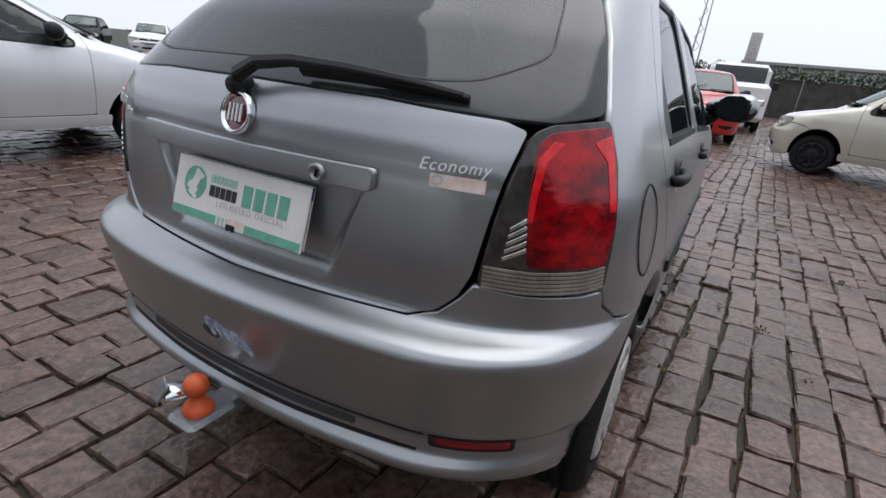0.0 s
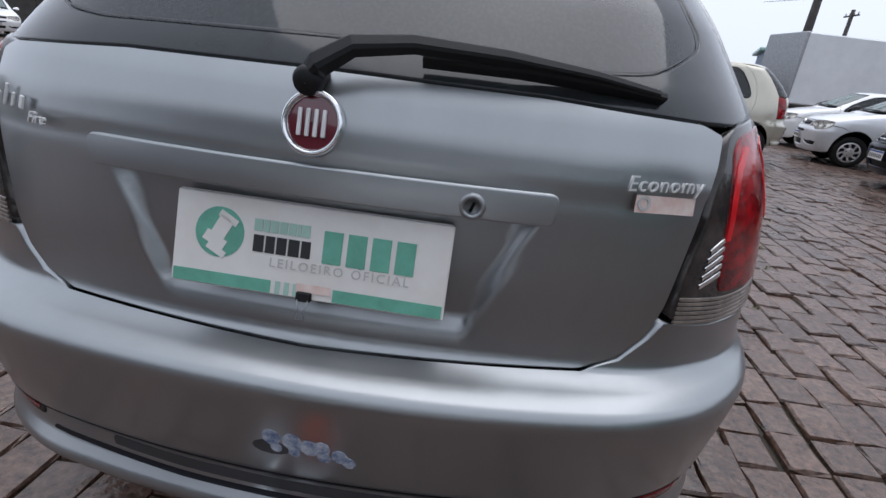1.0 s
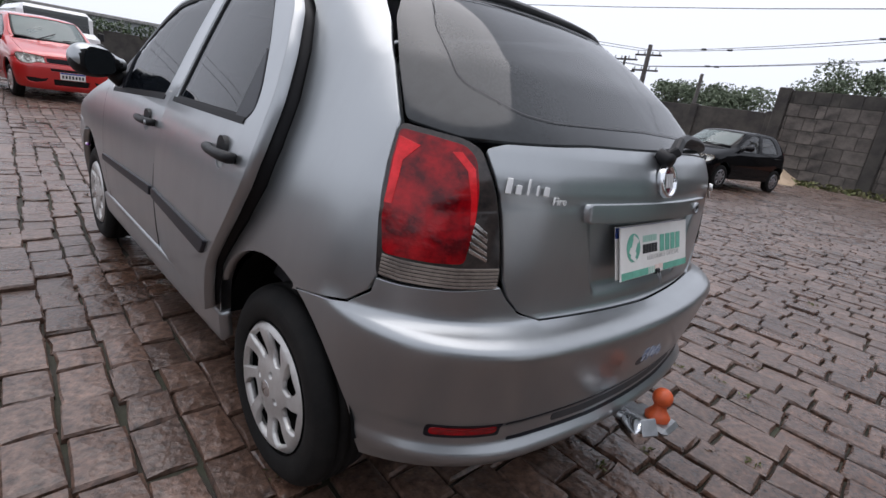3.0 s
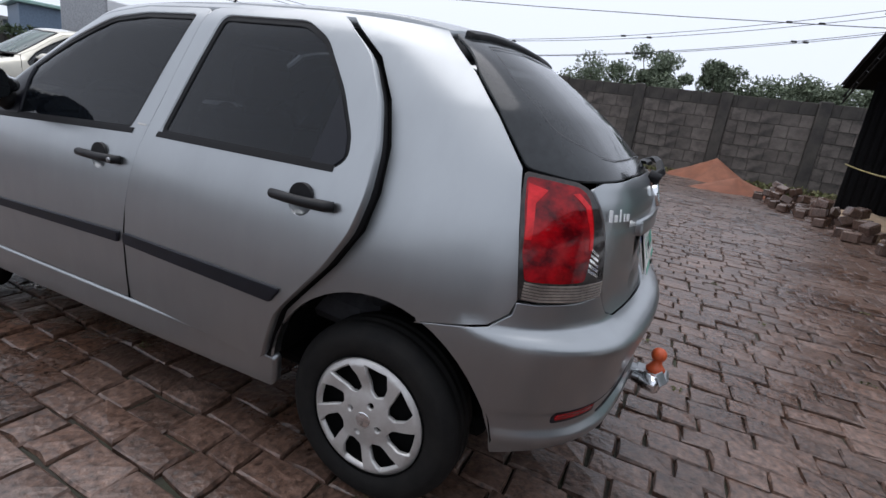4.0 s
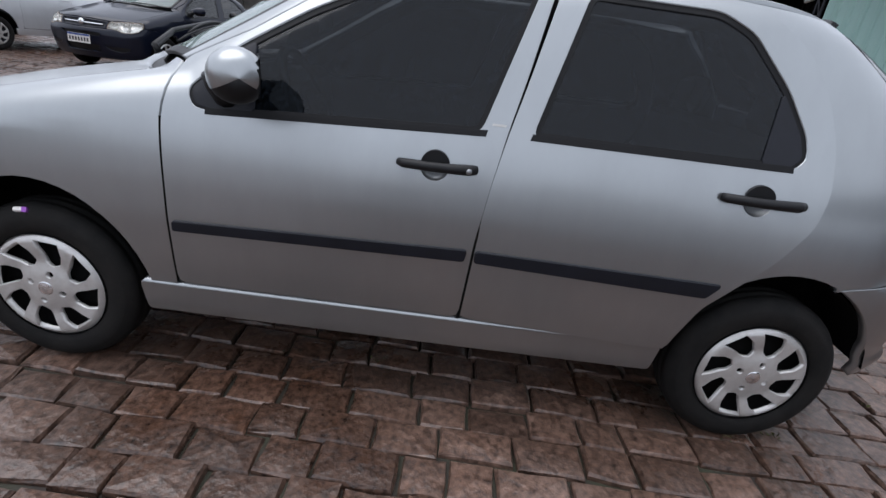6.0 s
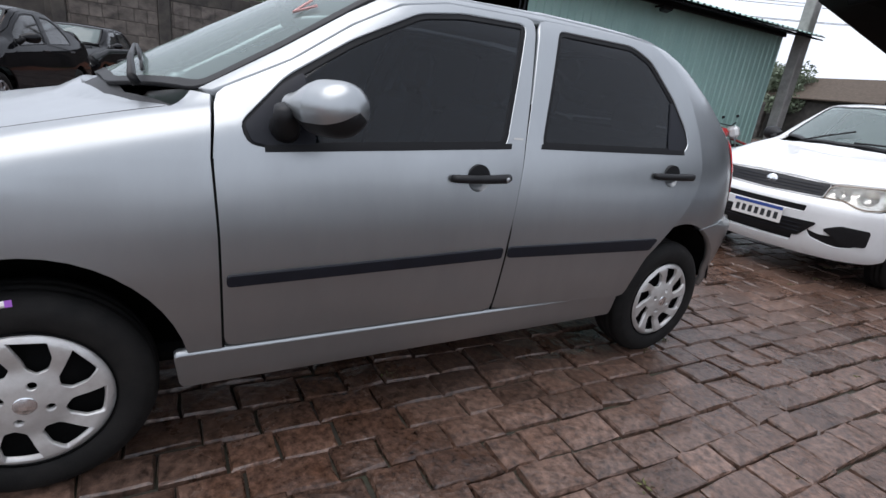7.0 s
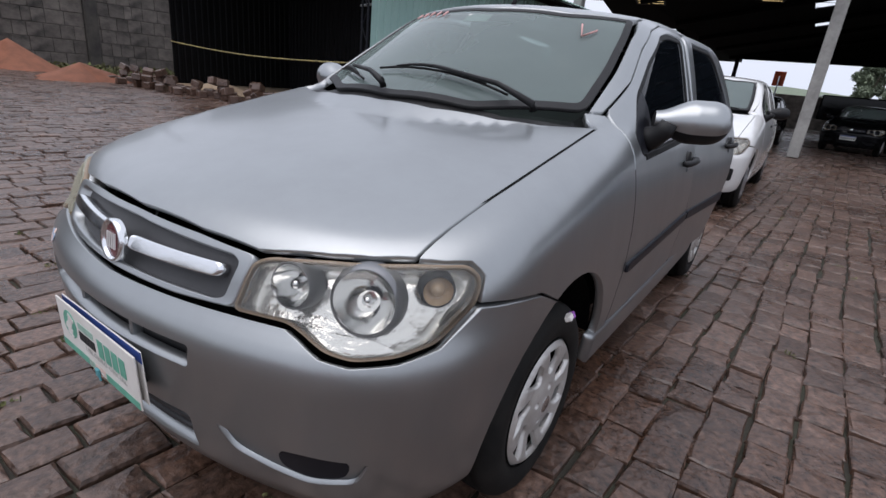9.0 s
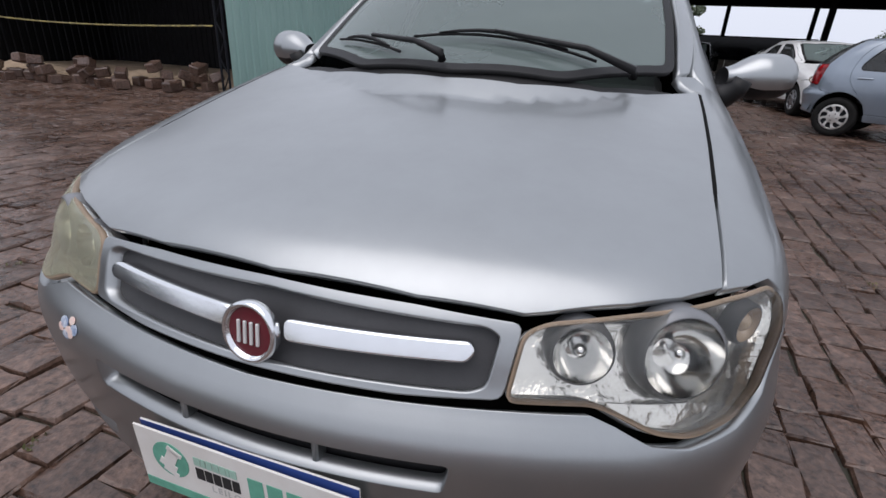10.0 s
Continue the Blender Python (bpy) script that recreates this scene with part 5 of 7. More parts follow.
# rear bumper: reflectors, lower groove, worn sticker
bump = hp["rear_bumper"]
for (za, zb, off, m_, nm, ua, ub) in ((0.408, 0.446, 0.0015, TRIM, "reflector_pocket", -0.655, -0.50), (0.417, 0.437, 0.004, LENS_RED, "reflector", -0.645, -0.51)):
    p = [(ua, -1.70, za), (ub, -1.78, za), (ub, -1.78, zb), (ua, -1.70, zb)]
    s = skin(SH, "rear", rounded(lamp_uv(p), 0.008), 0.02, off=off, depth=0.004, bevel=0.001)
    for q in (s, mirrored(s)):
        skin_part(nm, q, m_, bump, "red bumper reflector" if m_ is LENS_RED else "dark reflector pocket")
# TRIM strips paint the groove's shadow lines; the GREYPLASTIC one is its bar
for za, zb, k in ((0.430, 0.441, 0.47), (0.400, 0.420, 0.34), (0.384, 0.392, 0.46)):
    s = skin(SH, "rear", rounded([(-k, za + 0.012 * k), (-0.2, za), (0.2, za), (k, za + 0.012 * k), (k, zb + 0.012 * k), (0.2, zb), (-0.2, zb), (-k, zb + 0.012 * k)], 0.006), 0.03, off=0.0012, depth=0.001, bevel=0.0008)
    skin_part("groove_strip", s, TRIM if zb - za < 0.015 else GREYPLASTIC, bump, "strip of the bumper groove and its painted shade")
for i, (dx, dz, sz) in enumerate(((-0.062, 0.012, 0.030), (-0.056, -0.010, 0.020), (-0.030, 0.008, 0.032), (-0.028, -0.014, 0.020), (-0.004, 0.000, 0.030), (0.016, 0.004, 0.026), (0.018, -0.016, 0.022), (0.042, -0.010, 0.026), (0.056, -0.022, 0.022))):
    s = skin(SH, "rear", rounded(circle(0.035 + dx, 0.528 + dz, sz * 0.5, 7, sz * 0.62), 0.004), 0.01, off=0.0008, depth=0.0005, bevel=0.0003)
    skin_part("sticker_remnant", s, STICKER_BLUE, bump, "torn blue and white sticker")
s = skin(SH, "rear", circle(-0.03, 0.515, 0.030, 12, 0.016), 0.02, off=0.0006, depth=0.0004, bevel=0.0002)
skin_part("paint_scuff", s, GREYPLASTIC, bump, "scuffed patch of paint")

# tow bar
tow = part("tow_bar", *merge(cube((0.06, 0.50, 0.05), (0.0, -1.66, 0.335), chamfer=0.008), cube((0.09, 0.12, 0.022), (0.005, -1.925, 0.350), chamfer=0.01)), STEEL, hatch, "galvanised tow bar tongue", smooth=False)
v, f = lathe([(0.032, 0.0), (0.034, 0.010), (0.026, 0.020), (0.019, 0.030), (0.017, 0.040), (0.017, 0.048)], 24, "z")
part("ball_neck", moved(v, Matrix.Translation((0.005, -1.935, 0.361))), f, ORANGE, tow, "orange coated neck")
ball = [(0.027 * math.sin(a), 0.064 - 0.027 * math.cos(a)) for a in np.linspace(0.55, math.pi - 0.001, 14)]
v, f = lathe(ball, 24, "z")
part("tow_ball", moved(v, Matrix.Translation((0.005, -1.935, 0.361))), f, ORANGE, tow, "orange coated tow ball")
v, f = lathe([(0.0005, -0.04), (0.024, -0.04), (0.030, -0.034), (0.030, 0.02), (0.024, 0.022), (0.024, 0.05)], 24, "y")
part("trailer_socket", moved(v, pose(-0.085, -1.915, 0.352, 0, 0, -25)), f, CHROME, tow, "silver trailer socket")
part("socket_flap", *cube((0.05, 0.006, 0.045), (-0.095, -1.955, 0.380), (-35, 0, -25), 0.003), STEEL, tow, smooth=False)

# doors: handles, rubbing strips
HINGE = Vector((-0.74, -0.20, 0))
for nm, y0, z0, lo, hi in (("front_door", -0.035, 0.862, 0.73, -0.155), ("rear_door", -0.955, 0.892, -0.195, -0.925)):
    for i, sgn in ((0, -1), (1, 1)):
        d = hp[nm][i]
        mx = Matrix.Diagonal((1 if sgn < 0 else -1, 1, 1, 1))
        fl = (lambda f_: f_) if sgn < 0 else (lambda f_: [q[::-1] for q in f_])
        c = Vector(SH.at(y0, z0))
        v, f = lathe([(0.0435, 0.001), (0.040, 0.009), (0.030, 0.017), (0.015, 0.021), (0.0005, 0.022)], 28, "x")
        part("handle_cup", moved(v, mx @ Matrix.Translation(c)), fl([q[::-1] for q in f]), GREY, d, "dished cup behind the handle")
        half = [(0.0425 * math.cos(a), 0.0425 * math.sin(a)) for a in np.linspace(-0.05, math.pi + 0.05, 16)]
        v = [(-0.002, a, b) for a, b in half] + [(0.012, a, b) for a, b in half]
        f = [tuple(range(16))] + [(k_, k_ + 1, 17 + k_, 16 + k_) for k_ in range(15)]
        hc = part("handle_housing", moved(v, mx @ Matrix.Translation(c + Vector((0, 0, 0.004)))), f, PLASTIC, d, "black handle housing", smooth=False)
        sec = [(0.105, -0.004, 0.8), (0.09, -0.016, 1.0), (0.03, -0.024, 1.0), (-0.04, -0.024, 1.05), (-0.10, -0.016, 1.15), (-0.118, -0.004, 1.0)]
        v, f = tube([(x_, yy, -0.012 * yy) for yy, x_, k_ in sec], 0.0135, 10, [k_ for _, _, k_ in sec])
        hd = part("door_handle", moved(v, mx @ Matrix.Translation(c + Vector((0, 0, 0.003)))), fl(f), PLASTIC, d, "black plastic pull handle")
        if nm == "front_door":
            v, f = lathe([(0.0005, -0.004), (0.008, -0.004), (0.009, 0.0)], 14, "x")
            part("key_lock", moved(v, mx @ Matrix.Translation(c + Vector((-0.030, -0.098, 0.003)))), fl(f), STEEL, hd, "steel key lock")
        strip = [(lo, 0.594), (hi - 0.005, 0.622), (hi, 0.588), (lo, 0.566)] if nm == "front_door" else [(lo, 0.622), (hi, 0.634), (hi + 0.035, 0.590), (lo, 0.588)]
        s = skin(SH, "side", rounded(strip, 0.008), 0.02, off=0.011, depth=0.012, bevel=0.005)
        skin_part("rubbing_strip", s if sgn < 0 else mirrored(s), TRIM, d, "dark rubbing strip")
    # sail behind the mirror, blind corner of the rear window, sill rubber
    if nm == "front_door":
        poly = [(0.676, 0.986), (0.575, 1.090), (0.515, 1.128), (0.495, 0.945), (0.60, 0.935), (0.660, 0.944)]
        nm2, lab = "mirror_sail", "black plastic mirror sail"
    else:
        poly = [(-0.945, 0.992), (-0.972, 1.180), (-1.036, 1.075), (-1.050, 1.02), (-1.022, 0.994)]
        nm2, lab = "window_corner", "black blanked window corner"
    s = skin(SH, "side", rounded(poly, 0.012), 0.02, off=-0.002, depth=0.008)
    for d, q in zip(hp[nm], (s, mirrored(s))):
        skin_part(nm2, q, TRIM, d, lab)
    poly = [(0.63, 0.920), (-0.168, 0.960), (-0.172, 0.976), (0.63, 0.936)] if nm == "front_door" else [(-0.297, 0.966), (-1.03, 0.979), (-1.03, 0.995), (-0.302, 0.982)]
    s = skin(SH, "side", poly, 0.03, off=0.003, depth=0.008)
    for d, q in zip(hp[nm], (s, mirrored(s))):
        skin_part("waist_seal", q, SEAL, d, "black rubber waist seal")
for d, sgn in zip(hp["front_door"], (-1, 1)):
    s = skin(SH, "side", [(-0.182, 0.990), (-0.222, 0.990), (-0.224, 0.996), (-0.184, 0.996)], 0.02, off=0.001, depth=0.001, bevel=0.0004)
    skin_part("pillar_sticker", s if sgn < 0 else mirrored(s), PLATE_GREY, d, "thin pale pillar sticker")
# black edge of the opened rear door
s = skin(SH, "side", shrink(rounded(B_SEAM[::-1] + [(-0.60, 1.390)] + R_SEAM, 0.03, 3), 0.008), 0.05, off=-0.030, holes=[rounded(R_WIN, 0.03, 4)], depth=0.05)
for d, q in zip(hp["rear_door"], (s, mirrored(s))):
    skin_part("door_inner", q, SEAL, d, "black door shut face")
hp["rear_door"][0].matrix_local = Matrix.Translation(HINGE) @ pose(0, 0, 0, 0, 0, -4.1) @ Matrix.Translation(-HINGE)

# filler flap on the right flank
s = skin(SH, "side", circle(-1.36, 0.83, 0.085, 30, 0.10), 0.03, off=0.0025, holes=[circle(-1.36, 0.83, 0.082, 30, 0.097)], depth=0.001, bevel=0.0006)
skin_part("filler_flap_joint", mirrored(s), SEAL, hp["quarter"][1], "joint of the filler flap")

# dark strips that paint the shade in the joints of the bonnet and the doors
def joint(mode, pts, wide, owner):
    """A narrow dark strip that follows a joint, a little below the panels."""
    a = np.array(rounded_line(pts))
    d = np.gradient(a, axis=0)
    n = np.stack([-d[:, 1], d[:, 0]], 1) / np.hypot(d[:, 0], d[:, 1])[:, None] * wide / 2
    poly = [tuple(q) for q in a + n] + [tuple(q) for q in (a - n)[::-1]]
    s = skin(SH, mode, poly, 0.02, off=-0.0006, depth=0)
    both("joint_seal", s, CAVITY, owner, "dark panel joint")


def rounded_line(pts, step=0.03):
    """The line through the points, in even steps."""
    out = []
    for (x0, y0), (x1, y1) in zip(pts, pts[1:]):
        k = max(1, int(math.hypot(x1 - x0, y1 - y0) / step))
        out += [(x0 + (x1 - x0) * i / k, y0 + (y1 - y0) * i / k) for i in range(k)]
    return out + [pts[-1]]


for line, wide in ((F_SEAM[1:], 0.008), (B_SEAM[1:], 0.011), (R_SEAM[2:-1], 0.012)):
    joint("side", line, wide, hatch)
joint("top", [(-0.654, 0.85), (-0.655, 1.0), (-0.653, 1.2), (-0.648, 1.4), (-0.622, 1.53)], 0.008, hatch)

# headlamps: bowls, bulbs and indicator
def front_at(x, z, yguess):
    return SH.put("front", np.array([SH.uv("front", nose((x, yguess, z)))]))[0]


for i, sgn in ((0, -1), (1, 1)):
    hb = hp["headlamp"][i]
    mx = Matrix.Diagonal((1 if sgn < 0 else -1, 1, 1, 1))
    fl = (lambda f_: f_) if sgn < 0 else (lambda f_: [q[::-1] for q in f_])
    for (x, z, yg, r, yaw) in ((-0.425, 0.719, 1.78, 0.040, 16), (-0.557, 0.715, 1.70, 0.058, 24)):
        c = Vector(front_at(x, z, yg)) + Vector((0.008, -0.022, 0))
        v, f = lathe([(r * 1.02, 0.010), (r * 0.97, 0.004), (r * 0.86, -0.010), (r * 0.62, -0.026), (r * 0.25, -0.038), (0.0005, -0.040)], 36, "y")
        bw = part("reflector_bowl", moved(v, mx @ Matrix.Translation(c) @ pose(0, 0, 0, 12, 0, yaw)), fl(f), REFLECTOR, hb, "round silvered bowl")
        v, f = lathe([(r * 1.24, -0.034), (r * 1.23, -0.010), (r * 1.18, 0.002), (r * 1.06, 0.009), (r * 1.02, 0.010), (r * 1.00, -0.01)], 36, "y")
        part("bowl_rim", moved(v, mx @ Matrix.Translation(c) @ pose(0, 0, 0, 12, 0, yaw)), fl(f), LAMP_BEZEL, bw, "grey bezel")
        v, f = lathe([(0.0005, 0.0), (0.008, -0.002), (0.011, -0.010), (0.011, -0.030)], 16, "y")
        part("bulb_shield", moved(v, mx @ Matrix.Translation(c) @ pose(0, 0, 0, 6, 0, yaw)), fl(f), CHROME, bw)
    c = Vector(front_at(-0.662, 0.735, 1.59)) + Vector((0.020, -0.018, 0.004))
    v, f = lathe([(0.030, 0.006), (0.026, -0.006), (0.016, -0.016), (0.014, 0.0), (0.008, 0.006), (0.0005, 0.008)], 20, "y")
    part("indicator", moved(v, mx @ Matrix.Translation(c) @ pose(0, 0, 0, 0, 0, 48)), fl(f), AMBER, hb, "pale amber indicator bulb")
    v, f = lathe([(0.036, -0.020), (0.034, 0.004), (0.029, 0.007)], 24, "y")
    part("indicator_bezel", moved(v, mx @ Matrix.Translation(c) @ pose(0, 0, 0, 0, 0, 48)), fl(f), GREYPLASTIC, hb, "grey bezel")
    lb = rounded([SH.uv("front", nose(q)) for q in ((-0.47, 1.80, 0.664), (-0.53, 1.777, 0.642), (-0.582, 1.743, 0.634), (-0.641, 1.678, 0.645), (-0.60, 1.71, 0.658), (-0.53, 1.77, 0.662))], 0.008)
    s = skin(SH, "front", lb, 0.014, off=-0.03, depth=0.004)
    skin_part("lower_reflector", s if sgn < 0 else mirrored(s), LAMP_INNER, hb, "silvered lower reflector")

# grille bar in two halves, badge, card plate at the front, stickers
for sgn in (-1, 1):
    uvb = [(-0.322, 0.722), (-0.314, 0.712), (-0.055, 0.702), (-0.050, 0.724), (-0.316, 0.731)]
    s = skin(SH, "front", rounded(uvb, 0.006), 0.016, off=0.008, depth=0.022, bevel=0.006)
    skin_part("chrome_bar", s if sgn < 0 else mirrored(s), CHROME, hp["grille"], "chrome grille bar")
roundel(hp["grille"], pose(0, 1.901, 0.706, -7, 0, 180), 0.047)
FPM = pose(-0.002, 1.968, 0.460, 90 + 2, 0, 180)
fback = part("number_plate", *cube((0.40, 0.13, 0.003), (0, 0, 0), chamfer=0.002), PLATE_WHITE, hp["front_bumper"], "white plate hidden behind the card", smooth=False)
fback.matrix_local = FPM @ pose(0.004, 0.006, -0.012, 0, 0, 1.2)
part("plate_band", *cube((0.398, 0.026, 0.002), (0, 0.050, 0.001)), PLATE_BLUE, fback, smooth=False)
fap = auction_plate(FPM, hp["front_bumper"])
part("plate_bracket", *cube((0.34, 0.06, 0.05), (0, 1.918, 0.460), chamfer=0.006), PLASTIC, hp["front_bumper"], smooth=False)
pg = part("blue_peg", *merge(cube((0.016, 0.022, 0.006), (0, 0, 0.006), chamfer=0.002), cube((0.006, 0.012, 0.004), (0.006, -0.014, 0.006), (0, 0, 20), 0.001)), mat("teal_plastic", (0.10, 0.34, 0.38), 0.4, noise_amt=0.2), fap, "small teal peg", smooth=False)
pg.matrix_local = Matrix.Translation((0.0, -0.060, 0.0))
for i, (x, z, r_) in enumerate(((0.395, 0.605, 0.011), (0.412, 0.596, 0.013), (0.432, 0.607, 0.012), (0.408, 0.616, 0.008), (0.424, 0.588, 0.010), (0.442, 0.596, 0.009))):
    s = skin(SH, "front", circle(*SH.uv("front", (x, 1.84, z)), r_, 8, r_ * 0.8), 0.008, off=0.0024, depth=0.0010, bevel=0.0004)
    skin_part("sticker_remnant", s, STICKER_PINK if i % 2 else STICKER_BLUE, hp["front_bumper"], "torn pink and blue sticker")
for k in (-0.12, 0.12):
    part("slot_rib", *cube((0.012, 0.03, 0.052), (k, 1.925, 0.558), chamfer=0.003), GREY, hp["front_bumper"], smooth=False)
for z in (0.31, 0.345, 0.38):
    s = skin(SH, "front", [(-0.31, z), (0.31, z), (0.31, z + 0.008), (-0.31, z + 0.008)], 0.03, off=-0.018, depth=0.01)
    skin_part("intake_slat", s, GREYPLASTIC, hp["front_bumper"], "dark intake slat")


# windscreen wipers, nozzles, marks and a sticker behind the glass
def screen_at(x, y, out=0.0):
    p = SH.put("top", np.array([[x, y]]))[0]
    return Vector(p) + Vector((0, 0.5, 0.86)) * out


def front_wiper(pivot, hold, b0, b1, parent):
    """An arm from its pivot to the hold at the middle of the blade that lies on the glass from b0 to b1."""
    a = [screen_at(*pivot, 0.012), screen_at(*pivot, 0.034), screen_at(*((Vector(pivot) * 2 + Vector(hold)) / 3), 0.040), screen_at(*hold, 0.026)]
    v, f = tube(a, 0.0085, 8, [1.5, 1.4, 1.0, 0.7])
    w_ = part("windscreen_wiper", v, f, PLASTIC, parent, "black windscreen wiper arm")
    b0, b1 = Vector(b0), Vector(b1)
    line = lambda n, lo, hi: [screen_at(*(b0 + (b1 - b0) * t), lo + hi * math.sin(math.pi * t)) for t in np.linspace(0, 1, n)]
    part("wiper_blade", *tube(line(9, 0.006, 0.001), 0.0045, 6), PLASTIC, w_, "black rubber blade")
    bridge = [screen_at(*(b0 + (b1 - b0) * t), 0.012 + 0.010 * math.sin(math.pi * (t - 0.15) / 0.7)) for t in np.linspace(0.15, 0.85, 7)]
    part("blade_bridge", *tube(bridge, 0.0055, 6, [0.5, 0.9, 1.1, 1.3, 1.1, 0.9, 0.5]), PLASTIC, w_, "black sprung bridge")


front_wiper((-0.475, 0.905), (-0.09, 0.905), (0.16, 0.905), (-0.375, 0.895), hp["screen"])
front_wiper((0.025, 1.030), (0.30, 0.890), (0.47, 0.800), (0.175, 0.975), hp["screen"])
vm = [screen_at(-0.385, 0.42, 0.0005), screen_at(-0.415, 0.485, 0.0005), screen_at(-0.445, 0.42, 0.0005)]
v, f = tube(vm, 0.004, 6)
part("marker_letter", v, f, MARK_RED, hp["screen"], "hand-drawn red letter V")
for i in range(5):
    a, b = screen_at(0.22 + i * 0.05, 0.47 - 0.02 * i, 0.0005), screen_at(0.225 + i * 0.05, 0.43 - 0.02 * i, 0.0005)
    part("marker_bar", *tube([a, b], 0.004, 6), MARK_RED, hp["screen"], "faded marker strokes on the glass")
p = screen_at(0.03, 0.50, -0.012)
part("screen_sticker", *cube((0.11, 0.06, 0.001), tuple(p), (-32, 0, 0)), PLATE_WHITE, hp["screen"], "pale sticker behind the glass", smooth=False)
v, f = tube([(0.0, 0.27, 1.425), (0.0, 0.255, 1.46), (0.0, 0.10, 1.62)], 0.005, 8, [2.4, 1.2, 0.5])
part("aerial", v, f, PLASTIC, hp["roof"], "black roof aerial")

tag = part("paper_tag", *cube((0.020, 0.034, 0.014), (-0.800, 1.195, 0.566), (0, 30, 14), 0.003), PLATE_WHITE, hatch, "white and purple paper tag on the tyre", smooth=False)
part("tag_print", *cube((0.012, 0.013, 0.015), (-0.802, 1.180, 0.568), (0, 30, 14)), mat("purple_print", (0.30, 0.08, 0.45), 0.6, noise_amt=0.2), tag, smooth=False)


# ---- parked cars round about ----
def warp_for(wb, ro, fo, width, height, belt, r=0.29):
    k = wb / 2.374
    return Warp(([-1.87, -1.187, -0.168, 0.75, 1.187, 1.95], [-wb / 2 - ro, -wb / 2, -0.168 * k, 0.75 * k, wb / 2, wb / 2 + fo]),
                ([0, 0.285, 0.65, 0.97, 1.457], [0, r, 0.65 + (belt - 0.97) * 0.6, belt, height]), width / 1.606)


def rear_end(car, sh, w, col, sedan, h):
    re = lambda pts: [sh.uv("rear", w.p(q)) for q in pts]
    at = lambda y, z: sh.at(w.y(y), w.z(z))
    if not sedan:
        tg = re([(0, -1.74, 1.073), (-0.3, -1.72, 1.070), (-0.53, -1.68, 1.054), (-0.572, -1.665, 1.036), (-0.545, -1.72, 0.87), (-0.532, -1.738, 0.775), (-0.475, -1.77, 0.694), (0, -1.80, 0.673)])
        gate_ = skin_part("tailgate", skin(sh, "rear", shrink(sym(tg), 0.003), h), col, car)
        g = [sh.uv("rear", q) for q in [w.p(p) for p in ((0, -1.74, 1.078), (-0.53, -1.68, 1.059), (-0.60, -1.62, 1.055))] + [at(y, z) for y, z in ((-1.49, 1.072), (-1.40, 1.181), (-1.30, 1.285), (-1.175, 1.389))] + [w.p((-0.3, -1.29, 1.402)), w.p((0, -1.31, 1.405))]]
        skin_part("rear_window", skin(sh, "rear", shrink(sym(g), 0.003), h, off=-0.004), GLASS_CAR, gate_, "tinted rear window")
        lp_ = [at(-1.498, 1.055)] + [w.p(q) for q in ((-0.60, -1.63, 1.045), (-0.578, -1.665, 1.028), (-0.551, -1.72, 0.87), (-0.539, -1.738, 0.764), (-0.62, -1.68, 0.755), (-0.70, -1.60, 0.75))] + [at(-1.553, 0.755), at(-1.534, 0.87)]
    else:
        t = [(x * w.sx, w.y(y)) for x, y in ((0, -1.545), (-0.5, -1.50), (-0.60, -1.56), (-0.60, -1.90), (-0.55, -1.99), (0, -2.045))]
        skin_part("boot_lid", skin(sh, "top", sym(t), h), col, car)
        g = [(0, w.y(-1.535)), (-0.5 * w.sx, w.y(-1.49))] + [(at(y, z)[0] + 0.012, w.y(y)) for y, z in ((-1.43, 1.09), (-1.25, 1.20), (-0.95, 1.355))] + [(-0.3 * w.sx, w.y(-0.985)), (0, w.y(-1.0))]
        skin_part("rear_window", skin(sh, "top", sym(g), h, off=-0.003), GLASS_CAR, car, "tinted rear window")
        b = re([(0, -2.09, 0.975), (-0.40, -2.06, 0.97), (-0.40, -2.05, 0.71), (0, -2.09, 0.705)])
        skin_part("boot_face", skin(sh, "rear", shrink(sym(b), 0.003), h), col, car)
        lp_ = [w.p(q) for q in ((-0.41, -2.06, 0.965), (-0.62, -2.0, 0.96))] + [at(-1.972, 0.965), at(-1.965, 0.80), at(-1.94, 0.725)] + [w.p((-0.62, -2.0, 0.71)), w.p((-0.41, -2.05, 0.715))]
    s = skin(sh, "rear", shrink([sh.uv("rear", q) for q in lp_], 0.003), h, off=0.002)
    both("tail_lamp", s, LENS_RED, car, "red tail lamp")


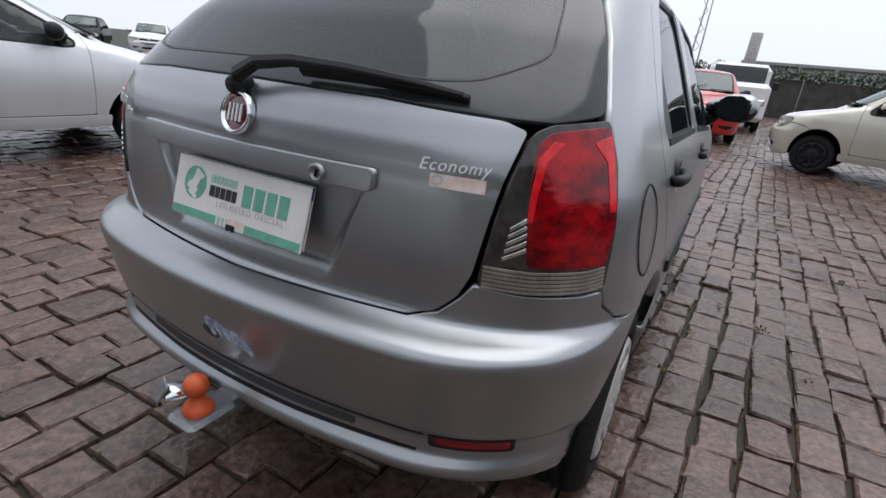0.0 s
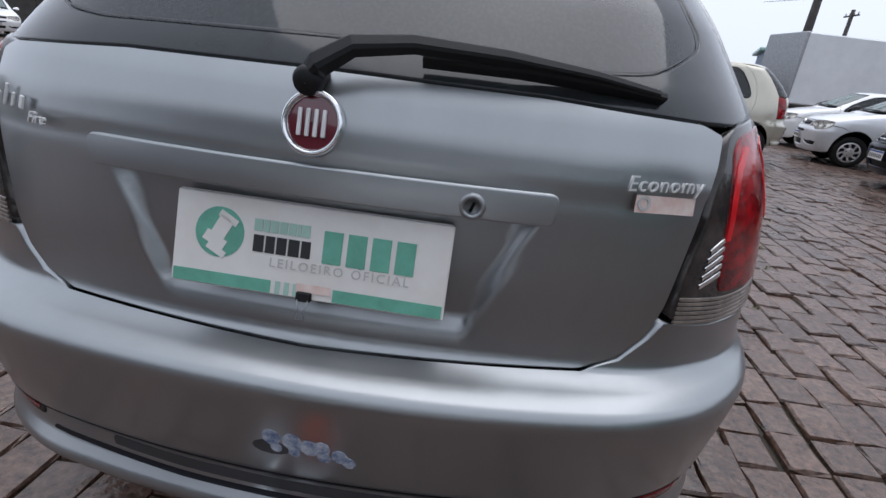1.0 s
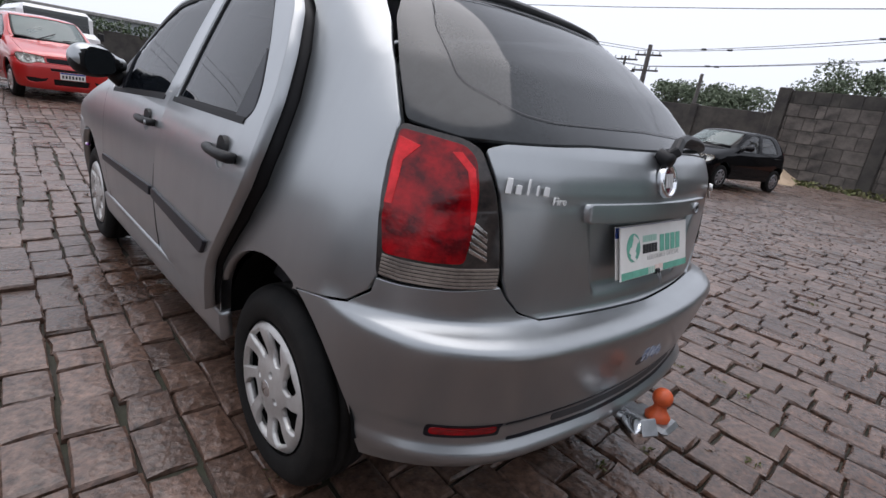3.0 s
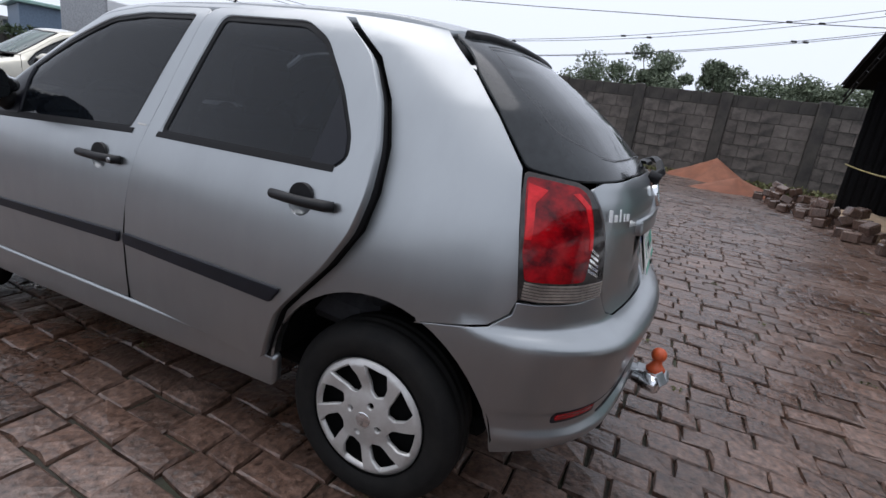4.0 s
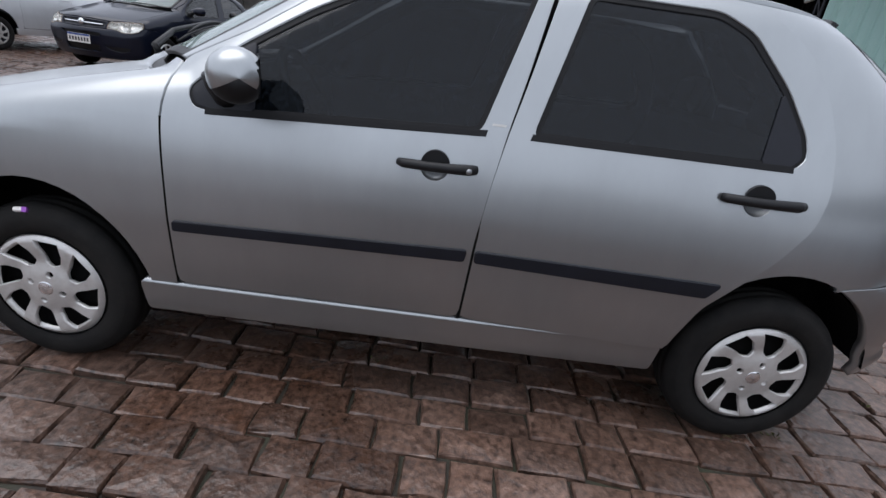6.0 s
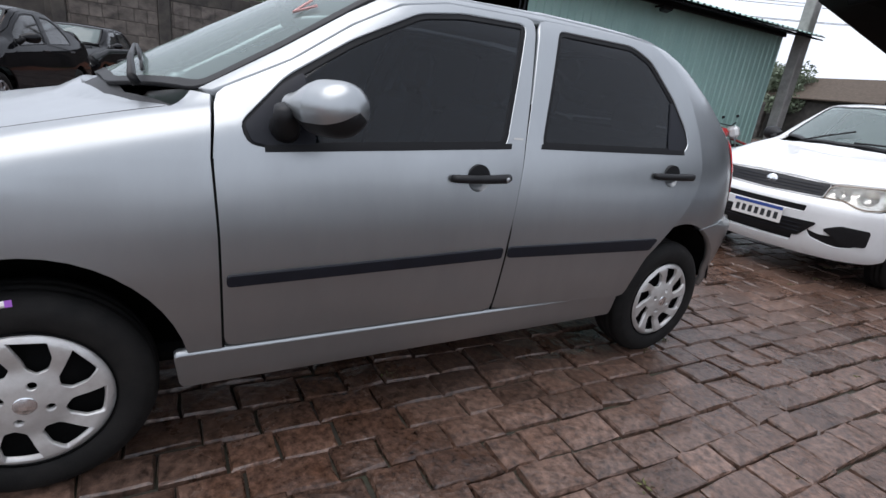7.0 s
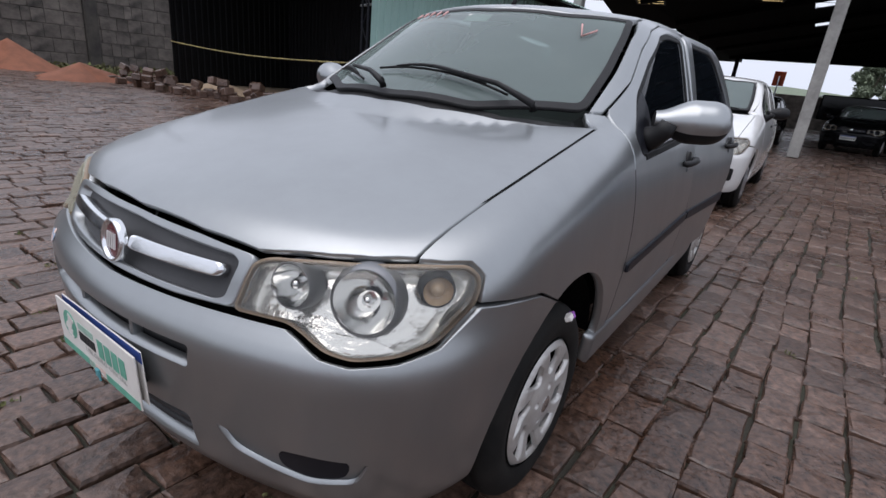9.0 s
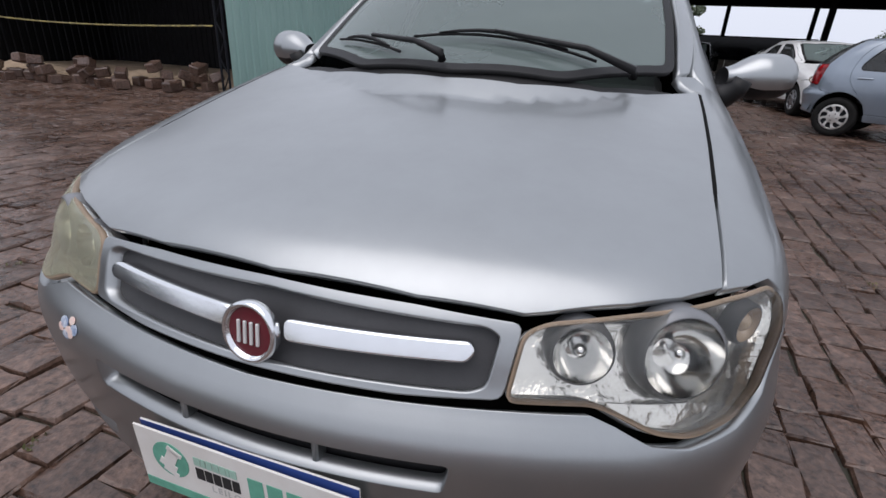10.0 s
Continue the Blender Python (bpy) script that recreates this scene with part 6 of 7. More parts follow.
def parked(name, label, col, w, m, sedan=False, h=0.06, cap=CAPSILVER, grille="bar", steel=False, mirror_col=None, group="parked cars"):
    """A parked car of other make, from the same drawing at its own proportions."""
    car = thing(name, label, "car", group)
    sh = car_shape(w, sedan)
    hp_ = body_panels(car, sh, w, col, h, False, sedan)
    rear_end(car, sh, w, col, sedan, h)
    underbody(car, w)
    r = w.z(0.285)
    for sx in (-1, 1):
        for y in (w.y(-1.187), w.y(1.187)):
            wheel(car, sx * 0.765 * w.sx, y, sx, r, False, TRIM if steel else cap)
        mirror(car, w, sx, mirror_col or col, hp_["front_door"][0 if sx < 0 else 1])
        for nm, y0 in (("front_door", -0.07), ("rear_door", -0.96)):
            c = sh.at(w.y(y0), w.z(0.88))
            part("door_handle", *cube((0.03, 0.19, 0.026), (-sx * c[0] if sx > 0 else c[0], c[1], c[2]), chamfer=0.008), PLASTIC if mirror_col else col, hp_[nm][0 if sx < 0 else 1], smooth=False)
    for sx in (-0.36, 0.36):
        seat(car, sx * w.sx, w.y(0.0))
    part("rear_bench", *cube((1.2 * w.sx, 0.16, 0.62), (0, w.y(-1.0), 0.80), (14, 0, 0), 0.05), FABRIC, car, smooth=False)
    part("dashboard", *cube((1.24 * w.sx, 0.36, 0.2), (0, w.y(0.74), w.z(0.86)), (-8, 0, 0), 0.05), DASH, car, smooth=False)
    # bowls behind the lamp glass, grille bars, plates, wipers
    for i, sx in ((0, -1), (1, 1)):
        hb = hp_["headlamp"][i]
        for x, z, yg, rr in ((-0.42, 0.71, 1.78, 0.045), (-0.555, 0.705, 1.70, 0.055)):
            c = Vector(sh.put("front", np.array([sh.uv("front", w.p((x, yg, z)))]))[0]) + Vector((0.006, -0.03, 0))
            v, f = lathe([(rr * 1.1, 0.006), (rr, 0.004), (rr * 0.6, -0.02), (0.0005, -0.03)], 20, "y")
            part("reflector_bowl", moved(v, Matrix.Diagonal((-sx, 1, 1, 1)) @ Matrix.Translation(c) @ pose(0, 0, 0, 6, 0, 20)), [q if sx < 0 else q[::-1] for q in f], TRIM if col is BLACK else LAMP_INNER, hb)
    for z in ((0.695, 0.715, 0.735) if grille == "slats" else (0.716,)):
        s = skin(sh, "front", rounded([sh.uv("front", w.p(q)) for q in ((-0.27, 1.83, z - 0.005), (0.27, 1.83, z - 0.005), (0.27, 1.83, z + 0.005), (-0.27, 1.83, z + 0.005))], 0.003), 0.06, off=-0.004, depth=0.02)
        skin_part("grille_bar", s, CHROME if grille == "chrome" else TRIM, hp_["grille"])
    v, f = lathe([(0.0005, -0.012), (0.04, -0.010), (0.048, 0.0), (0.046, 0.02)], 24, "y")
    c = sh.put("front", np.array([(0.0, w.z(0.715))]))[0]
    part("front_badge", moved(v, pose(0, c[1] - 0.002, c[2], 0, 0, 180)), f, CHROME, hp_["grille"], "plain round badge")
    c = sh.put("front", np.array([(0.0, w.z(0.47))]))[0]
    plate(hp_["front_bumper"], "number_plate", 0.40, 0.13, pose(0, c[1] + 0.008, c[2], 90, 0, 180))
    for x0, x1 in ((-0.10, -0.48), (0.30, -0.02)):
        a = [sh.put("top", np.array([[x * w.sx, w.y(y)]]))[0] + np.array([0, 0.01, 0.018]) for x, y in ((x0, 1.03), ((x0 + x1) / 2, 0.965), (x1, 0.875))]
        part("windscreen_wiper", *tube(a, 0.009, 6), PLASTIC, hp_["screen"], "black wiper")
    car.matrix_world = m
    return car


def facing(x, y, dx, dy):
    """The pose of a car whose middle stands at x, y and whose nose points along dx, dy."""
    return pose(x, y, 0, 0, 0, math.degrees(math.atan2(-dx, dy)))


def by_wheel(wx, wy, dx, dy, half_wb, half_w, front=True, left=True):
    """The same from the ground under one wheel."""
    n = math.hypot(dx, dy)
    dx, dy = dx / n, dy / n
    lx, ly = -dy, dx
    s, t = (-1 if front else 1), (-1 if left else 1)
    return facing(wx + s * dx * half_wb + t * lx * half_w, wy + s * dy * half_wb + t * ly * half_w, dx, dy)


W_SMALL = warp_for(2.47, 0.66, 0.80, 1.66, 1.47, 0.98)
W_SEDAN = warp_for(2.60, 0.72, 0.85, 1.74, 1.46, 0.97, 0.305)
W_MPV = warp_for(2.42, 0.62, 0.78, 1.69, 1.62, 1.02, 0.30)
W_206 = warp_for(2.44, 0.62, 0.78, 1.66, 1.44, 0.95)
W_BOXY = warp_for(2.376, 0.60, 0.76, 1.64, 1.49, 1.00)
W_TALL = warp_for(2.465, 0.62, 0.74, 1.66, 1.55, 1.00)
white_near = parked("white_hatchback", "white hatchback with black lower grille, parked close behind", WHITE, W_SMALL, by_wheel(-0.735, -4.20, 0.012, 1, 1.235, 0.79), h=0.045, cap=ALLOY, grille="slats", mirror_col=PLASTIC)
gs = car_shape(W_SMALL)
gp = lambda pts: [gs.uv("front", W_SMALL.p(q)) for q in pts]
s = skin(gs, "front", rounded(sym(gp(((0, 1.9, 0.768), (-0.335, 1.8, 0.757), (-0.322, 1.85, 0.668), (0, 1.9, 0.660)))), 0.012), 0.05, off=0.006, depth=0.012)
ug = skin_part("upper_grille", s, PLASTIC, white_near, "black upper grille between the lamps")
for z in (0.690, 0.714, 0.738):
    s = skin(gs, "front", gp(((-0.30, 1.83, z - 0.004), (0.30, 1.83, z - 0.004), (0.30, 1.83, z + 0.004), (-0.30, 1.83, z + 0.004))), 0.06, off=0.010, depth=0.004)
    skin_part("grille_slat", s, TRIM, ug)
s = skin(gs, "front", rounded(sym(gp(((0, 1.9, 0.465), (-0.40, 1.86, 0.470), (-0.30, 1.89, 0.345), (0, 1.9, 0.335)))), 0.02), 0.05, off=0.006, depth=0.012)
lg = skin_part("lower_grille", s, PLASTIC, white_near, "black lower grille with slats")
for z in (0.375, 0.405, 0.435):
    s = skin(gs, "front", gp(((-0.29, 1.83, z - 0.004), (0.29, 1.83, z - 0.004), (0.31, 1.83, z + 0.004), (-0.31, 1.83, z + 0.004))), 0.06, off=0.011, depth=0.004)
    skin_part("grille_slat", s, TRIM, lg)
s = skin(gs, "front", rounded(gp(((-0.43, 1.86, 0.435), (-0.52, 1.82, 0.485), (-0.665, 1.70, 0.480), (-0.655, 1.71, 0.355), (-0.55, 1.80, 0.345))), 0.02), 0.04, off=0.006, depth=0.012)
both("fog_lamp_pod", s, PLASTIC, white_near, "black fog lamp surround")
parked("silver_hatchback", "silver five-door car with dark mirror on setts", SILVER, W_SEDAN, by_wheel(-4.05, 0.45, 0.03, 1, 1.30, 0.80, True, False), sedan=True, h=0.05, mirror_col=PLASTIC)
parked("beige_estate", "champagne beige people carrier with black steel wheels", BEIGE, W_MPV, by_wheel(2.08, 7.25, -0.96, 0.27, 1.21, 0.80), steel=True)
parked("black_saloon", "black saloon with alloy wheels and chrome trim", BLACK, W_SEDAN, by_wheel(6.5, 2.55, -0.97, 0.23, 1.30, 0.82), sedan=True, cap=ALLOY, grille="chrome", mirror_col=BLACK)
parked("black_hatchback", "black compact hatchback with clear headlamps", BLACK, W_206, by_wheel(11.6, 1.75, -0.97, 0.22, 1.22, 0.78), cap=ALLOY)
parked("navy_saloon", "dark navy saloon with five-spoke wheels", NAVY, W_SEDAN, by_wheel(6.6, 4.8, -0.98, 0.18, 1.30, 0.82), sedan=True, cap=CAPSILVER, grille="chrome")
parked("silver_compact", "silver compact hatchback in a row of cars", SILVER, W_BOXY, by_wheel(6.9, 7.9, -0.96, 0.28, 1.188, 0.77))
parked("white_compact", "white compact hatchback with black side strip", WHITE, W_BOXY, by_wheel(7.8, 10.9, -0.96, 0.28, 1.188, 0.77), mirror_col=PLASTIC)
parked("red_compact", "bright red compact hatchback facing the yard", RED, W_BOXY, facing(-2.72, 10.3, 0.02, -1), grille="slats")
parked("red_hatchback", "red tall hatchback with black lower grille", RED, W_TALL, facing(0.05, 11.7, 0.12, -1), grille="slats", mirror_col=PLASTIC)
silver_206 = parked("silver_small_car", "silver small hatchback with slanted headlamps", SILVER, W_206, facing(-4.9, 11.3, -0.18, -1), mirror_col=PLASTIC)
black_row = parked("dark_hatchback", "dark grey hatchback in a row of parked cars", BLACK, W_SMALL, facing(-8.4, 14.0, -0.15, -1), grille="chrome")
white_row = parked("white_saloon", "white saloon in a row of parked cars", WHITE, W_SEDAN, facing(-11.2, 13.6, 0.45, -1), sedan=True, mirror_col=WHITE)
for x, y, dx, src in ((-6.8, 12.6, -0.1, black_row), (-14.2, 15.0, 0.4, black_row), (-2.6, 15.6, 0.0, white_row), (-4.6, 16.8, 0.0, black_row)):
    copy_thing(src, facing(x, y, dx, -1))
for i in range(7):
    a = -27.0 + i * 1.55
    copy_thing((black_row, black_row, white_row, black_row, white_row, silver_206, black_row)[i], facing(a, 8.5 + i * 2.2, 0.80, -0.60))
parked("white_executive_saloon", "white saloon with alloy wheels under the carport", WHITE, W_SEDAN, by_wheel(-3.72, -9.8, -0.12, 0.99, 1.30, 0.82, True, False), sedan=True, cap=ALLOY, grille="slats", mirror_col=WHITE)
parked("blue_grey_hatchback", "blue-grey hatchback at the edge of the carport", BLUEGREY, W_206, by_wheel(-3.55, -6.9, -0.86, 0.51, 1.22, 0.78, False, False), cap=CAPSILVER)
for x, y, dx, dy in ((0.4, -16.0, 0.1, 1), (-2.6, -19.5, 0.2, 1), (-6.5, -20.5, 0.3, 1), (2.6, -24.0, 0.0, 1), (-10.5, -17.0, 0.4, 1)):
    copy_thing(black_row, facing(x, y, dx, dy))

# ---- truck and van beyond the cars ----
truck = thing("box_truck", "white box truck with dark blue cab", "truck", m=pose(14.3, 19.6, 0, 0, 0, 4))
part("cargo_box", *cube((6.2, 2.4, 2.45), (-0.6, 0, 2.20), chamfer=0.04), TRUCKWHITE, truck, "white box body", smooth=False)
for x in (-3.7, 2.5):
    part("box_corner_post", *cube((0.12, 2.44, 2.5), (x, 0, 2.20), chamfer=0.03), STEEL, truck, smooth=False)
cab = part("cab", *merge(cube((1.9, 2.1, 1.25), (3.7, 0, 1.25), chamfer=0.12), cube((1.6, 1.95, 0.75), (3.55, 0, 2.15), chamfer=0.14)), NAVY, truck, "dark blue cab", smooth=False)
part("cab_window", *cube((1.1, 2.0, 0.5), (3.65, 0, 2.15), chamfer=0.05), GLASS_CAR, cab, smooth=False)
for x in (-2.6, 3.6):
    for y in (-0.95, 0.95):
        v, f = tyre_mesh(0.45, 0.25, 0.27, 32)
        part("truck_wheel", moved(v, pose(x, y, 0.45, 0, 0, 90)), f, RUBBER, truck)
part("chassis", *cube((7.5, 0.9, 0.25), (0.4, 0, 0.75), chamfer=0.03), CAVITY, truck, smooth=False)
van = thing("white_van", "white van with orange side stripe", "van", m=pose(0.65, 16.6, 0, 0, 0, 3))
vb = part("van_body", *merge(cube((1.75, 3.9, 1.05), (0, 0, 0.85), chamfer=0.12), cube((1.62, 3.5, 0.68), (0, 0.15, 1.55), chamfer=0.16)), WHITE, van, smooth=False)
part("van_windscreen", *cube((1.36, 0.05, 0.52), (0, -1.62, 1.56), (-14, 0, 0), 0.02), GLASS_CAR, vb, smooth=False)
for sx in (-1, 1):
    part("van_stripe", *cube((0.012, 3.2, 0.22), (sx * 0.878, 0.2, 0.95)), ORANGE, vb, smooth=False)
    part("van_headlamp", *cube((0.26, 0.06, 0.18), (sx * 0.66, -1.94, 0.86), chamfer=0.03), REFLECTOR, vb, smooth=False)
    part("van_mirror", *cube((0.16, 0.10, 0.22), (sx * 0.98, -1.45, 1.35), chamfer=0.03), PLASTIC, vb, smooth=False)
    for y in (-1.2, 1.25):
        v, f = tyre_mesh(0.31, 0.18, 0.19, 32)
        part("van_wheel", moved(v, Matrix.Translation((sx * 0.78, y, 0.31))), f, RUBBER, van)

# ---- motorcycle by the green shed ----
moto = thing("motorcycle", "small red and white motorcycle by the green shed", "motorcycle", m=pose(5.2, -10.6, 0, 0, -6, 150))
for y in (-0.62, 0.62):
    v, f = lathe([(0.245, -0.04), (0.29, -0.035), (0.305, 0.0), (0.29, 0.035), (0.245, 0.04)], 32, "x", closed=True)
    t = part("motorcycle_wheel", moved(v, Matrix.Translation((0, y, 0.305))), f, RUBBER, moto)
    for k in range(6):
        a = k * math.pi / 3
        part("spoke", *tube([(0, y, 0.305), (0, y + 0.25 * math.cos(a), 0.305 + 0.25 * math.sin(a))], 0.012, 6), STEEL, t)
part("fuel_tank", *cube((0.28, 0.46, 0.24), (0, 0.12, 0.82), (-8, 0, 0), 0.08), RED, moto, "red tank", smooth=False)
part("fairing", *cube((0.30, 0.24, 0.30), (0, 0.48, 0.86), (20, 0, 0), 0.08), WHITE, moto, "white fairing", smooth=False)
part("saddle", *cube((0.24, 0.62, 0.10), (0, -0.42, 0.80), (6, 0, 0), 0.04), PLASTIC, moto, "black saddle", smooth=False)
part("engine", *cube((0.30, 0.42, 0.34), (0, 0.05, 0.46), chamfer=0.06), STEEL, moto, smooth=False)
for sx in (-1, 1):
    part("fork", *tube([(sx * 0.09, 0.62, 0.305), (sx * 0.09, 0.42, 1.0)], 0.02, 8), STEEL, moto)
    part("handlebar", *tube([(0, 0.40, 1.0), (sx * 0.34, 0.30, 1.05)], 0.014, 8), PLASTIC, moto)
    part("motorcycle_mirror", *cube((0.10, 0.02, 0.06), (sx * 0.30, 0.33, 1.20), chamfer=0.02), PLASTIC, moto, smooth=False)
part("mudguard", *cube((0.14, 0.36, 0.03), (0, 0.66, 0.66), (-14, 0, 0), 0.01), RED, moto, smooth=False)


# ---- shed with mint cladding, open towards the yard ----
def corrugated(length, height, pitch=0.20, depth=0.028):
    """Trapezoid sheet in the xz plane."""
    xs, ys = [], []
    n = int(length / pitch)
    for i in range(n):
        b = i * pitch
        for t, d in ((0.0, 0), (0.52, 0), (0.62, depth), (0.90, depth)):
            xs.append(b + t * pitch)
            ys.append(d)
    xs.append(length)
    ys.append(0)
    k = len(xs)
    vs = [(x, y, 0) for x, y in zip(xs, ys)] + [(x, y, height) for x, y in zip(xs, ys)] + [(x, y - 0.006, 0) for x, y in zip(xs, ys)] + [(x, y - 0.006, height) for x, y in zip(xs, ys)]
    fs = [(i, i + 1, k + i + 1, k + i) for i in range(k - 1)] + [(2 * k + i + 1, 2 * k + i, 3 * k + i, 3 * k + i + 1) for i in range(k - 1)]
    fs += [(k + i, k + i + 1, 3 * k + i + 1, 3 * k + i) for i in range(k - 1)] + [(i + 1, i, 2 * k + i, 2 * k + i + 1) for i in range(k - 1)]
    return vs, fs


SX, SY, SW, SD, SHT, RISE = 0.0, 0.0, 8.9, 8.0, 3.42, 0.95
SHED_AT = pose(6.45, -5.55, 0, 0, 0, -3.5)
shed = thing("shed", "steel shed with mint corrugated cladding and dark open front", "shed", m=SHED_AT)
v, f = corrugated(SD, SHT - 0.06)
part("side_wall", moved(v, pose(SX, SY, 0.06, 0, 0, -90)), f, MINT, shed, "mint green corrugated sheet", smooth=False)
part("wall_foot", *cube((0.06, SD, 0.07), (SX + 0.02, SY - SD / 2, 0.035)), CAVITY, shed, smooth=False)
# far and back walls in near-black, the indoor shade painted in
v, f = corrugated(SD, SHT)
part("side_wall", moved(v, pose(SX + SW, SY, 0, 0, 0, -90)), f, SHADESHEET, shed, "near-black corrugated sheet, indoor shade in its colour", smooth=False)
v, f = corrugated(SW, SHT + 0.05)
part("back_wall", moved(v, pose(SX, SY - 4.2, 0, 0, 0, 0)), f, SHADESHEET, shed, "near-black corrugated sheet, indoor shade in its colour", smooth=False)
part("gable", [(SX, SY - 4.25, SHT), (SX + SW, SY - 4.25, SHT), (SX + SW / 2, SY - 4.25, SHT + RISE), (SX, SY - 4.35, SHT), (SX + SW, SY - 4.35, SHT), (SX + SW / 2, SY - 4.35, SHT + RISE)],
     [(0, 1, 2), (5, 4, 3), (0, 3, 4, 1), (1, 4, 5, 2), (2, 5, 3, 0)], SHADESHEET, shed, "near-black gable infill, shade in its colour", smooth=False)
ridge = SX + SW * 0.5
OVER = 0.75
for sgn in (-1, 1):
    run = SW / 2 + OVER
    drop = RISE * run / (SW / 2)
    L = math.hypot(run, drop)
    ang = math.degrees(math.atan2(drop, run))
    v, f = corrugated(SD + 1.2, L)
    m = Matrix.Translation((ridge, SY + 0.65, SHT + RISE + 0.10)) @ pose(0, 0, 0, 0, 0, -90) @ pose(0, 0, 0, (90 + ang) if sgn < 0 else -(90 + ang), 0, 0)
    # near slope mint; far slope takes the shade colour of the inside
    part("roof_sheet", moved(v, m), f, MINT if sgn < 0 else SHADESHEET, shed, "corrugated roof sheet", smooth=False)
    # dark sheet added under the roof to carry its shade
    part("roof_shade_lining", *cube((L - 0.05, SD + 1.1, 0.03), (ridge + sgn * run / 2, SY - SD / 2 + 0.05, SHT + RISE - drop / 2 + 0.03), (0, sgn * ang, 0)), SHADEROOF, shed, smooth=False)


def truss(parent, a, b, depth, n, mtl, offset):
    """A lattice beam from a to b."""
    a, b = Vector(a), Vector(b)
    off = Vector(offset) * depth
    bits = [tube([a, b], 0.022, 6), tube([a + off, b + off], 0.022, 6)]
    for i in range(n):
        p, q = a + (b - a) * (i / n), a + (b - a) * ((i + 1) / n)
        bits.append(tube([p, q + off] if i % 2 else [p + off, q], 0.012, 6))
    return part("lattice", *merge(*bits), mtl, parent, "grey steel lattice", smooth=False)


truss(shed, (SX + 0.06, SY + 0.03, 0.0), (SX + 0.06, SY + 0.03, SHT), 0.17, 11, TRIM, (1, 0, 0))
truss(shed, (SX - 0.72, SY + 0.5, SHT - 0.36), (ridge, SY + 0.5, SHT + RISE - 0.02), 0.20, 14, STEEL, (0.3, 0, -1))
# far rafter lattice, grey steel painted in the near-black shade colour
truss(shed, (SX + SW + 0.7, SY + 0.5, SHT - 0.36), (ridge, SY + 0.5, SHT + RISE - 0.02), 0.20, 14, SHADESHEET, (-0.3, 0, -1))
part("eaves_beam", *cube((0.08, SD, 0.12), (SX - 0.06, SY - SD / 2, SHT - 0.05), chamfer=0.02), PLASTIC, shed, smooth=False)
part("flood_lamp", *merge(cube((0.20, 0.26, 0.09), (SX - 0.32, SY - 3.3, SHT - 0.22), (0, 15, 0), 0.03), cube((0.3, 0.04, 0.04), (SX - 0.16, SY - 3.3, SHT - 0.15))), PLASTIC, shed, "black flood lamp", smooth=False)
part("end_post", *cube((0.28, 0.28, 5.6), (SX - 0.30, SY - SD - 0.35, 2.8), chamfer=0.02), CONCRETE, shed, "concrete end post", smooth=False)
part("strip_lamp", *tube([(SX + 0.8, SY - 0.5, 2.72), (SX + 1.8, SY - 0.6, 2.62)], 0.035, 8), PANELGREY, shed, "unlit lamp tube")
part("strip_lamp", *tube([(SX + 1.1, SY - 1.3, 2.50), (SX + 1.9, SY - 1.4, 2.46)], 0.028, 8), PANELGREY, shed, "unlit lamp tube")
tape = thing("barrier_tape", "yellow and black barrier tape across the shed opening", "tape", m=SHED_AT)
n = 24
for i in range(n):
    a, b = i / n, (i + 1) / n
    q = lambda t: (SX + 0.25 + (SW - 0.45) * t, SY + 0.10, 1.15 - 0.12 * math.sin(math.pi * t) + 0.10 * t)
    part("tape_segment", *tube([q(a), q(b)], 0.017, 6), TAPE, tape)
part("shed_floor", *cube((SW - 0.1, 4.1, 0.03), (SX + SW / 2, SY - 2.1, 0.018)), SAND, shed, "sandy floor", smooth=False)

# loose setts, sand and clay heaps
rng = random.Random(5)


def heap(name, label, category, x, y, r, h, mtl, seed):
    rr = random.Random(seed)
    vs, fs = [(x, y, h)], []
    rings, seg = 7, 22
    for i in range(1, rings + 1):
        for j in range(seg):
            a = 2 * math.pi * j / seg
            k = i / rings
            w_ = r * k * (1 + 0.22 * math.sin(3 * a + seed) + 0.10 * math.sin(7 * a))
            vs.append((x + w_ * math.cos(a), y + w_ * math.sin(a), h * (1 - k) ** 1.15 + rr.uniform(-0.03, 0.03) * h * (1 - k) - (0.02 if i == rings else 0)))
    for j in range(seg):
        fs.append((0, 1 + j, 1 + (j + 1) % seg))
        for i in range(rings - 1):
            a, b = 1 + i * seg + j, 1 + i * seg + (j + 1) % seg
            fs.append((a, a + seg, b + seg, b))
    return tagged(part(name, vs, fs, mtl), label, category, "heaps by the wall")


heap("sand_heap", "small heap of pale sand before the shed", "sand heap", 12.6, -5.9, 1.0, 0.32, SAND, 1)
heap("sand_heap", "small heap of pale sand before the shed", "sand heap", 9.4, -6.2, 1.2, 0.22, SAND, 2)
heap("sand_heap", "pale sand heap at the foot of the wall", "sand heap", 20.2, 2.9, 1.3, 0.75, SAND, 3)
heap("clay_heap", "red clay heap at the foot of the wall", "clay heap", 19.6, -3.2, 1.5, 0.85, CLAY, 4)
heap("clay_heap", "red clay heap at the foot of the wall", "clay heap", 20.0, 5.2, 1.6, 0.35, CLAY, 6)
heap("clay_heap", "low red clay heap beside the shed", "clay heap", 15.5, -3.6, 1.2, 0.45, CLAY, 7)


def sett_mesh(name, lx, ly, lz, seed):
    rr = random.Random(seed)
    vs, fs = cube((lx, ly, lz), (0, 0, 0), chamfer=min(lx, ly) * 0.10)
    vs = [Vector(v) + Vector((rr.uniform(-1, 1), rr.uniform(-1, 1), rr.uniform(-1, 1))) * 0.006 for v in vs]
    me = bpy.data.meshes.new(name)
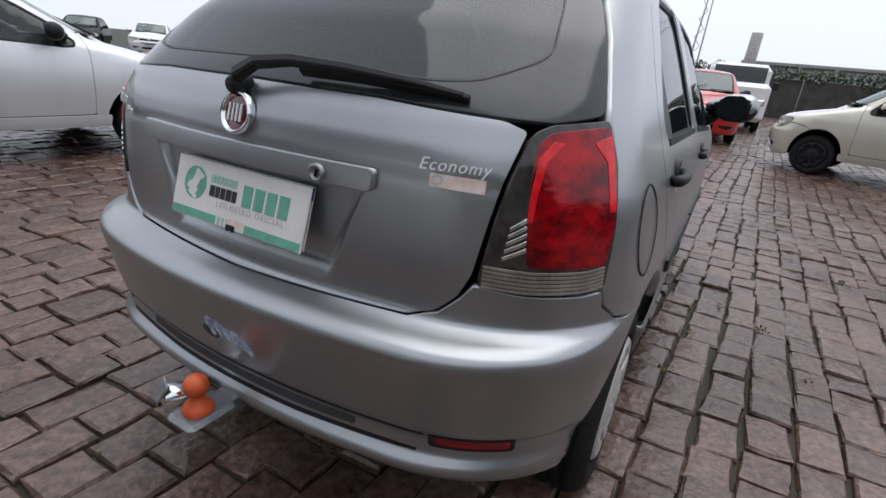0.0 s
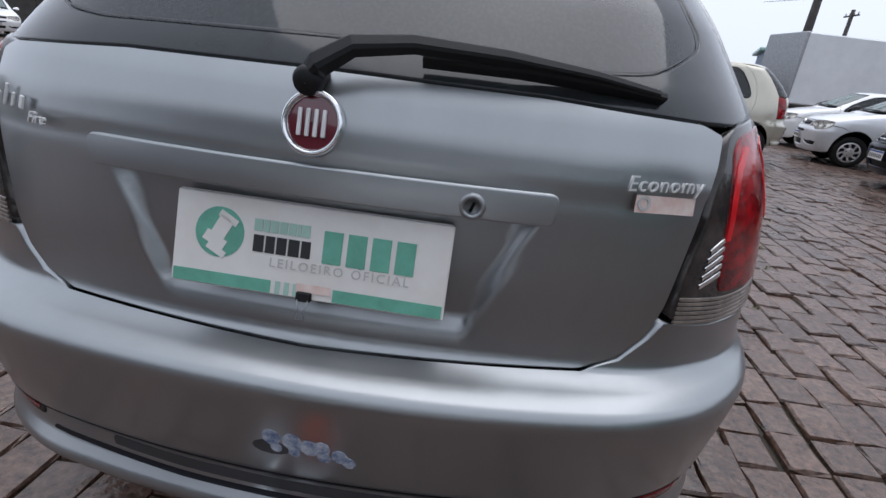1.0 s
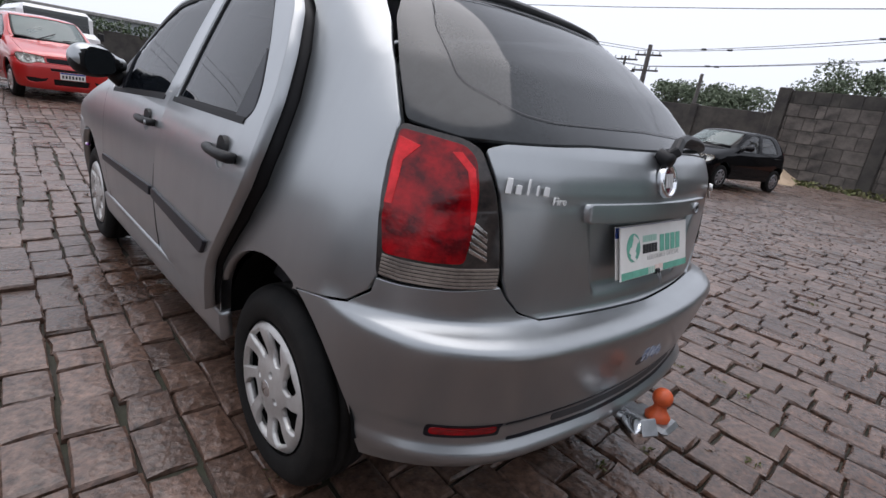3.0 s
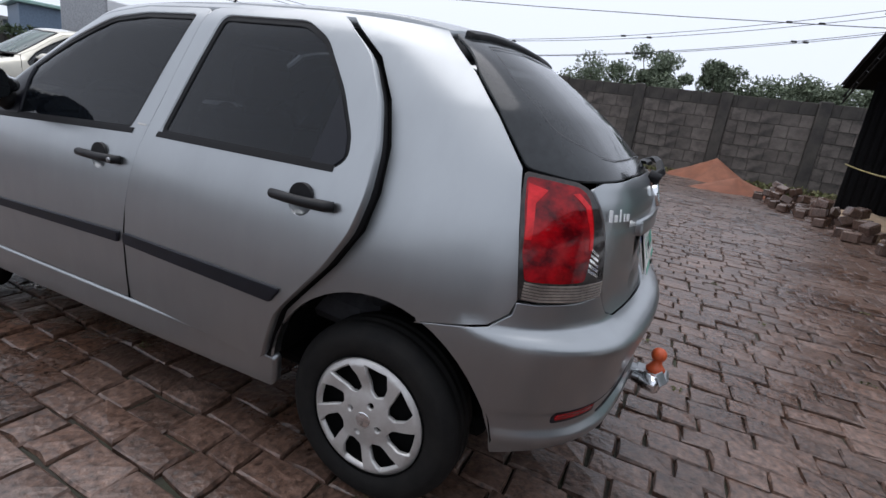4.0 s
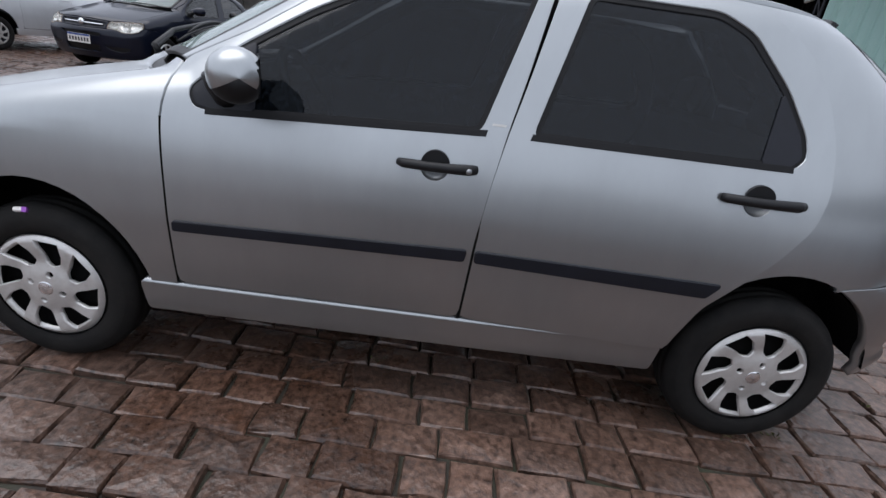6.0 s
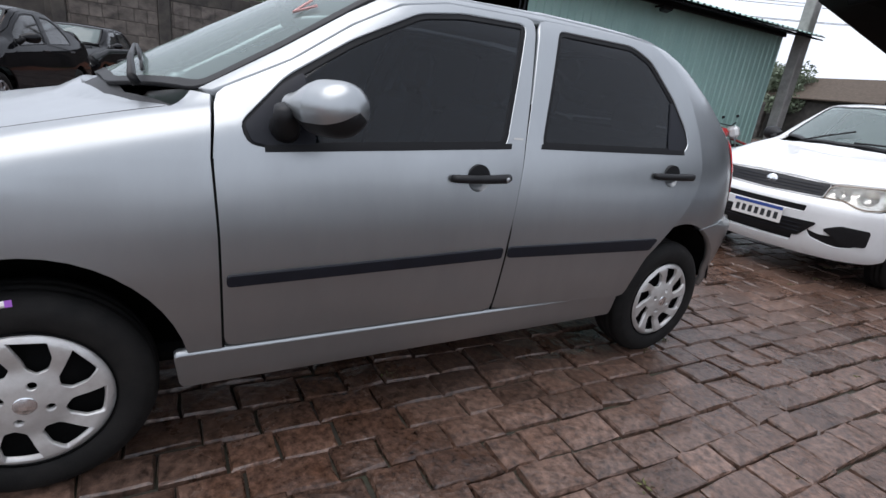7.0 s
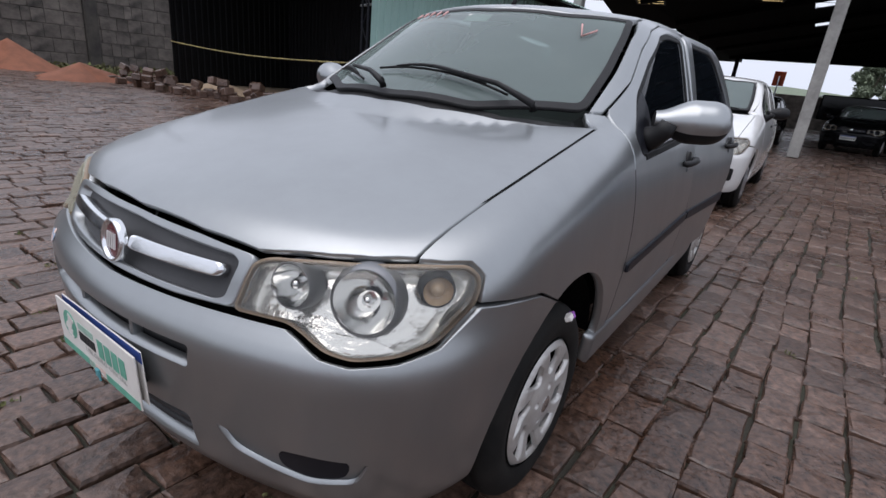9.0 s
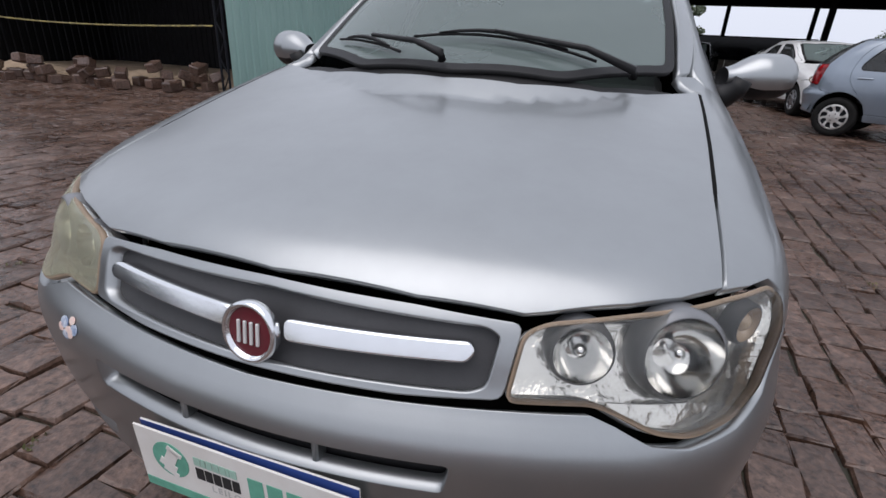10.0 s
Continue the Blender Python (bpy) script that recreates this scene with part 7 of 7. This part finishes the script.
    me.from_pydata([tuple(v) for v in vs], [], fs)
    me.materials.append(SETT)
    return me


loose = [sett_mesh("loose_sett", 0.20, 0.25, 0.17, k) for k in range(5)]
placed = []
for i in range(80):
    t = rng.random()
    x = 7.1 + 8.4 * t ** 1.2 + rng.uniform(-0.25, 0.25)
    y = -5.35 + 0.85 * min(1, t * 1.4) + rng.uniform(-0.45, 0.42)
    z = 0.085
    for (px, py, pz) in placed:
        if math.hypot(px - x, py - y) < 0.22:
            z = max(z, pz + 0.155)
    if z > 0.42:
        continue
    placed.append((x, y, z))
    ob = new("loose_sett", loose[i % 5])
    ob.matrix_world = pose(x, y, z, rng.uniform(-24, 24) if z > 0.13 else 0, rng.uniform(-24, 24) if z > 0.13 else 0, rng.uniform(0, 180))
    tagged(ob, "loose granite sett in an untidy heap", "paving stone", "loose setts by the shed")
for i in range(7):
    x, y = 7.2 + rng.uniform(0, 1.5), -5.55 + rng.uniform(-0.15, 0.15)
    ob = part("brick", *cube((0.19, 0.09, 0.06), (0, 0, 0), chamfer=0.006), BRICKRED, smooth=False)
    ob.matrix_world = pose(x, y, 0.032, 0, 0, rng.uniform(0, 180))
    tagged(ob, "loose red clay brick on the setts", "brick", "loose bricks by the shed")

# ---- boundary walls ----
wall = tagged(new("wall_east"), "stained concrete panel wall with dark piers", kind="structure")
panel_mesh = {}
for i in range(14):
    y0 = 3.6 - i * 3.35
    part("pier", *cube((0.34, 0.42, 3.42), (21.95, y0, 1.71), chamfer=0.03), WALLDARK, wall, smooth=False)
    for j in range(7):
        hh = 3.36 / 7
        key = (j == 6, (i * 3 + j) % 4)
        if key not in panel_mesh:
            rr = random.Random(hash(key) % 1000 + 3)
            bits = []
            x = -1.45
            while x < 1.44:
                ww = min(rr.uniform(0.28, 0.75), 1.45 - x)
                bits.append(cube((0.14 + rr.uniform(-0.015, 0.03), ww - 0.014, hh - 0.014), (0, x + ww / 2, 0), chamfer=0.012))
                x += ww
            v, f = merge(*bits)
            me = bpy.data.meshes.new("wall_course")
            me.from_pydata([tuple(q) for q in v], [], f)
            me.materials.append(WALLDARK if j == 6 else WALLMAT)
            panel_mesh[key] = me
        ob = new("wall_course", panel_mesh[key])
        ob.parent = wall
        ob.location = (22.0, y0 - 1.675, hh * (j + 0.5))
    part("wall_core", *cube((0.10, 2.95, 3.30), (22.0, y0 - 1.675, 1.65)), WALLDARK, wall, smooth=False)
wall2 = tagged(new("wall_east_low"), "lower dark mossy wall behind the cars", kind="structure")
for i in range(9):
    part("wall_panel", *cube((0.16, 2.92, 2.45), (22.05, 5.3 + i * 3.0, 1.22), chamfer=0.02), WALLDARK, wall2, smooth=False)
    part("pier", *cube((0.26, 0.30, 2.5), (22.0, 3.85 + i * 3.0, 1.25), chamfer=0.02), WALLDARK, wall2, smooth=False)
wall3 = tagged(new("wall_north"), "dark boundary wall under a clipped hedge", kind="structure")
for i in range(26):
    part("wall_panel", *cube((2.95, 0.18, 1.9), (-40 + i * 3.0, 29.0, 0.95), chamfer=0.02), WALLDARK, wall3, smooth=False)
wall4 = tagged(new("wall_south"), "weathered low wall behind the carport", kind="structure")
for i in range(14):
    part("wall_panel", *cube((2.95, 0.18, 2.0), (-26 + i * 3.0, -37.0, 1.0), chamfer=0.02), WALLMAT, wall4, smooth=False)
for i in range(8):
    part("side_wall_panel", *cube((0.2, 2.95, 2.6), (14.0 + i * 0.9, -17.0 - i * 2.9, 1.3), (0, 0, -17), 0.02), WALLMAT, wall4, smooth=False)


def grid_mesh(name, V, Q, mtl, T=None, smooth=False):
    """A mesh from arrays of points, quads and triangles."""
    me = bpy.data.meshes.new(name)
    me.vertices.add(len(V))
    me.vertices.foreach_set("co", np.ascontiguousarray(V, np.float32).ravel())
    nt = 0 if T is None else len(T)
    loops = Q.ravel() if T is None else np.concatenate([Q.ravel(), T.ravel()])
    me.loops.add(len(loops))
    me.loops.foreach_set("vertex_index", loops.astype(np.int32))
    me.polygons.add(len(Q) + nt)
    me.polygons.foreach_set("loop_start", np.concatenate([np.arange(len(Q)) * 4, len(Q) * 4 + np.arange(nt) * 3]).astype(np.int32))
    me.polygons.foreach_set("use_smooth", np.full(len(Q) + nt, smooth))
    me.materials.append(mtl)
    me.update(calc_edges=True)
    return me


def leaves(name, spots, size, n, seed, mtl, parent=None):
    """A crown of many small leaf blades scattered in soft clumps."""
    r = np.random.default_rng(seed)
    unit = lambda q: q / np.linalg.norm(q, axis=1)[:, None]
    spots = np.repeat(np.array(spots, float), n, axis=0)
    k = len(spots)
    p = spots[:, :3] + unit(r.normal(size=(k, 3))) * (r.random(k) ** 0.45)[:, None] * spots[:, 3:]
    a = unit(r.normal(size=(k, 3)))
    b = unit(np.cross(a, r.normal(size=(k, 3)))) * 0.45
    sz = (size * r.uniform(0.5, 1.3, k))[:, None]
    V = np.stack([p - a * sz, p + b * sz, p + a * sz, p - b * sz], 1).reshape(-1, 3)
    ob = new(name, grid_mesh(name, V, np.arange(4 * k).reshape(-1, 4), mtl))
    if parent is not None:
        ob.parent = parent
    return ob


def tree(x, y, h, spread, seed, mtl=LEAF_HAZED):
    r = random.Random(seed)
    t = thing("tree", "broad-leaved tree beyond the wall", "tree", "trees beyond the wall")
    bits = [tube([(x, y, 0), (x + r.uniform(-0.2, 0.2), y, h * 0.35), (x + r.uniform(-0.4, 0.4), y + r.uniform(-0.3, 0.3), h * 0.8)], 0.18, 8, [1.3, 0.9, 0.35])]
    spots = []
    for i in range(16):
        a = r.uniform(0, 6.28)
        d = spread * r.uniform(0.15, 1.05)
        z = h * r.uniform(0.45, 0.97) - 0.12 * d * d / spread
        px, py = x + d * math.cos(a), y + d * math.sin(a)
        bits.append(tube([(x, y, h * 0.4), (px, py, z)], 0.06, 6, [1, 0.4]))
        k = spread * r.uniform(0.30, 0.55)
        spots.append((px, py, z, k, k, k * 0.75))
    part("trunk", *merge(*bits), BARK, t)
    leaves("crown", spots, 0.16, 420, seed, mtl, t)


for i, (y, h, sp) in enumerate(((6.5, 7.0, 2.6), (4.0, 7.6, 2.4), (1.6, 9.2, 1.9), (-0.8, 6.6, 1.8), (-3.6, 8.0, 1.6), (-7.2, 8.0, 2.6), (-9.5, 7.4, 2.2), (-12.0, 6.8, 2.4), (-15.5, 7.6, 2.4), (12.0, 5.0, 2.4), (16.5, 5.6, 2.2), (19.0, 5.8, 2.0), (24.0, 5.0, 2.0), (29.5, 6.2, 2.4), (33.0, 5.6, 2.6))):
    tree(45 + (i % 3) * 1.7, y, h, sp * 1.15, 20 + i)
for i, (x, y, h, sp) in enumerate(((-4.3, -52, 5.6, 1.5), (-30, -70, 5.0, 3.0), (12, -52, 6.0, 2.4), (22, -44, 6.0, 2.6))):
    tree(x, y, h, sp, 60 + i)
hedge = leaves("hedge", [(-40 + i * 1.1, 29.0 + (i % 3) * 0.12, 2.1, 0.75, 0.45, 0.42) for i in range(72)], 0.10, 260, 4, LEAF)
tagged(hedge, "clipped green hedge along the boundary wall", "hedge", kind="stuff")
verge = leaves("grass", [(20.6, 2.5 - i * 0.8, 0.05, 0.9, 0.6, 0.16) for i in range(34)] + [(17.4 + i * 0.4, -5.2, 0.03, 0.5, 0.5, 0.12) for i in range(8)], 0.09, 150, 9, GRASS)
tagged(verge, "rough grass along the foot of the wall", "grass", kind="stuff")

# ---- carport ----
port = thing("carport", "wide open carport with dark roof on concrete posts", "carport")
EX, RX, EX2, Y0, Y1 = 4.1, -8.0, -20.0, -12.3, -35.5
for sgn, xa in ((1, EX), (-1, EX2)):
    run = abs(RX - xa)
    ang = math.degrees(math.atan2(2.4, run))
    for j in range(9):
        ya, yb = Y0 + (Y1 - Y0) * j / 9, Y0 + (Y1 - Y0) * (j + 1) / 9
        for k in range(4):
            t0, t1 = k / 4, (k + 1) / 4
            pane = (j in (1, 3, 5) and k == 1 and sgn > 0)
            xm = xa + (RX - xa) * (t0 + t1) / 2
            zm = 3.95 + 2.4 * (t0 + t1) / 2
            L = math.hypot(run, 2.4) / 4
            if not pane:
                part("roof_panel", *cube((L, abs(yb - ya), 0.06), (xm, (ya + yb) / 2, zm), (0, sgn * ang, 0)), SHADEROOF, port, smooth=False)
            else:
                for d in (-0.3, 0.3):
                    part("roof_panel", *cube((L * 0.42, abs(yb - ya), 0.06), (xm + d * L, (ya + yb) / 2, zm - sgn * d * L * 2.4 / run * 1.0), (0, sgn * ang, 0)), SHADEROOF, port, smooth=False)
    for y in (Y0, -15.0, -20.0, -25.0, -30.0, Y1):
        part("rafter", *tube([(xa, y, 3.85), (RX, y, 6.22)], 0.12, 6), SHADEROOF, port)
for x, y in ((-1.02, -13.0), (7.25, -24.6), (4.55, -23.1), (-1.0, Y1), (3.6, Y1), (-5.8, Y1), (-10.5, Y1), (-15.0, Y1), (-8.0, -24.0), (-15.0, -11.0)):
    # rear posts are concrete too, painted near-black for the carport's shade
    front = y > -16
    part("post", *cube((0.26 if front else 0.22, 0.26 if front else 0.22, 4.1 if x > 4 else 4.4), (x, y, 2.05 if x > 4 else 2.2), chamfer=0.02), CONCRETE if front else SHADEROOF, port, "concrete post", smooth=False)
# level canopies along the eaves, the far one set back
for poly in ([(4.0, -12.4), (4.95, -12.7), (7.55, -25.0), (4.75, -22.8), (4.0, -22.8)], [(4.0, -22.9), (4.75, -22.9), (7.4, -41.0), (4.0, -41.0)]):
    k = len(poly)
    part("canopy", [(x, y, z) for z in (3.96, 4.16) for x, y in poly], [tuple(range(k))[::-1], tuple(range(k, 2 * k))] + [(i, (i + 1) % k, k + (i + 1) % k, k + i) for i in range(k)], SHADEROOF, port, "dark flat canopy", smooth=False)
part("tie_beam", *tube([(EX, Y1, 3.9), (EX2, Y1, 3.9)], 0.12, 8), SHADEROOF, port)
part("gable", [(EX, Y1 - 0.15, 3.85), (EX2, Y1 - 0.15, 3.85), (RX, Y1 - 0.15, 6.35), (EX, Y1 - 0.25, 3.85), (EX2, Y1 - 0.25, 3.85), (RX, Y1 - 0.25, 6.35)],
     [(0, 2, 1), (3, 4, 5), (0, 1, 4, 3), (1, 2, 5, 4), (2, 0, 3, 5)], SHADEROOF, port, "dark gable infill, carport shade in its colour", smooth=False)
bank = thing("dark_trailer", "long dark trailer parked under the carport", "trailer", m=pose(-4.8, -27.0, 0, 0, 0, 4))
part("trailer_body", *cube((7.2, 2.2, 1.05), (0, 0, 1.35), chamfer=0.05), BLACK, bank, smooth=False)
for x in (-2.6, -1.6, 2.6):
    v, f = tyre_mesh(0.45, 0.25, 0.27, 24)
    part("trailer_wheel", moved(v, pose(x, 1.0, 0.45, 0, 0, 90)), f, RUBBER, bank)
    part("trailer_wheel", moved(v, pose(x, -1.0, 0.45, 0, 0, -90)), f, RUBBER, bank)
for x, y, z in ((4.0, -15.7, 3.93), (1.0, -18.6, 4.48)):
    lamp = thing("ceiling_light", "lit warm ceiling light under the dark carport roof", "ceiling light", "ceiling lights", m=pose(x, y, z, 0, 0, 12))
    part("frame", *merge(*[cube((0.86, 0.05, 0.07), (0, d, 0), chamfer=0.01) for d in (-0.40, 0.0, 0.40)], *[cube((0.05, 0.85, 0.07), (d, 0, 0), chamfer=0.01) for d in (-0.42, 0.42)]), PLASTIC, lamp, smooth=False)
    part("diffuser", *cube((0.80, 0.78, 0.03), (0, 0, 0.02), chamfer=0.004), LAMPGLOW, lamp, "warm glowing diffuser", smooth=False)
sign = thing("orange_sign", "orange board hanging at the back of the carport", "sign", m=pose(1.15, -36.2, 0))
part("board", *cube((0.62, 0.05, 0.85), (0, 0, 2.85), chamfer=0.02), ORANGE, sign, smooth=False)
part("sign_post", *tube([(0, 0.06, 0), (0, 0.06, 3.0)], 0.04, 8), STEEL, sign)


# ---- poles, wires and far buildings ----
def pole(x, y, h, r=0.14, arms=(), lean=0.0):
    p = thing("utility_pole", "weathered utility pole with cross-arms", "utility pole", "utility poles")
    part("mast", *tube([(x, y, 0), (x + lean, y, h)], r, 10, [1.2, 0.8]), WOODPOLE, p)
    for z in arms:
        part("cross_arm", *cube((0.10, 1.7, 0.10), (x + lean * z / h, y, z), chamfer=0.01), WOODPOLE, p, smooth=False)
        for k in (-0.7, -0.25, 0.25, 0.7):
            part("insulator", *tube([(x + lean * z / h, y + k, z + 0.04), (x + lean * z / h, y + k, z + 0.22)], 0.04, 8), PANELGREY, p)


pole(30, 13.6, 6.1, 0.16, (5.5, 4.6))
pole(30, 15.1, 5.4, 0.09, (5.2, 4.5, 3.9, 3.3))
pole(24.5, 7.9, 4.0, 0.10)
pole(21.6, 40, 11.0, 0.30, (9.5,))
pole(24.2, 40, 7.6, 0.16, (7.2,))
pole(30, -10.0, 9.0, 0.14, (8.4,))
pole(13, -40.0, 9.0, 0.14, (8.4, 7.6))
pole(7.5, -44.0, 8.6, 0.12, (8.0,))
tower = thing("lattice_mast", "thin steel lattice mast beyond the hedge", "mast")
part("mast_frame", *merge(*[tube([(-4.4 + a, 60 + b, 0), (-4.0 + a * 0.3, 60 + b * 0.3, 13)], 0.05, 6) for a in (-0.5, 0.5) for b in (-0.5, 0.5)],
                          *[tube([(-4.4 + (-0.5 if k % 2 else 0.5) * (1 - k * 0.045), 59.6, k * 0.85), (-4.35 + (0.5 if k % 2 else -0.5) * (1 - k * 0.045), 59.6, k * 0.85 + 0.85)], 0.035, 6) for k in range(15)]), PANELGREY, tower)
chimney = thing("chimney", "plain concrete chimney beyond the hedge", "chimney")
part("shaft", *tube([(0.9, 60, 0), (0.95, 60, 6.7)], 0.55, 12, [1.1, 0.95]), CONCRETE, chimney)
wires = thing("overhead_wires", "thin overhead wires between the poles", "wires")


def wire(a, b, sag, beads=0):
    a, b = Vector(a), Vector(b)
    pts = [a + (b - a) * t - Vector((0, 0, 4 * sag * t * (1 - t))) for t in np.linspace(0, 1, 13)]
    part("wire", *tube(pts, 0.016, 5), CABLE, wires)
    for i in range(beads):
        p = pts[int((i + 0.5) * 12 / beads)]
        part("spacer", *cube((0.10, 0.28, 0.10), tuple(p), chamfer=0.02), CABLE, wires, smooth=False)


for k, z in ((-0.7, 5.75), (0.7, 5.75), (-0.25, 4.85), (0.25, 4.85)):
    wire((30, 13.6 + k, z), (21.6, 40 + k, z + 4.0), 0.6, 3)
    wire((30, 13.6 + k, z), (30, -10.0 + k, z + 2.8), 0.5, 3)
    wire((30, -10.0 + k, z + 2.8), (13, -40.0 + k, z + 2.8), 0.6)
wire((21.6, 40, 9.6), (-45, 46, 10.5), 1.2)
wire((21.6, 40, 9.0), (-45, 46, 9.8), 1.2)
wire((26, 36, 9.0), (4, -44, 8.5), 1.5, 2)
wire((18, 40, 7.5), (24, -30, 7.0), 1.2, 2)
for k in range(4):
    wire((13, -40, 7.4 + 0.3 * k), (-40, -44, 7.2 + 0.3 * k), 0.5)
barn = thing("low_barn", "long low barn with a weathered brown roof", "building")
part("barn_wall", *cube((16, 6, 3.3), (20, -46, 1.65), (0, 0, -8), 0.04), WALLDARK, barn, smooth=False)
for sg in (-1, 1):
    part("barn_roof", *cube((17, 4.0, 0.14), (20 + sg * 0.24, -46 + sg * 1.70, 4.15), (-sg * 27, 0, -8), 0.03), BARK, barn, "brown sheet roof", smooth=False)
hall = thing("long_hall", "long grey industrial hall beyond the hedge", "building")
part("hall_wall", *cube((46, 8, 4.0), (24, 66, 2.0), (0, 0, -6), 0.05), PANELGREY, hall, smooth=False)
part("hall_roof", *cube((47, 9, 0.35), (24, 66, 4.15), (0, 0, -6), 0.05), CONCRETE, hall, smooth=False)
for i in range(15):
    part("column", *cube((0.35, 0.4, 4.0), (2.6 + i * 3.1, 63.9 - i * 0.32, 2.0), (0, 0, -6)), CONCRETE, hall, smooth=False)
depot = thing("blue_depot", "low blue-grey depot with green roof edge", "building")
part("depot_wall", *cube((18, 8, 5.2), (34, 52, 2.6), (0, 0, -20), 0.05), mat("blue_cladding", (0.16, 0.22, 0.30), 0.6, noise_amt=0.2), depot, smooth=False)
part("depot_roof", *cube((19, 9, 0.3), (34, 52, 5.3), (0, 0, -20), 0.05), MINT, depot, smooth=False)
hill = tagged(heap("far_hill", "low hill at the horizon, haze in its colour", "hill", 10, -230, 120, 9, LEAF_HAZED, 11), kind="structure")
hill.name = "far_hill"

# ---- ground: soil bed and granite setts ----
ground = part("ground", [(-300, -300, -0.022), (300, -300, -0.022), (300, 300, -0.022), (-300, 300, -0.022)], [(0, 1, 2, 3)], BED, None, smooth=False)
tagged(ground, "dark soil bed under the setts", "ground", kind="structure")
paving = tagged(new("pavement"), "worn granite setts laid in long courses", kind="structure")
SLOPE = 0.043
rs = np.random.default_rng(12)


RING = ((-1, -1), (-0.1, -1), (1, -1), (1, 0.1), (1, 1), (0.1, 1), (-1, 1), (-1, -0.1))


def sett(seed):
    """One worn sett of unit plan: uneven top, rounded and chipped edges. Points about its centre."""
    g = np.random.default_rng(seed)
    ring = [(a * 0.5 * (1 + g.uniform(-0.09, 0.05)), b * 0.5 * (1 + g.uniform(-0.06, 0.04))) for a, b in RING]
    low = [(x, y, -0.05) for x, y in ring]
    mid = [(x * 0.985, y * 0.99, -0.009 + g.uniform(-0.006, 0.004)) for x, y in ring]
    top = [(x * g.uniform(0.84, 0.95), y * g.uniform(0.88, 0.96), g.uniform(-0.004, 0.002)) for x, y in ring]
    return np.array(low + mid + top + [(g.uniform(-0.12, 0.12), g.uniform(-0.12, 0.12), 0.003 + g.uniform(-0.003, 0.005))])


KINDS = np.array([sett(100 + k) for k in range(24)])
Q1 = [(i, (i + 1) % 8, 8 + (i + 1) % 8, 8 + i) for i in range(8)]
Q2 = [(8 + i, 8 + (i + 1) % 8, 16 + (i + 1) % 8, 16 + i) for i in range(8)]
T1 = [(16 + i, 16 + (i + 1) % 8, 24) for i in range(8)]
rows_ = []
x, col = -30.0, 0
while x < 23.0:
    wdt = float(rs.uniform(0.135, 0.168))
    ln = rs.uniform(0.140, 0.265, 340)
    ye = -36.0 + float(rs.uniform(0, 0.2)) + np.cumsum(ln)
    yc = ye - ln / 2
    ok = yc < 29
    yc, ln = yc[ok], ln[ok]
    xc = x + wdt / 2 + SLOPE * yc + 0.016 * np.sin(yc * 0.9 + col * 0.25) + 0.009 * np.sin(yc * 2.6 + col * 0.8) + rs.normal(0, 0.0045, len(yc))
    rows_.append(np.stack([xc, yc, np.full(len(yc), wdt), ln], 1))
    x += wdt
    col += 1
S = np.vstack(rows_)
dist = np.hypot(S[:, 0], S[:, 1])
count = len(S)
gap = rs.uniform(0.001, 0.009, (count, 2))
yaw = rs.normal(0, 0.022, count)
lift, kind_ = rs.normal(0, 0.0045, count), rs.integers(0, 24, count)
tilt = rs.normal(0, 0.016, (count, 2))


def field(name, pick, pts, quads, tris, label):
    """Many setts in one mesh, built from arrays."""
    s_, n = S[pick], len(pts)
    p = KINDS[kind_[pick]][:, pts].copy()
    p[..., 0] *= (s_[:, 2] - gap[pick, 0])[:, None]
    p[..., 1] *= (s_[:, 3] - gap[pick, 1])[:, None]
    p[..., 2] += lift[pick][:, None] + p[..., 0] * tilt[pick, :1] + p[..., 1] * tilt[pick, 1:]
    p[..., 0] += s_[:, :1] + (SLOPE + yaw[pick][:, None]) * p[..., 1]
    p[..., 1] += s_[:, 1:2]
    base = (np.arange(len(s_)) * n)[:, None, None]
    Q = (np.array(quads)[None] + base).reshape(-1, 4)
    T = (np.array(tris)[None] + base).reshape(-1, 3) if tris else None
    ob = new(name, grid_mesh(name, p.reshape(-1, 3), Q, SETT, T))
    ob.parent = paving
    return tagged(ob, label, kind="stuff")


single = (S[:, 0] > -1.95) & (S[:, 0] < -1.0) & (S[:, 1] > -1.5) & (S[:, 1] < 1.75)
single &= np.cumsum(single) <= 300
field("sett_field", ~single & (dist < 12), list(range(25)), Q1 + Q2, T1, "worn granite setts")
corner = [8, 10, 12, 14, 16, 18, 20, 22]
field("far_sett_field", dist >= 12, corner, [(i, (i + 1) % 4, 4 + (i + 1) % 4, 4 + i) for i in range(4)] + [(4, 5, 6, 7)], [], "worn granite setts farther off")
shared = {}
for i in np.nonzero(single)[0]:
    xc, yc, wdt, ln = (float(q) for q in S[i])
    key = (int(kind_[i]) % 12, round(ln / 0.03))
    if key not in shared:
        me = grid_mesh("sett", KINDS[key[0]] * (0.144, key[1] * 0.03, 1), np.array(Q1 + Q2), SETT, np.array(T1))
        shared[key] = me
    ob = new("sett", shared[key])
    ob.parent = paving
    ob.matrix_local = pose(xc, yc, float(lift[i]), rs.normal(0, 0.9), rs.normal(0, 0.9), rs.normal(-2.4, 1.2) + (180 if rs.random() < 0.5 else 0)) @ Matrix.Diagonal(((wdt - gap[i, 0]) / 0.144, (ln - gap[i, 1]) / (key[1] * 0.03), 1, 1))
# tufts in the joints
tuft = leaves("joint_moss", [(float(rs.uniform(-3.5, 3.5)), float(rs.uniform(-4.5, 4.5)), 0.0, 0.035, 0.05, 0.010) for _ in range(150)], 0.012, 14, 5, GRASS)
tagged(tuft, "small green tufts in the joints", "moss", kind="stuff")
